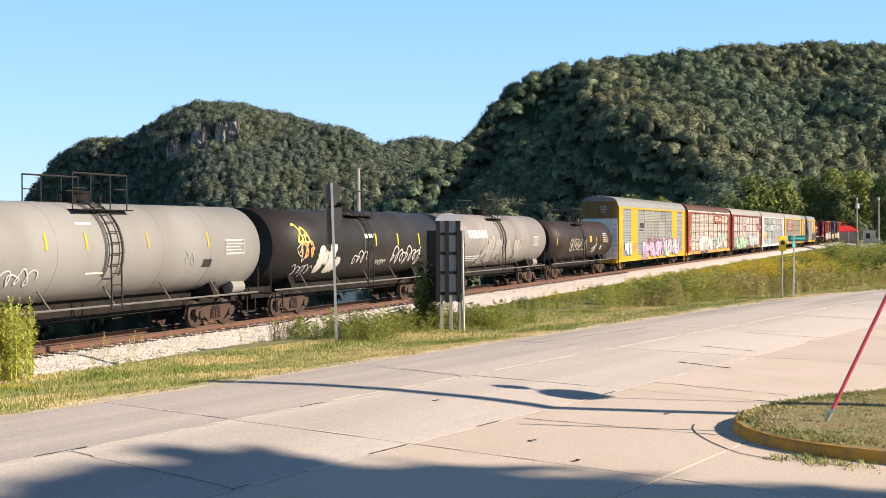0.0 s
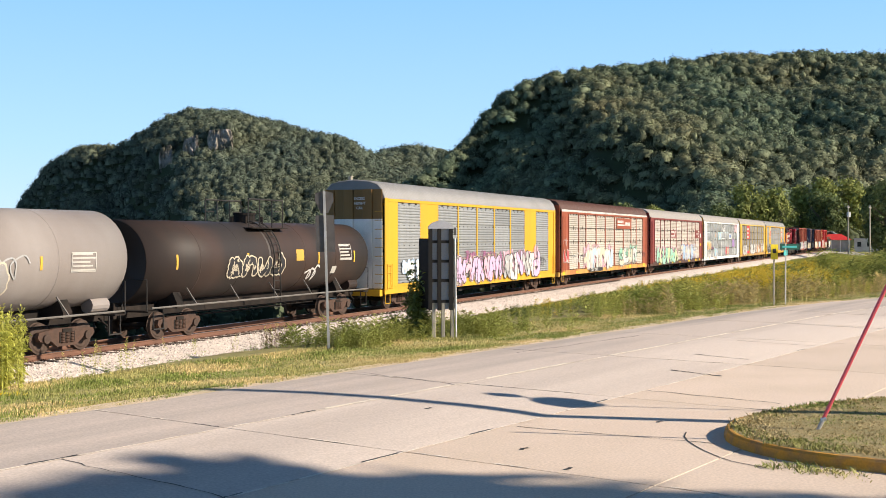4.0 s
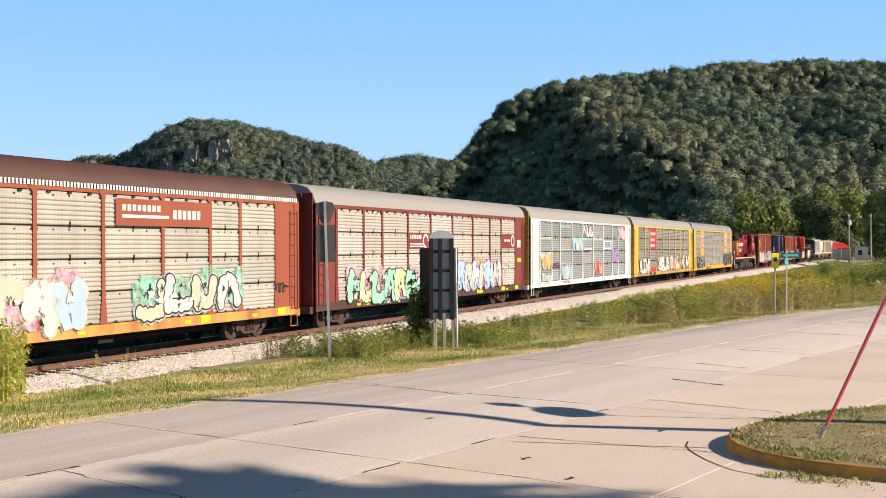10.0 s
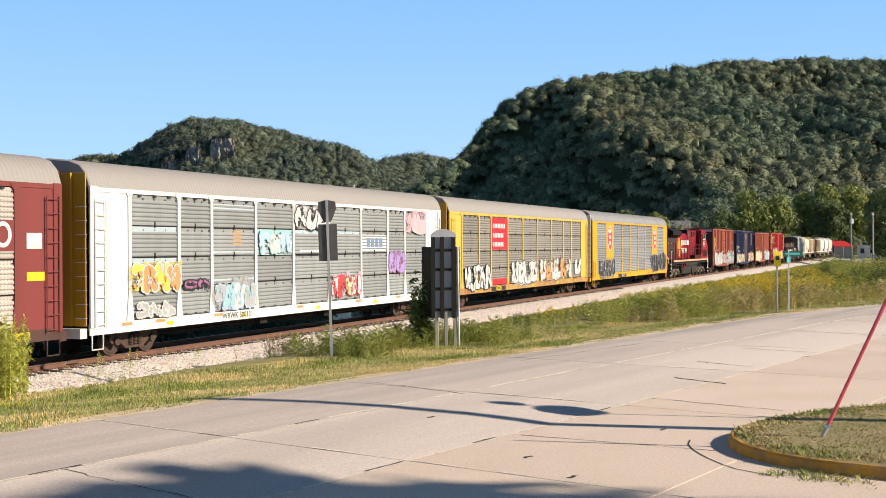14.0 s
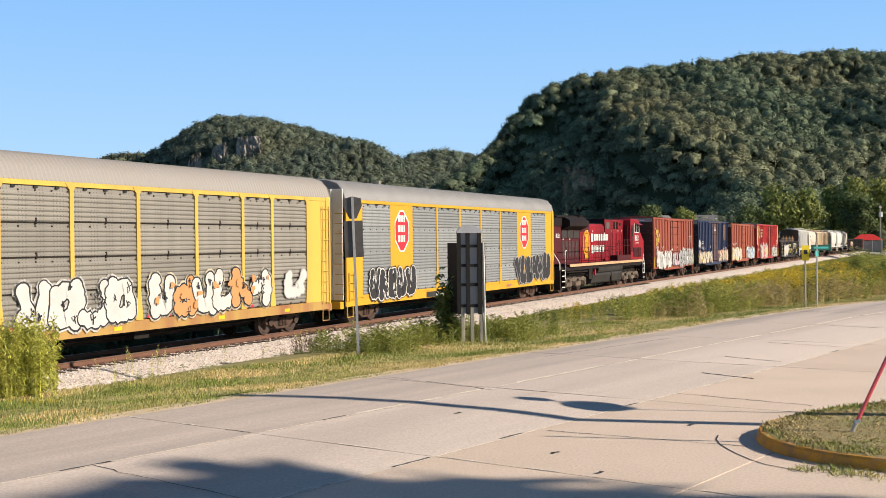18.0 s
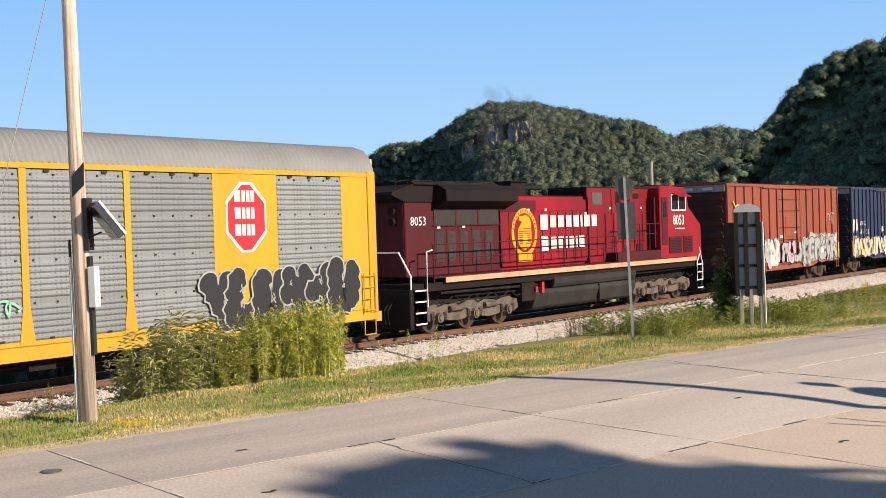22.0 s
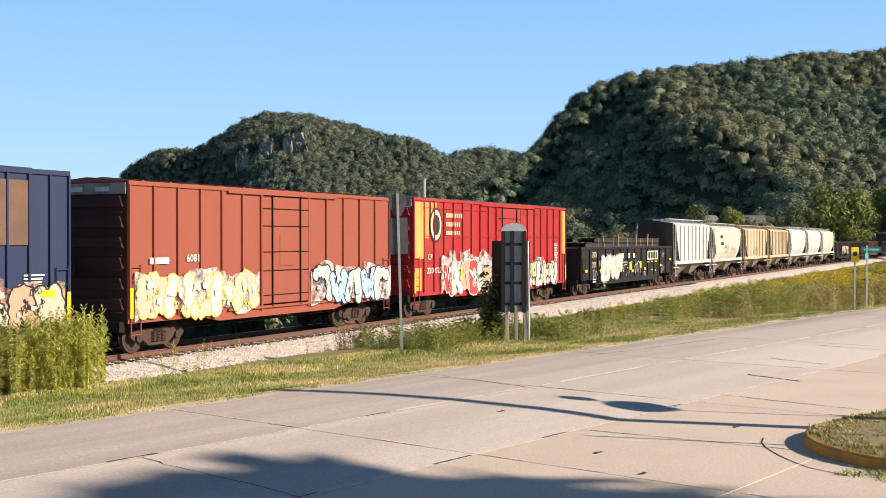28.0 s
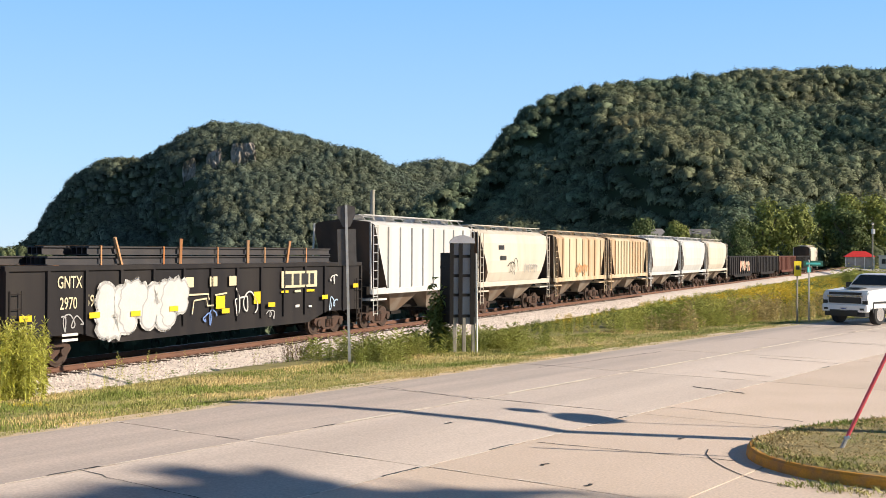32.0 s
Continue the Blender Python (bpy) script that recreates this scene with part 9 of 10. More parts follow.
        for x in (3.2, 4.6, 5.5):
            part("handrail_post", tubes([[(x, y, 2.3), (x, y, 3.45)]], 0.026, 5), rail_m, t)
    part("platform_block", boxes((2.7, 6.5, -1.5, -1.0, dk, 2.3), (2.7, 6.5, 1.0, 1.5, dk, 2.3)), LOCO_DULL, t)
    for pts in ([(-9, -1.3, 1.35), (-3, -1.3, 1.3)], [(4.4, -1.25, 1.35), (10, -1.25, 1.4)], [(-8, -1.1, 1.2), (-4, -1.1, 1.15)]):
        part("underside_pipe", tubes([pts], 0.05, 6), UNDER, t)
    # emblem and lettering as plain shapes
    brown = mat("emblem_brown", (0.24, 0.05, 0.025), 0.6)
    ex, ez = -3.36, 3.26
    for k, (r, m) in enumerate(((0.86, EMBLEM_GOLD), (0.69, LOCO_RED))):
        bm = bmesh.new()
        flat_poly(bm, [(ex + r * math.cos(q), ez + r * 1.06 * math.sin(q)) for q in [2 * math.pi * j / 40 for j in range(40)]], -0.96 - 0.005 * k)
        part("emblem", bm, m, t)
    for k in range(14):
        a = math.pi * (0.06 + 0.88 * k / 13)
        bm = bmesh.new()
        ribbon(bm, [(ex + r * math.cos(a), ez + r * 1.06 * math.sin(a)) for r in (0.72, 0.82)], 0.05, -0.966)
        part("emblem_mark", bm, brown, t)
    bm = bmesh.new()
    flat_poly(bm, [(ex - 0.442, ez + 0.128), (ex - 0.442, ez - 0.357), (ex - 0.289, ez - 0.561), (ex, ez - 0.663), (ex + 0.289, ez - 0.561), (ex + 0.442, ez - 0.357), (ex + 0.442, ez + 0.128)], -0.972)
    part("emblem_shield", bm, EMBLEM_GOLD, t)
    for k in range(7):
        bm = bmesh.new()
        ribbon(bm, [(ex - 0.374, ez + 0.051 - 0.076 * k), (ex + 0.374, ez + 0.051 - 0.076 * k)], 0.035, -0.976)
        part("emblem_bar", bm, brown, t)
    bm = bmesh.new()
    flat_poly(bm, blob(random.Random(3), ex, ez - 0.238, 0.15, 0.20, 22, 0.12), -0.979)
    part("emblem_leaf", bm, EMBLEM_GOLD, t)
    bm = bmesh.new()
    flat_poly(bm, [(ex - 0.425, ez + 0.153), (ex + 0.425, ez + 0.153), (ex + 0.442, ez + 0.357), (ex + 0.306, ez + 0.578), (ex + 0.085, ez + 0.663), (ex - 0.102, ez + 0.629), (ex - 0.357, ez + 0.612), (ex - 0.391, ez + 0.468), (ex - 0.187, ez + 0.391)], -0.974)
    part("emblem_crest", bm, EMBLEM_GOLD, t)
    bm = bmesh.new()
    flat_poly(bm, [(ex - 0.468, ez - 1.088), (ex + 0.468, ez - 1.088), (ex + 0.468, ez - 0.850), (ex + 0.340, ez - 0.748), (ex - 0.340, ez - 0.748), (ex - 0.468, ez - 0.850)], -0.974)
    part("emblem_scroll", bm, EMBLEM_GOLD, t)
    blocks(t, -2.33, 3.34, [0.58], 0.58, 0.1, WHITE_PLAIN, -0.98)
    blocks(t, -1.62, 3.42, [0.46, 0.48, 0.46, 0.46, 0.17, 0.48, 0.46], 0.47, 0.10, WHITE_PLAIN, -0.98)
    blocks(t, -2.28, 2.52, [0.54], 0.58, 0.1, WHITE_PLAIN, -0.98)
    blocks(t, -1.62, 2.60, [0.46, 0.46, 0.17, 0.40, 0.17, 0.44], 0.46, 0.09, WHITE_PLAIN, -0.98)
    text(t, "8053", 7.72, 3.38, 0.62, WHITE_PLAIN, -1.51, "road_number", squeeze=0.92, bold=0.012)
    text(t, "8053", -10.0, 3.62, 0.42, WHITE_PLAIN, -hw - 0.012, "road_number")
    for x, z in ((-3.15, 4.05), (-1.95, 4.05), (1.0, 3.9), (3.0, 4.1), (4.7, 4.1), (5.7, 4.1)):
        patch(t, "white_label", x, x + 0.16, z, z + 0.1, WHITE_PLAIN, -0.965)
    bars(t, 7.9, 3.2, 1.1, 0.05, 1, WHITE_PLAIN, -1.51)
    return t


locomotive()


# ---- exhaust over the locomotive ----
def exhaust():
    """Thin dark exhaust that hangs over the stack and trails behind, as faint rigid puffs."""
    m = bpy.data.materials.new("exhaust_smoke")
    m.use_nodes = True
    nt = m.node_tree
    b = nt.nodes["Principled BSDF"]
    b.inputs["Base Color"].default_value = (0.05, 0.055, 0.065, 1)
    b.inputs["Roughness"].default_value = 1.0
    b.inputs["Specular IOR Level"].default_value = 0.0
    tc = nt.nodes.new("ShaderNodeTexCoord")
    n = nt.nodes.new("ShaderNodeTexNoise")
    n.inputs["Scale"].default_value = 1.3
    n.inputs["Detail"].default_value = 4
    nt.links.new(tc.outputs["Object"], n.inputs["Vector"])
    ln = nt.nodes.new("ShaderNodeVectorMath")
    ln.operation = "LENGTH"
    mp = nt.nodes.new("ShaderNodeMapping")
    mp.inputs["Scale"].default_value = (1, 0, 1)
    nt.links.new(tc.outputs["Object"], mp.inputs[0])
    nt.links.new(mp.outputs[0], ln.inputs[0])
    soft = nt.nodes.new("ShaderNodeMapRange")
    soft.interpolation_type = "SMOOTHERSTEP"
    soft.inputs["From Min"].default_value = 0.95
    soft.inputs["From Max"].default_value = 0.0
    soft.inputs["To Max"].default_value = 0.34
    nt.links.new(ln.outputs["Value"], soft.inputs["Value"])
    r = nt.nodes.new("ShaderNodeMapRange")
    r.inputs["From Min"].default_value = 0.30
    r.inputs["From Max"].default_value = 0.65
    nt.links.new(n.outputs["Fac"], r.inputs["Value"])
    mu = nt.nodes.new("ShaderNodeMath")
    mu.operation = "MULTIPLY"
    nt.links.new(soft.outputs[0], mu.inputs[0])
    nt.links.new(r.outputs[0], mu.inputs[1])
    nt.links.new(mu.outputs[0], b.inputs["Alpha"])
    t = thing("exhaust_smoke", "thin dark diesel exhaust rising over the locomotive stack", "smoke")
    bm = bmesh.new()
    bmesh.ops.create_icosphere(bm, subdivisions=3, radius=1.0)
    for f in bm.faces:
        f.smooth = True
    ball = mesh_bm("puff", bm, m)
    for x, z, rx, rz in ((0.0, 0.5, 0.45, 0.95), (-0.1, 1.7, 0.85, 1.0), (-0.35, 2.5, 0.5, 0.9), (0.45, 3.3, 0.95, 0.65), (1.8, 3.1, 1.3, 0.55), (3.6, 2.5, 2.4, 0.9)):
        o = part("puff", ball, None, t)
        o.matrix_local = Matrix.Translation((x, 0, z)) @ pose(0, 0, 0, 0, random.uniform(-20, 20), 0) @ Matrix.Diagonal((rx, 0.4, rz, 1))
    return t


SMOKE = exhaust()


# ---- things beside the road ----
def gpose(x, y, dz=0.0, rz=0.0):
    q = lifted(x, y, ground_z(x, y) + dz, road_uv(x, y)[1])
    return pose(q.x, q.y, q.z, 0, 0, rz)


def road_sign():
    t = thing("road_sign", "metal back of a pentagon road sign on a verge post", "road sign", at=pose(-3.0, 31.6, ground_z(-3.0, 31.6), 0, -1.6, 8))
    part("post", boxes((-0.035, 0.035, -0.02, 0.02, -0.3, 4.42)), GALV, t)
    bm = bmesh.new()
    prism(bm, [(-0.10, 3.80), (0.10, 3.80), (0.26, 4.15), (0.24, 4.36), (0, 4.42), (-0.24, 4.36), (-0.26, 4.15)], "y", 0.025, 0.032)
    part("pentagon_plate", bm, SIGN_BACK, t, "dull metal back of a pentagon sign")
    bm = boxes((-0.26, 0.26, 0.025, 0.032, 2.72, 3.74))
    part("lower_plate", bm, SIGN_BACK, t, "dull metal back of a tall plate")
    part("bolt", boxes((-0.012, 0.012, -0.045, -0.032, 4.1, 4.124), (-0.012, 0.012, -0.045, -0.032, 3.5, 3.524), (-0.012, 0.012, -0.045, -0.032, 2.95, 2.974)), GALV, t)


def welcome_board():
    t = thing("sign_board", "dark-backed timber notice board with peaked top on three grey posts", "notice board", at=gpose(0.17, 35.3, 0, 6))
    back = mat("board_back", (0.34, 0.34, 0.36), 0.85, scale=2, streak=0.2)
    dark = mat("board_frame", (0.008, 0.007, 0.007), 0.9, scale=3)
    for x in (-0.26, 0.03, 0.32):
        part("post", bevelled(boxes((x - 0.055, x + 0.055, -0.05, 0.05, -0.3, 1.1)), 0.01), GREY_WOOD, t)
    part("centre_panel", boxes((-0.36, 0.30, -0.02, 0.02, 0.9, 3.4)), back, t)
    for x in (-0.37, -0.09, 0.27):
        part("upright", boxes((x - 0.06, x + 0.06, -0.095, -0.02, 0.88, 3.42)), dark, t)
    for z in (1.1, 1.75, 2.35, 2.95):
        part("batten", boxes((-0.40, 0.30, -0.06, -0.02, z, z + 0.09)), dark, t)
    bm = bmesh.new()
    prism(bm, [(-0.44, 3.40), (0.36, 3.40), (0.33, 3.50), (0.20, 3.60), (0.02, 3.65), (-0.10, 3.65), (-0.28, 3.60), (-0.41, 3.50)], "y", -0.10, 0.10)
    part("cap", bm, mat("cap_grey", (0.42, 0.42, 0.45), 0.6), t)
    for sgn, x0 in ((-1, -0.40), (1, 0.34)):
        w = part("wing_panel", boxes((-0.02, 0.02, 0.0, 0.9, 0.9, 3.1)), dark, t)
        w.matrix_local = pose(x0, 0.02, 0, 0, 0, 14 if sgn < 0 else -14)
        for z in (1.2, 1.9, 2.6):
            part("batten", boxes((-0.035, 0.035, 0.0, 0.9, z, z + 0.07)), dark, w)
    part("cable_conduit", tubes([[(0.44, -0.05, 0.0), (0.42, -0.06, 1.4), (0.40, -0.05, 3.1)]], 0.025, 6), WHITE_PAINT, t)


def utility_pole():
    t = thing("utility_pole", "weathered wooden utility pole with a small solar panel and boxes", "utility pole", at=pose(-11.0, 17.35, ground_z(-11.0, 17.35), 0, -0.8, 0))
    part("pole", tube(bmesh.new(), [(0, 0, -0.5), (0, 0, 3), (0, 0, 7), (0, 0, 11.5)], [0.155, 0.138, 0.12, 0.10], 18), POLE_WOOD, t, "", True)
    part("conduit", tubes([[(-0.15, -0.10, -0.1), (-0.15, -0.10, 1.0), (-0.16, -0.08, 2.9)]], 0.03, 6), WHITE_PAINT, t)
    part("conduit", tubes([[(-0.17, -0.06, 2.3), (-0.18, -0.05, 3.2)]], 0.025, 6), BLACK_PAINT, t)
    bm = bmesh.new()
    prism(bm, [(0.0, 3.92), (0.24, 4.12), (0.25, 4.50), (0.01, 4.28)], "y", -0.19, -0.17)
    part("marker_plate", bm, BLACK_PAINT, t)
    part("control_box", boxes((0.13, 0.21, -0.09, 0.09, 3.0, 3.9)), BLACK_PAINT, t)
    sp = part("solar_panel", bevelled(boxes((-0.10, 0.02, -0.26, 0.26, -0.35, 0.35)), 0.006), mat("panel_face", (0.05, 0.05, 0.06), 0.2, bump=0), t, "small tilted solar panel")
    sp.matrix_local = pose(0.50, 0.05, 3.52, 0, -37, 46)
    # White sheet over the panel's top stands in for its bright reflection.
    fr = part("panel_frame", boxes((0.021, 0.06, -0.27, 0.27, -0.36, 0.36)), WHITE_PAINT, sp)
    part("panel_bracket", tubes([[(0.12, 0, 3.2), (0.45, -0.05, 3.3)], [(0.12, 0, 3.05), (0.30, -0.05, 3.1)]], 0.018, 5), GRAB, t)
    part("meter_box", bevelled(boxes((0.17, 0.31, -0.1, 0.06, 2.02, 2.72)), 0.01), WHITE_PAINT, t)
    part("cable_guard", boxes((0.14, 0.20, -0.05, 0.05, 1.2, 2.9)), BLACK_PAINT, t)


def guy_wire():
    x, y = -13.25, 16.55
    z = ground_z(x, y)
    t = thing("guy_wire", "thin steel guy wire with a yellow plastic guard", "guy wire", at=pose(x, y, z))
    top = Vector((2.15, 0.85, 8.9))
    d = top.normalized()
    part("wire", tubes([[d * -0.1, d * 14.5]], 0.008, 4), GALV, t)
    part("guard", tubes([[d * 0.0, d * 2.55]], 0.024, 8), YELLOW_ROD, t, "yellow plastic guard")


def marker_rod():
    t = thing("driveway_marker", "leaning red fibreglass marker rod on the grass island", "marker rod", at=pose(5.75, 17.1, 0.17, -3, 24, -18))
    part("rod", tubes([[(0, 0, 0.15), (0, 0, 3.3)]], 0.028, 8), RED_ROD, t)
    part("spring_base", tubes([[(0, 0, -0.06), (0, 0, 0.22)]], 0.03, 8), mat("base_grey", (0.45, 0.43, 0.40), 0.6), t)
    part("base_cap", tubes([[(-0.02, 0, 0.17), (0.03, 0, 0.24)]], 0.036, 8), WHITE_PAINT, t)


def small_signs():
    t = thing("warning_sign", "small yellow rectangular sign on a slim post by the weeds", "road sign", at=gpose(15.4, 51.75, 0, 10))
    part("post", boxes((-0.03, 0.03, -0.02, 0.02, -0.3, 2.55)), GREY_WOOD, t)
    part("plate", boxes((-0.16, 0.16, -0.035, -0.022, 1.95, 2.58)), SIGN_YELLOW, t)
    part("symbol", boxes((-0.08, 0.08, -0.042, -0.037, 2.22, 2.40)), BLACK_PAINT, t)
    t = thing("street_sign", "green street name blades on a slim steel post", "street sign", at=gpose(16.05, 52.15, 0, 10))
    part("post", boxes((-0.025, 0.025, -0.02, 0.02, -0.3, 2.6)), GALV, t)
    part("name_blade", boxes((-0.25, 0.62, -0.015, 0.015, 2.32, 2.56)), SIGN_GREEN, t, "green blade")
    part("letter_bar", boxes((-0.15, 0.5, -0.022, -0.017, 2.40, 2.48)), SIGN_TEAL, t)
    b = part("name_blade", boxes((-0.3, 0.3, -0.015, 0.015, 2.08, 2.30)), SIGN_TEAL, t, "teal blade")
    b.rotation_euler.z = radians(50)


def pickup_truck():
    t = thing("pickup_truck", "white crew-cab pickup truck with black grille driving on the road", "pickup truck")
    white = mat("truck_white", (0.78, 0.78, 0.77), 0.25, var=0.02, bump=0, alt=(0.72, 0.72, 0.71), alt_amount=0.1)
    trim = mat("truck_black", (0.015, 0.015, 0.016), 0.4, bump=0, var=0.03)
    chrome = mat("truck_chrome", (0.6, 0.6, 0.6), 0.2, metal=0.9, bump=0)
    rub = mat("tyre_rubber", (0.02, 0.02, 0.02), 0.8)
    # x forward
    bm = bmesh.new()
    prism(bm, [(2.75, 0.62), (2.95, 0.75), (2.98, 1.15), (2.9, 1.36), (1.55, 1.46), (1.25, 1.44), (1.25, 0.62)], "y", -0.99, 0.99)
    part("hood", bevelled(bm, 0.05, 2), white, t)
    bm = bmesh.new()
    prism(bm, [(1.3, 0.55), (1.3, 1.44), (0.55, 1.98), (-0.2, 2.03), (-1.2, 2.0), (-1.45, 1.42), (-1.5, 0.55)], "y", -0.97, 0.97)
    part("cab", bevelled(bm, 0.06, 2), white, t)
    part("bed", bevelled(boxes((-3.15, -1.48, -0.98, -0.90, 0.62, 1.45), (-3.15, -1.48, 0.90, 0.98, 0.62, 1.45), (-3.15, -3.05, -0.98, 0.98, 0.62, 1.45), (-3.1, -1.5, -0.9, 0.9, 0.62, 0.8)), 0.02), white, t)
    bm = bmesh.new()
    bm.faces.new([bm.verts.new(c) for c in ((1.2, -0.82, 1.53), (1.2, 0.82, 1.53), (0.66, 0.72, 1.93), (0.66, -0.72, 1.93))])
    part("windscreen", bm, DARK_GLASS, t).location = (0.035, 0, 0.03)
    part("side_window", boxes((-0.2, 0.72, -0.985, -0.955, 1.48, 1.84), (-1.2, -0.3, -0.985, -0.955, 1.48, 1.84), (-0.2, 0.72, 0.955, 0.985, 1.48, 1.84), (-1.2, -0.3, 0.955, 0.985, 1.48, 1.84)), DARK_GLASS, t)
    part("grille", boxes((2.95, 3.0, -0.72, 0.72, 0.86, 1.10), (2.94, 2.985, -0.72, 0.72, 1.2, 1.3)), trim, t, "black mesh grille")
    part("grille_bar", boxes((2.96, 3.02, -0.78, 0.78, 1.11, 1.18)), chrome, t)
    part("bumper", bevelled(boxes((2.78, 3.06, -1.0, 1.0, 0.52, 0.82)), 0.04), white, t)
    part("lower_intake", boxes((3.04, 3.075, -0.62, 0.62, 0.42, 0.6)), trim, t)
    part("air_dam", boxes((2.7, 2.98, -0.9, 0.9, 0.34, 0.54)), trim, t)
    part("hood_scoop", boxes((2.0, 2.5, -0.35, 0.35, 1.43, 1.475)), trim, t)
    for sy in (-1, 1):
        part("headlight", boxes((2.86, 2.985, sy * 0.86 - 0.12, sy * 0.86 + 0.12, 1.0, 1.22)), mat("lamp_glass", (0.6, 0.62, 0.65), 0.1, bump=0), t)
        part("headlight_lower", boxes((2.88, 2.99, sy * 0.88 - 0.10, sy * 0.88 + 0.10, 0.84, 0.98)), trim, t)
        part("fog_lamp", boxes((3.05, 3.07, sy * 0.8 - 0.09, sy * 0.8 + 0.09, 0.6, 0.68)), trim, t)
        part("wing_mirror", bevelled(boxes((0.75, 0.95, sy * 1.14 - 0.12, sy * 1.14 + 0.12, 1.42, 1.66)), 0.02), trim, t)
        part("side_step", boxes((-1.3, 1.1, sy * 0.98 - 0.06, sy * 0.98 + 0.06, 0.42, 0.5)), trim, t)
    part("number_plate", boxes((3.062, 3.08, -0.16, 0.16, 0.58, 0.72)), WHITE_PLAIN, t)
    part("plate_bar", boxes((3.081, 3.085, -0.11, 0.11, 0.63, 0.67)), mat("plate_bar", (0.1, 0.12, 0.3), 0.6), t)
    for wx in (2.05, -2.0):
        for sy in (-1, 1):
            bm = bmesh.new()
            tube(bm, [(wx, sy * 0.70, 0.42), (wx, sy * 0.98, 0.42)], 0.42, 24)
            w = part("wheel", bevelled(bm, 0.04), rub, t, "black tyre with a pale alloy rim")
            bm = bmesh.new()
            tube(bm, [(wx, sy * 0.94, 0.42), (wx, sy * 0.995, 0.42)], 0.27, 18)
            part("rim", bm, chrome, w)
            bm = boxes((wx - 0.5, wx + 0.5, sy * 0.985 - 0.02, sy * 0.985 + 0.02, 0.86, 0.94), (wx - 0.55, wx - 0.47, sy * 0.985 - 0.02, sy * 0.985 + 0.02, 0.5, 0.9), (wx + 0.47, wx + 0.55, sy * 0.985 - 0.02, sy * 0.985 + 0.02, 0.5, 0.9))
            part("wheel_arch", bm, trim, t)
    part("chassis", boxes((-3.0, 2.7, -0.6, 0.6, 0.4, 0.62)), trim, t)
    return t


def parked_car(s, p, m, label, turn):
    """A parked saloon beyond the track: body, glasshouse, windows, lamps, wheels."""
    q = trk(s, p)
    t = thing("parked_car", label, "car", "cars parked beyond the track", at=pose(q.x, q.y, ground_z(q.x, q.y), 0, 0, ANG + turn))
    bm = bmesh.new()
    prism(bm, [(-2.3, 0.35), (2.25, 0.35), (2.3, 0.7), (1.2, 0.95), (-1.5, 1.0), (-2.3, 0.92)], "y", -0.88, 0.88)
    part("body", bevelled(bm, 0.06, 2), m, t)
    bm = bmesh.new()
    prism(bm, [(1.0, 0.92), (0.3, 1.42), (-1.0, 1.46), (-1.75, 0.97)], "y", -0.76, 0.76)
    part("roof", bevelled(bm, 0.06, 2), m, t)
    for sy in (-1, 1):
        bm = bmesh.new()
        prism(bm, [(0.75, 0.99), (0.22, 1.36), (-0.95, 1.39), (-1.4, 1.0)], "y", sy * 0.765, sy * 0.775)
        part("side_window", bm, DARK_GLASS, t)
        part("headlamp", bevelled(boxes((2.2, 2.29, sy * 0.65 - 0.16, sy * 0.65 + 0.16, 0.58, 0.72)), 0.02), WHITE_PAINT, t)
        for wx in (-1.4, 1.4):
            w = part("wheel", tube(bmesh.new(), [(wx, sy * 0.68, 0.32), (wx, sy * 0.9, 0.32)], 0.32, 18), mat("tyre_rubber", (0.02, 0.02, 0.02), 0.8), t)
            part("rim", tube(bmesh.new(), [(wx, sy * 0.885, 0.32), (wx, sy * 0.91, 0.32)], 0.2, 14), GALV, w)
    bm = bmesh.new()
    bm.faces.new([bm.verts.new(c) for c in ((0.98, -0.68, 0.99), (0.98, 0.68, 0.99), (0.42, 0.6, 1.38), (0.42, -0.6, 1.38))])
    part("windscreen", bm, DARK_GLASS, t).location = (0.03, 0, 0.03)


parked_car(52.4, 32.6, mat("car_blue", (0.03, 0.06, 0.16), 0.25, var=0.02, bump=0), "dark blue saloon car parked beyond the track", 80)
parked_car(55.6, 32.8, mat("car_silver", (0.48, 0.50, 0.53), 0.3, metal=0.3, var=0.02, bump=0), "silver saloon car parked beyond the track", 80)
parked_car(60.5, 33.0, mat("car_white", (0.74, 0.74, 0.73), 0.3, var=0.02, bump=0), "white saloon car parked beyond the track", 80)
road_sign()
welcome_board()
utility_pole()
guy_wire()
marker_rod()
small_signs()
TRUCK = pickup_truck()


def wood_pole(x, y, top, arms=1, name_label="wooden utility pole with crossarm and insulators", r=0.14, rz=60, gear=False):
    z = ground_z(x, y)
    t = thing("utility_pole", name_label, "utility pole", "poles beyond the train", at=pose(x, y, z, 0, 0, rz))
    h = top - z
    part("pole", tube(bmesh.new(), [(0, 0, -0.5), (0, 0, h * 0.5), (0, 0, h)], [r * 1.2, r, r * 0.8], 10), GREY_WOOD, t)
    for k in range(arms):
        part("crossarm", boxes((-1.1, 1.1, -0.06, 0.06, h - 0.5 - 0.8 * k, h - 0.38 - 0.8 * k)), GREY_WOOD, t)
        part("insulator", tubes([[(q, 0, h - 0.38 - 0.8 * k), (q, 0, h - 0.2 - 0.8 * k)] for q in (-1.0, -0.5, 0.5, 1.0)], 0.05, 6), mat("insulator_grey", (0.35, 0.36, 0.36), 0.4), t)
    if gear:
        for q in (-0.45, 0.45):
            part("transformer", tubes([[(q, -0.1, h - 2.2), (q, -0.1, h - 1.3)]], 0.28, 12), mat("transformer_grey", (0.55, 0.56, 0.56), 0.5), t)
    return t


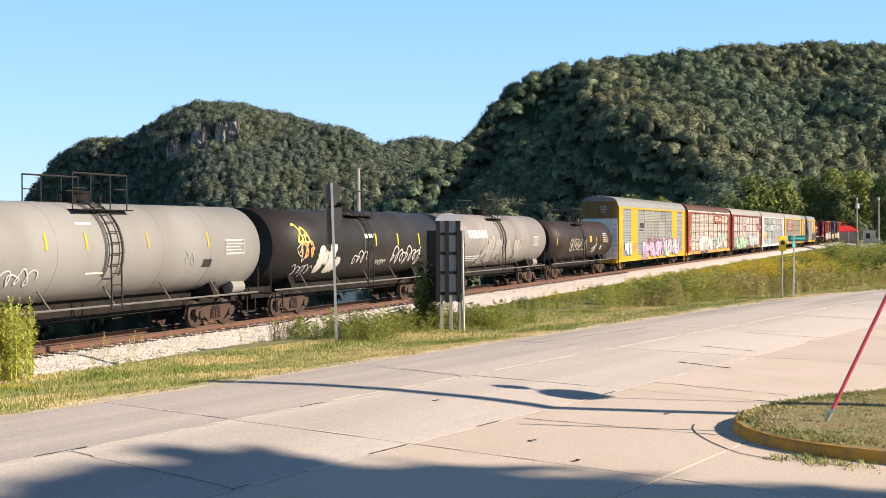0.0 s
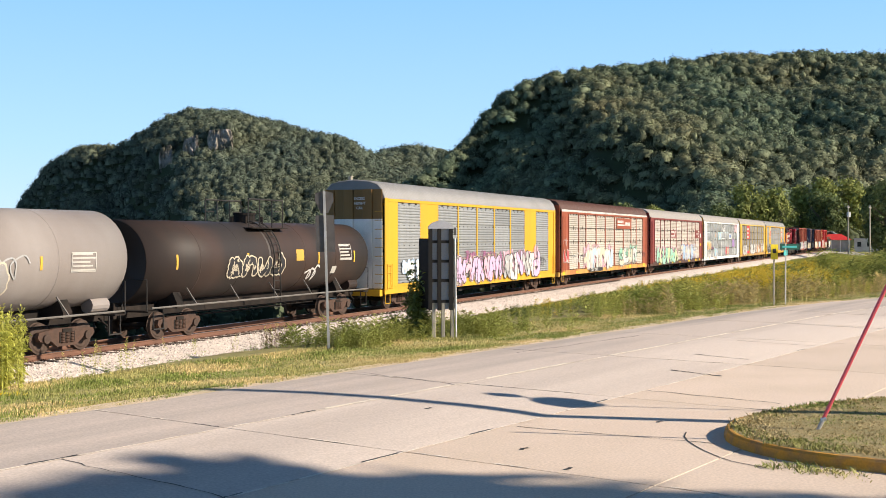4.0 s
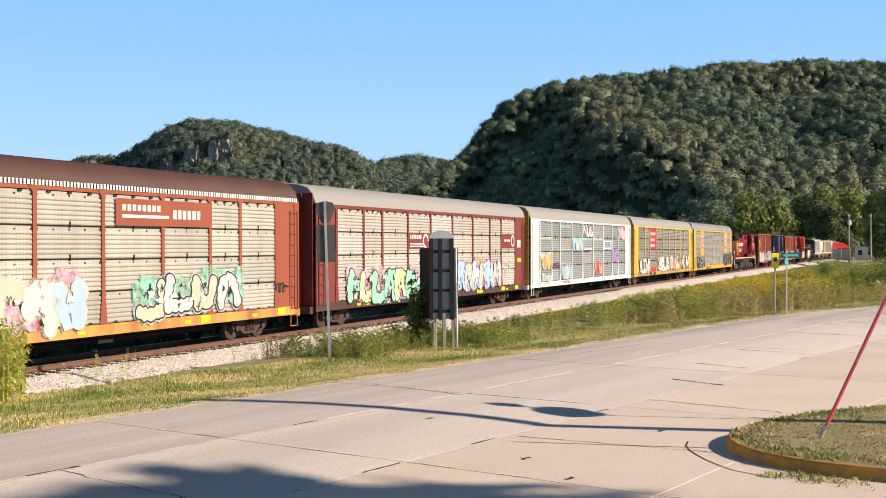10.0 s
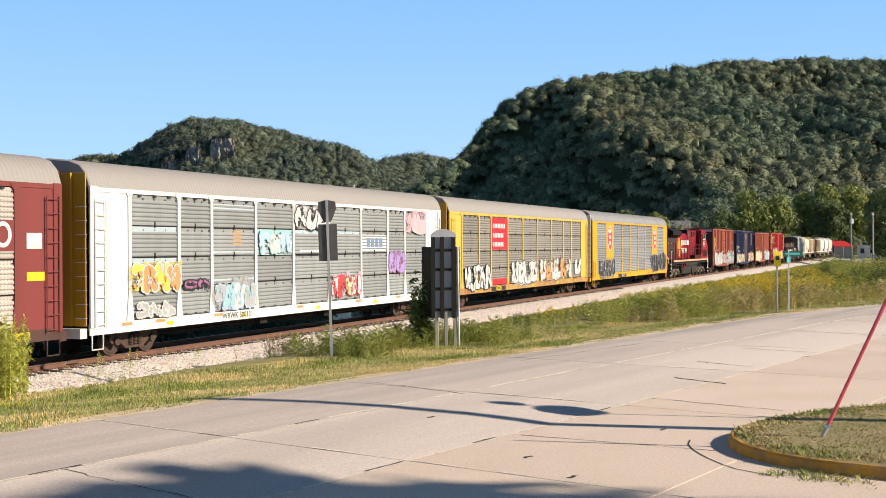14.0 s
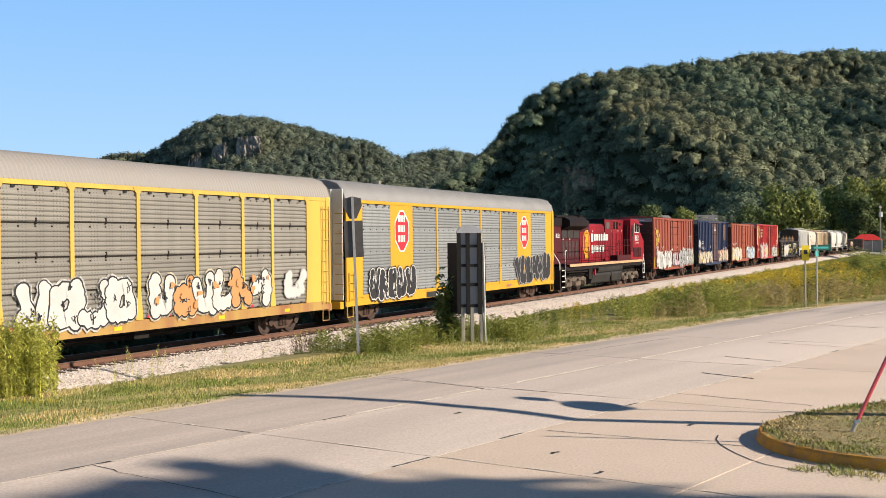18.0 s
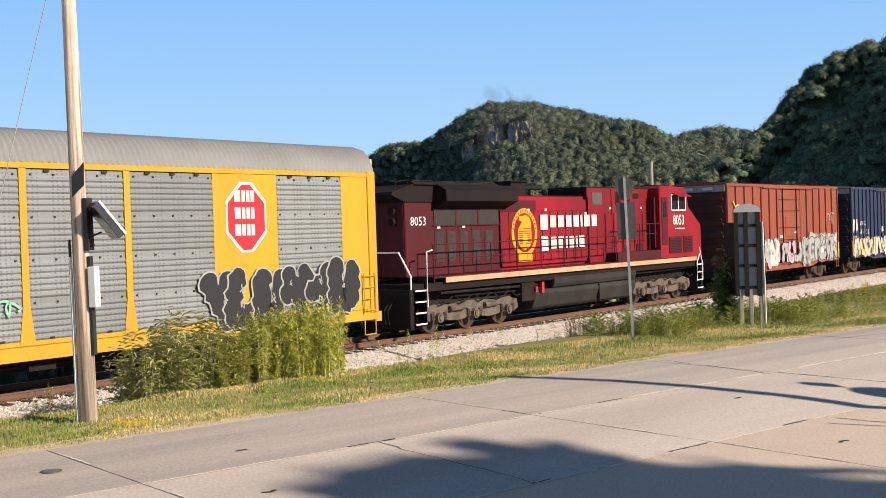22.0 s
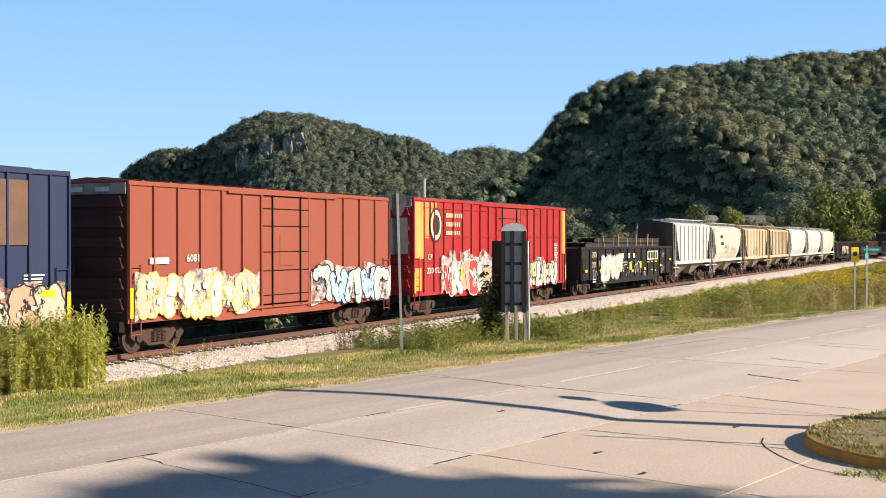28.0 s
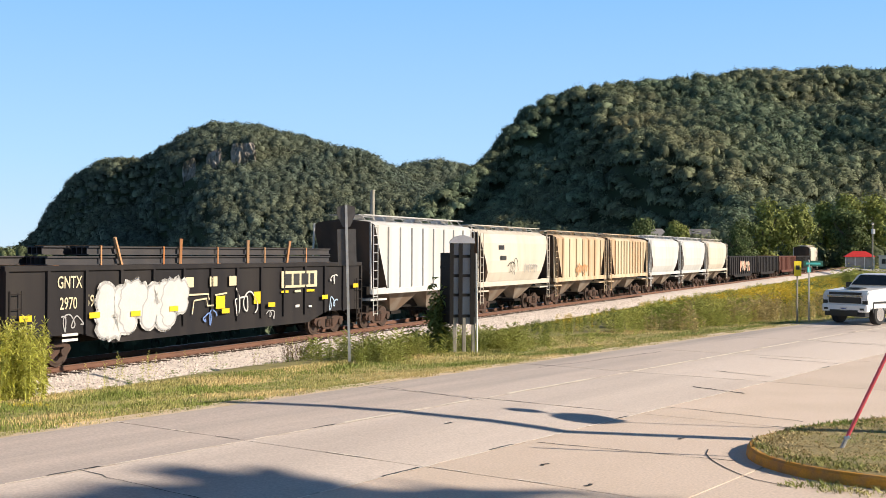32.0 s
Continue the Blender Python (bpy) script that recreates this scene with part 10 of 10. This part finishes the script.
wood_pole(-5.7, 75.5, 7.2, 0, "plain wooden pole behind the track", r=0.17)
wood_pole(-23.2, 28.4, 6.3, 0, "short weathered wooden post behind the track", r=0.13)
wood_pole(78.5, 216.2, 9.2, 1, gear=True)
wood_pole(71.4, 186.8, 8.4, 1)
wood_pole(118, 361, 10.5, 1)
wood_pole(117.4, 340, 9.0, 0)
wood_pole(86, 330, 9.5, 1)
wood_pole(66, 300, 9.0, 1)


def shelter():
    x, y = 109.4, 311.3
    t = thing("shelter", "open park shelter with a red roof and grey walls", "shelter", at=pose(x, y, ground_z(x, y), 0, 0, -15))
    bm = bmesh.new()
    a = [bm.verts.new(c) for c in ((-4.2, -3, 3.4), (4.2, -3, 3.4), (4.2, 3, 3.4), (-4.2, 3, 3.4))]
    b = [bm.verts.new(c) for c in ((-1.6, 0, 5.0), (1.6, 0, 5.0))]
    for f in ((a[0], a[1], b[1], b[0]), (a[1], a[2], b[1]), (a[2], a[3], b[0], b[1]), (a[3], a[0], b[0])):
        bm.faces.new(f)
    part("roof", bm, mat("red_roof", (0.62, 0.035, 0.03), 0.6, bump=0.1), t, "red hipped roof")
    part("wall", boxes((-3.4, 3.4, -2.2, 2.2, -0.3, 3.3)), mat("shelter_wall", (0.38, 0.36, 0.34), 0.8, scale=1), t)
    for q in (-3.6, -1.2, 1.2, 3.6):
        part("column", boxes((q - 0.12, q + 0.12, -2.5, -2.26, -0.3, 3.4)), WHITE_PAINT, t)


def low_building(x, y, w, d, h, rz, wall, roof, label, gable=False):
    t = thing("house", label, "house", at=pose(x, y, ground_z(x, y) if y < 400 else 0, 0, 0, rz))
    part("wall", boxes((-w / 2, w / 2, -d / 2, d / 2, -1.5, h)), wall, t)
    bm = bmesh.new()
    if gable:
        prism(bm, [(-d / 2 - 0.4, h), (d / 2 + 0.4, h), (0, h + d * 0.32)], "x", -w / 2 - 0.4, w / 2 + 0.4)
    else:
        box(bm, -w / 2 - 0.2, w / 2 + 0.2, -d / 2 - 0.2, d / 2 + 0.2, h, h + 0.25)
    part("roof", bm, roof, t)
    for k in range(3):
        xx = -w / 2 + w * (k + 0.5) / 3
        part("window", boxes((xx - 0.5, xx + 0.5, -d / 2 - 0.03, -d / 2 + 0.02, h * 0.4, h * 0.78)), DARK_GLASS, t)


shelter()
SIDING = mat("pale_siding", (0.62, 0.61, 0.58), 0.7, scale=0.6)
SHINGLE = mat("grey_shingle", (0.17, 0.165, 0.17), 0.85, scale=1.0)
low_building(117.6, 308.3, 7.5, 5, 3.4, -20, SIDING, mat("flat_roof", (0.5, 0.5, 0.5), 0.7), "low white building beside the side street")
low_building(84, 411, 13, 9, 9.0, -10, SIDING, SHINGLE, "grey-roofed house under the bluff", True)
low_building(70, 414, 9, 8, 9.5, 25, SIDING, SHINGLE, "grey-roofed house under the bluff", True)
low_building(-172, 870, 12, 9, 6, 10, SIDING, SHINGLE, "small pale house on the far bank", True)


def side_street():
    bm = bmesh.new()
    pts = [(125, 385), (112, 320), (97, 262), (84, 215), (73, 180), (66, 150), (60, 120), (52, 88)]
    rows = []
    for i, (x, y) in enumerate(pts):
        p, q = Vector(pts[max(0, i - 1)]), Vector(pts[min(len(pts) - 1, i + 1)])
        d = (q - p).normalized()
        nn = Vector((-d.y, d.x)) * 3.5
        z = ground_z(x, y) + 0.12
        rows.append((bm.verts.new((x - nn.x, y - nn.y, z)), bm.verts.new((x + nn.x, y + nn.y, z))))
    for a, b in zip(rows, rows[1:]):
        bm.faces.new((a[0], b[0], b[1], a[1]))
    structure("road_side", mesh_bm("road_side", bm, mat("pale_asphalt", (0.40, 0.375, 0.34), 0.9, scale=0.2)), "pale side street rising past the weeds", "road")


side_street()


# ---- things behind the viewer that throw the shadows on the road ----
def shade_pole():
    dx, dy = math.cos(radians(SUN_AZ)), math.sin(radians(SUN_AZ))
    k = 1 / math.tan(radians(SUN_EL))
    x, y = -4.7 + dx * 10.2 * k, 21.13 + dy * 10.2 * k
    t = thing("utility_pole", "tall wooden utility pole beside the driveway", "utility pole", at=pose(x, y, 0))
    part("pole", tube(bmesh.new(), [(0, 0, -0.5), (0, 0, 10.5)], [0.17, 0.14], 12), POLE_WOOD, t)
    x, y = 0.89 + dx * 5.6 * k, 21.34 + dy * 5.6 * k
    t = thing("oval_sign", "oval sign on a thin steel post beside the driveway", "sign", at=pose(x, y, 0.1, 0, 0, SUN_AZ + 62))
    part("post", tubes([[(0, 0, -0.3), (0, 0, 5.6)]], 0.025, 8), GALV, t)
    bm = bmesh.new()
    prism(bm, [(0.50 * math.cos(q), 4.72 + 0.40 * math.sin(q)) for q in [2 * math.pi * j / 20 for j in range(20)]], "y", -0.02, 0.02)
    part("plate", bm, SIGN_BACK, t)
    bm = bmesh.new()
    prism(bm, [(0.2 * math.cos(q), 5.45 + 0.22 * math.sin(q)) for q in [2 * math.pi * j / 12 for j in range(12)]], "y", -0.02, 0.02)
    part("finial", bm, SIGN_BACK, t)


shade_pole()


# ---- movement ----
TRUCK_SPEED = 5.9


def motions():
    for car, off in CARS:
        rows = []
        for t in [0, 0.1] + list(range(1, 32)) + [31.9, 32]:
            q = trk(off + 116.62 - SPEED * t, TRACK_P, RAIL_Z)
            rows.append((t, pose(q.x, q.y, q.z, 0, 0, ANG)))
        walk(car, rows)
    rows = []
    for t in [0, 0.1] + list(range(1, 32)) + [31.9, 32]:
        q = trk(151.2 - 3.9 + 116.62 - SPEED * t, TRACK_P, RAIL_Z + 5.1)
        rows.append((t, pose(q.x, q.y, q.z, 0, 0, ANG)))
    walk(SMOKE, rows)
    rows = []
    for t in [0, 30, 30.4, 30.8, 31, 31.2, 31.4, 31.6, 31.8, 31.9, 32]:
        u = 53.6 + (32 - t) * TRUCK_SPEED
        q, r = road_xy(u, 15.1, 0.0), road_xy(u - 0.5, 15.1, 0.0)
        d = r - q
        rows.append((t, pose(q.x, q.y, q.z, 0, 0, math.degrees(math.atan2(d.y, d.x)) - 8)))
    walk(TRUCK, rows)


motions()
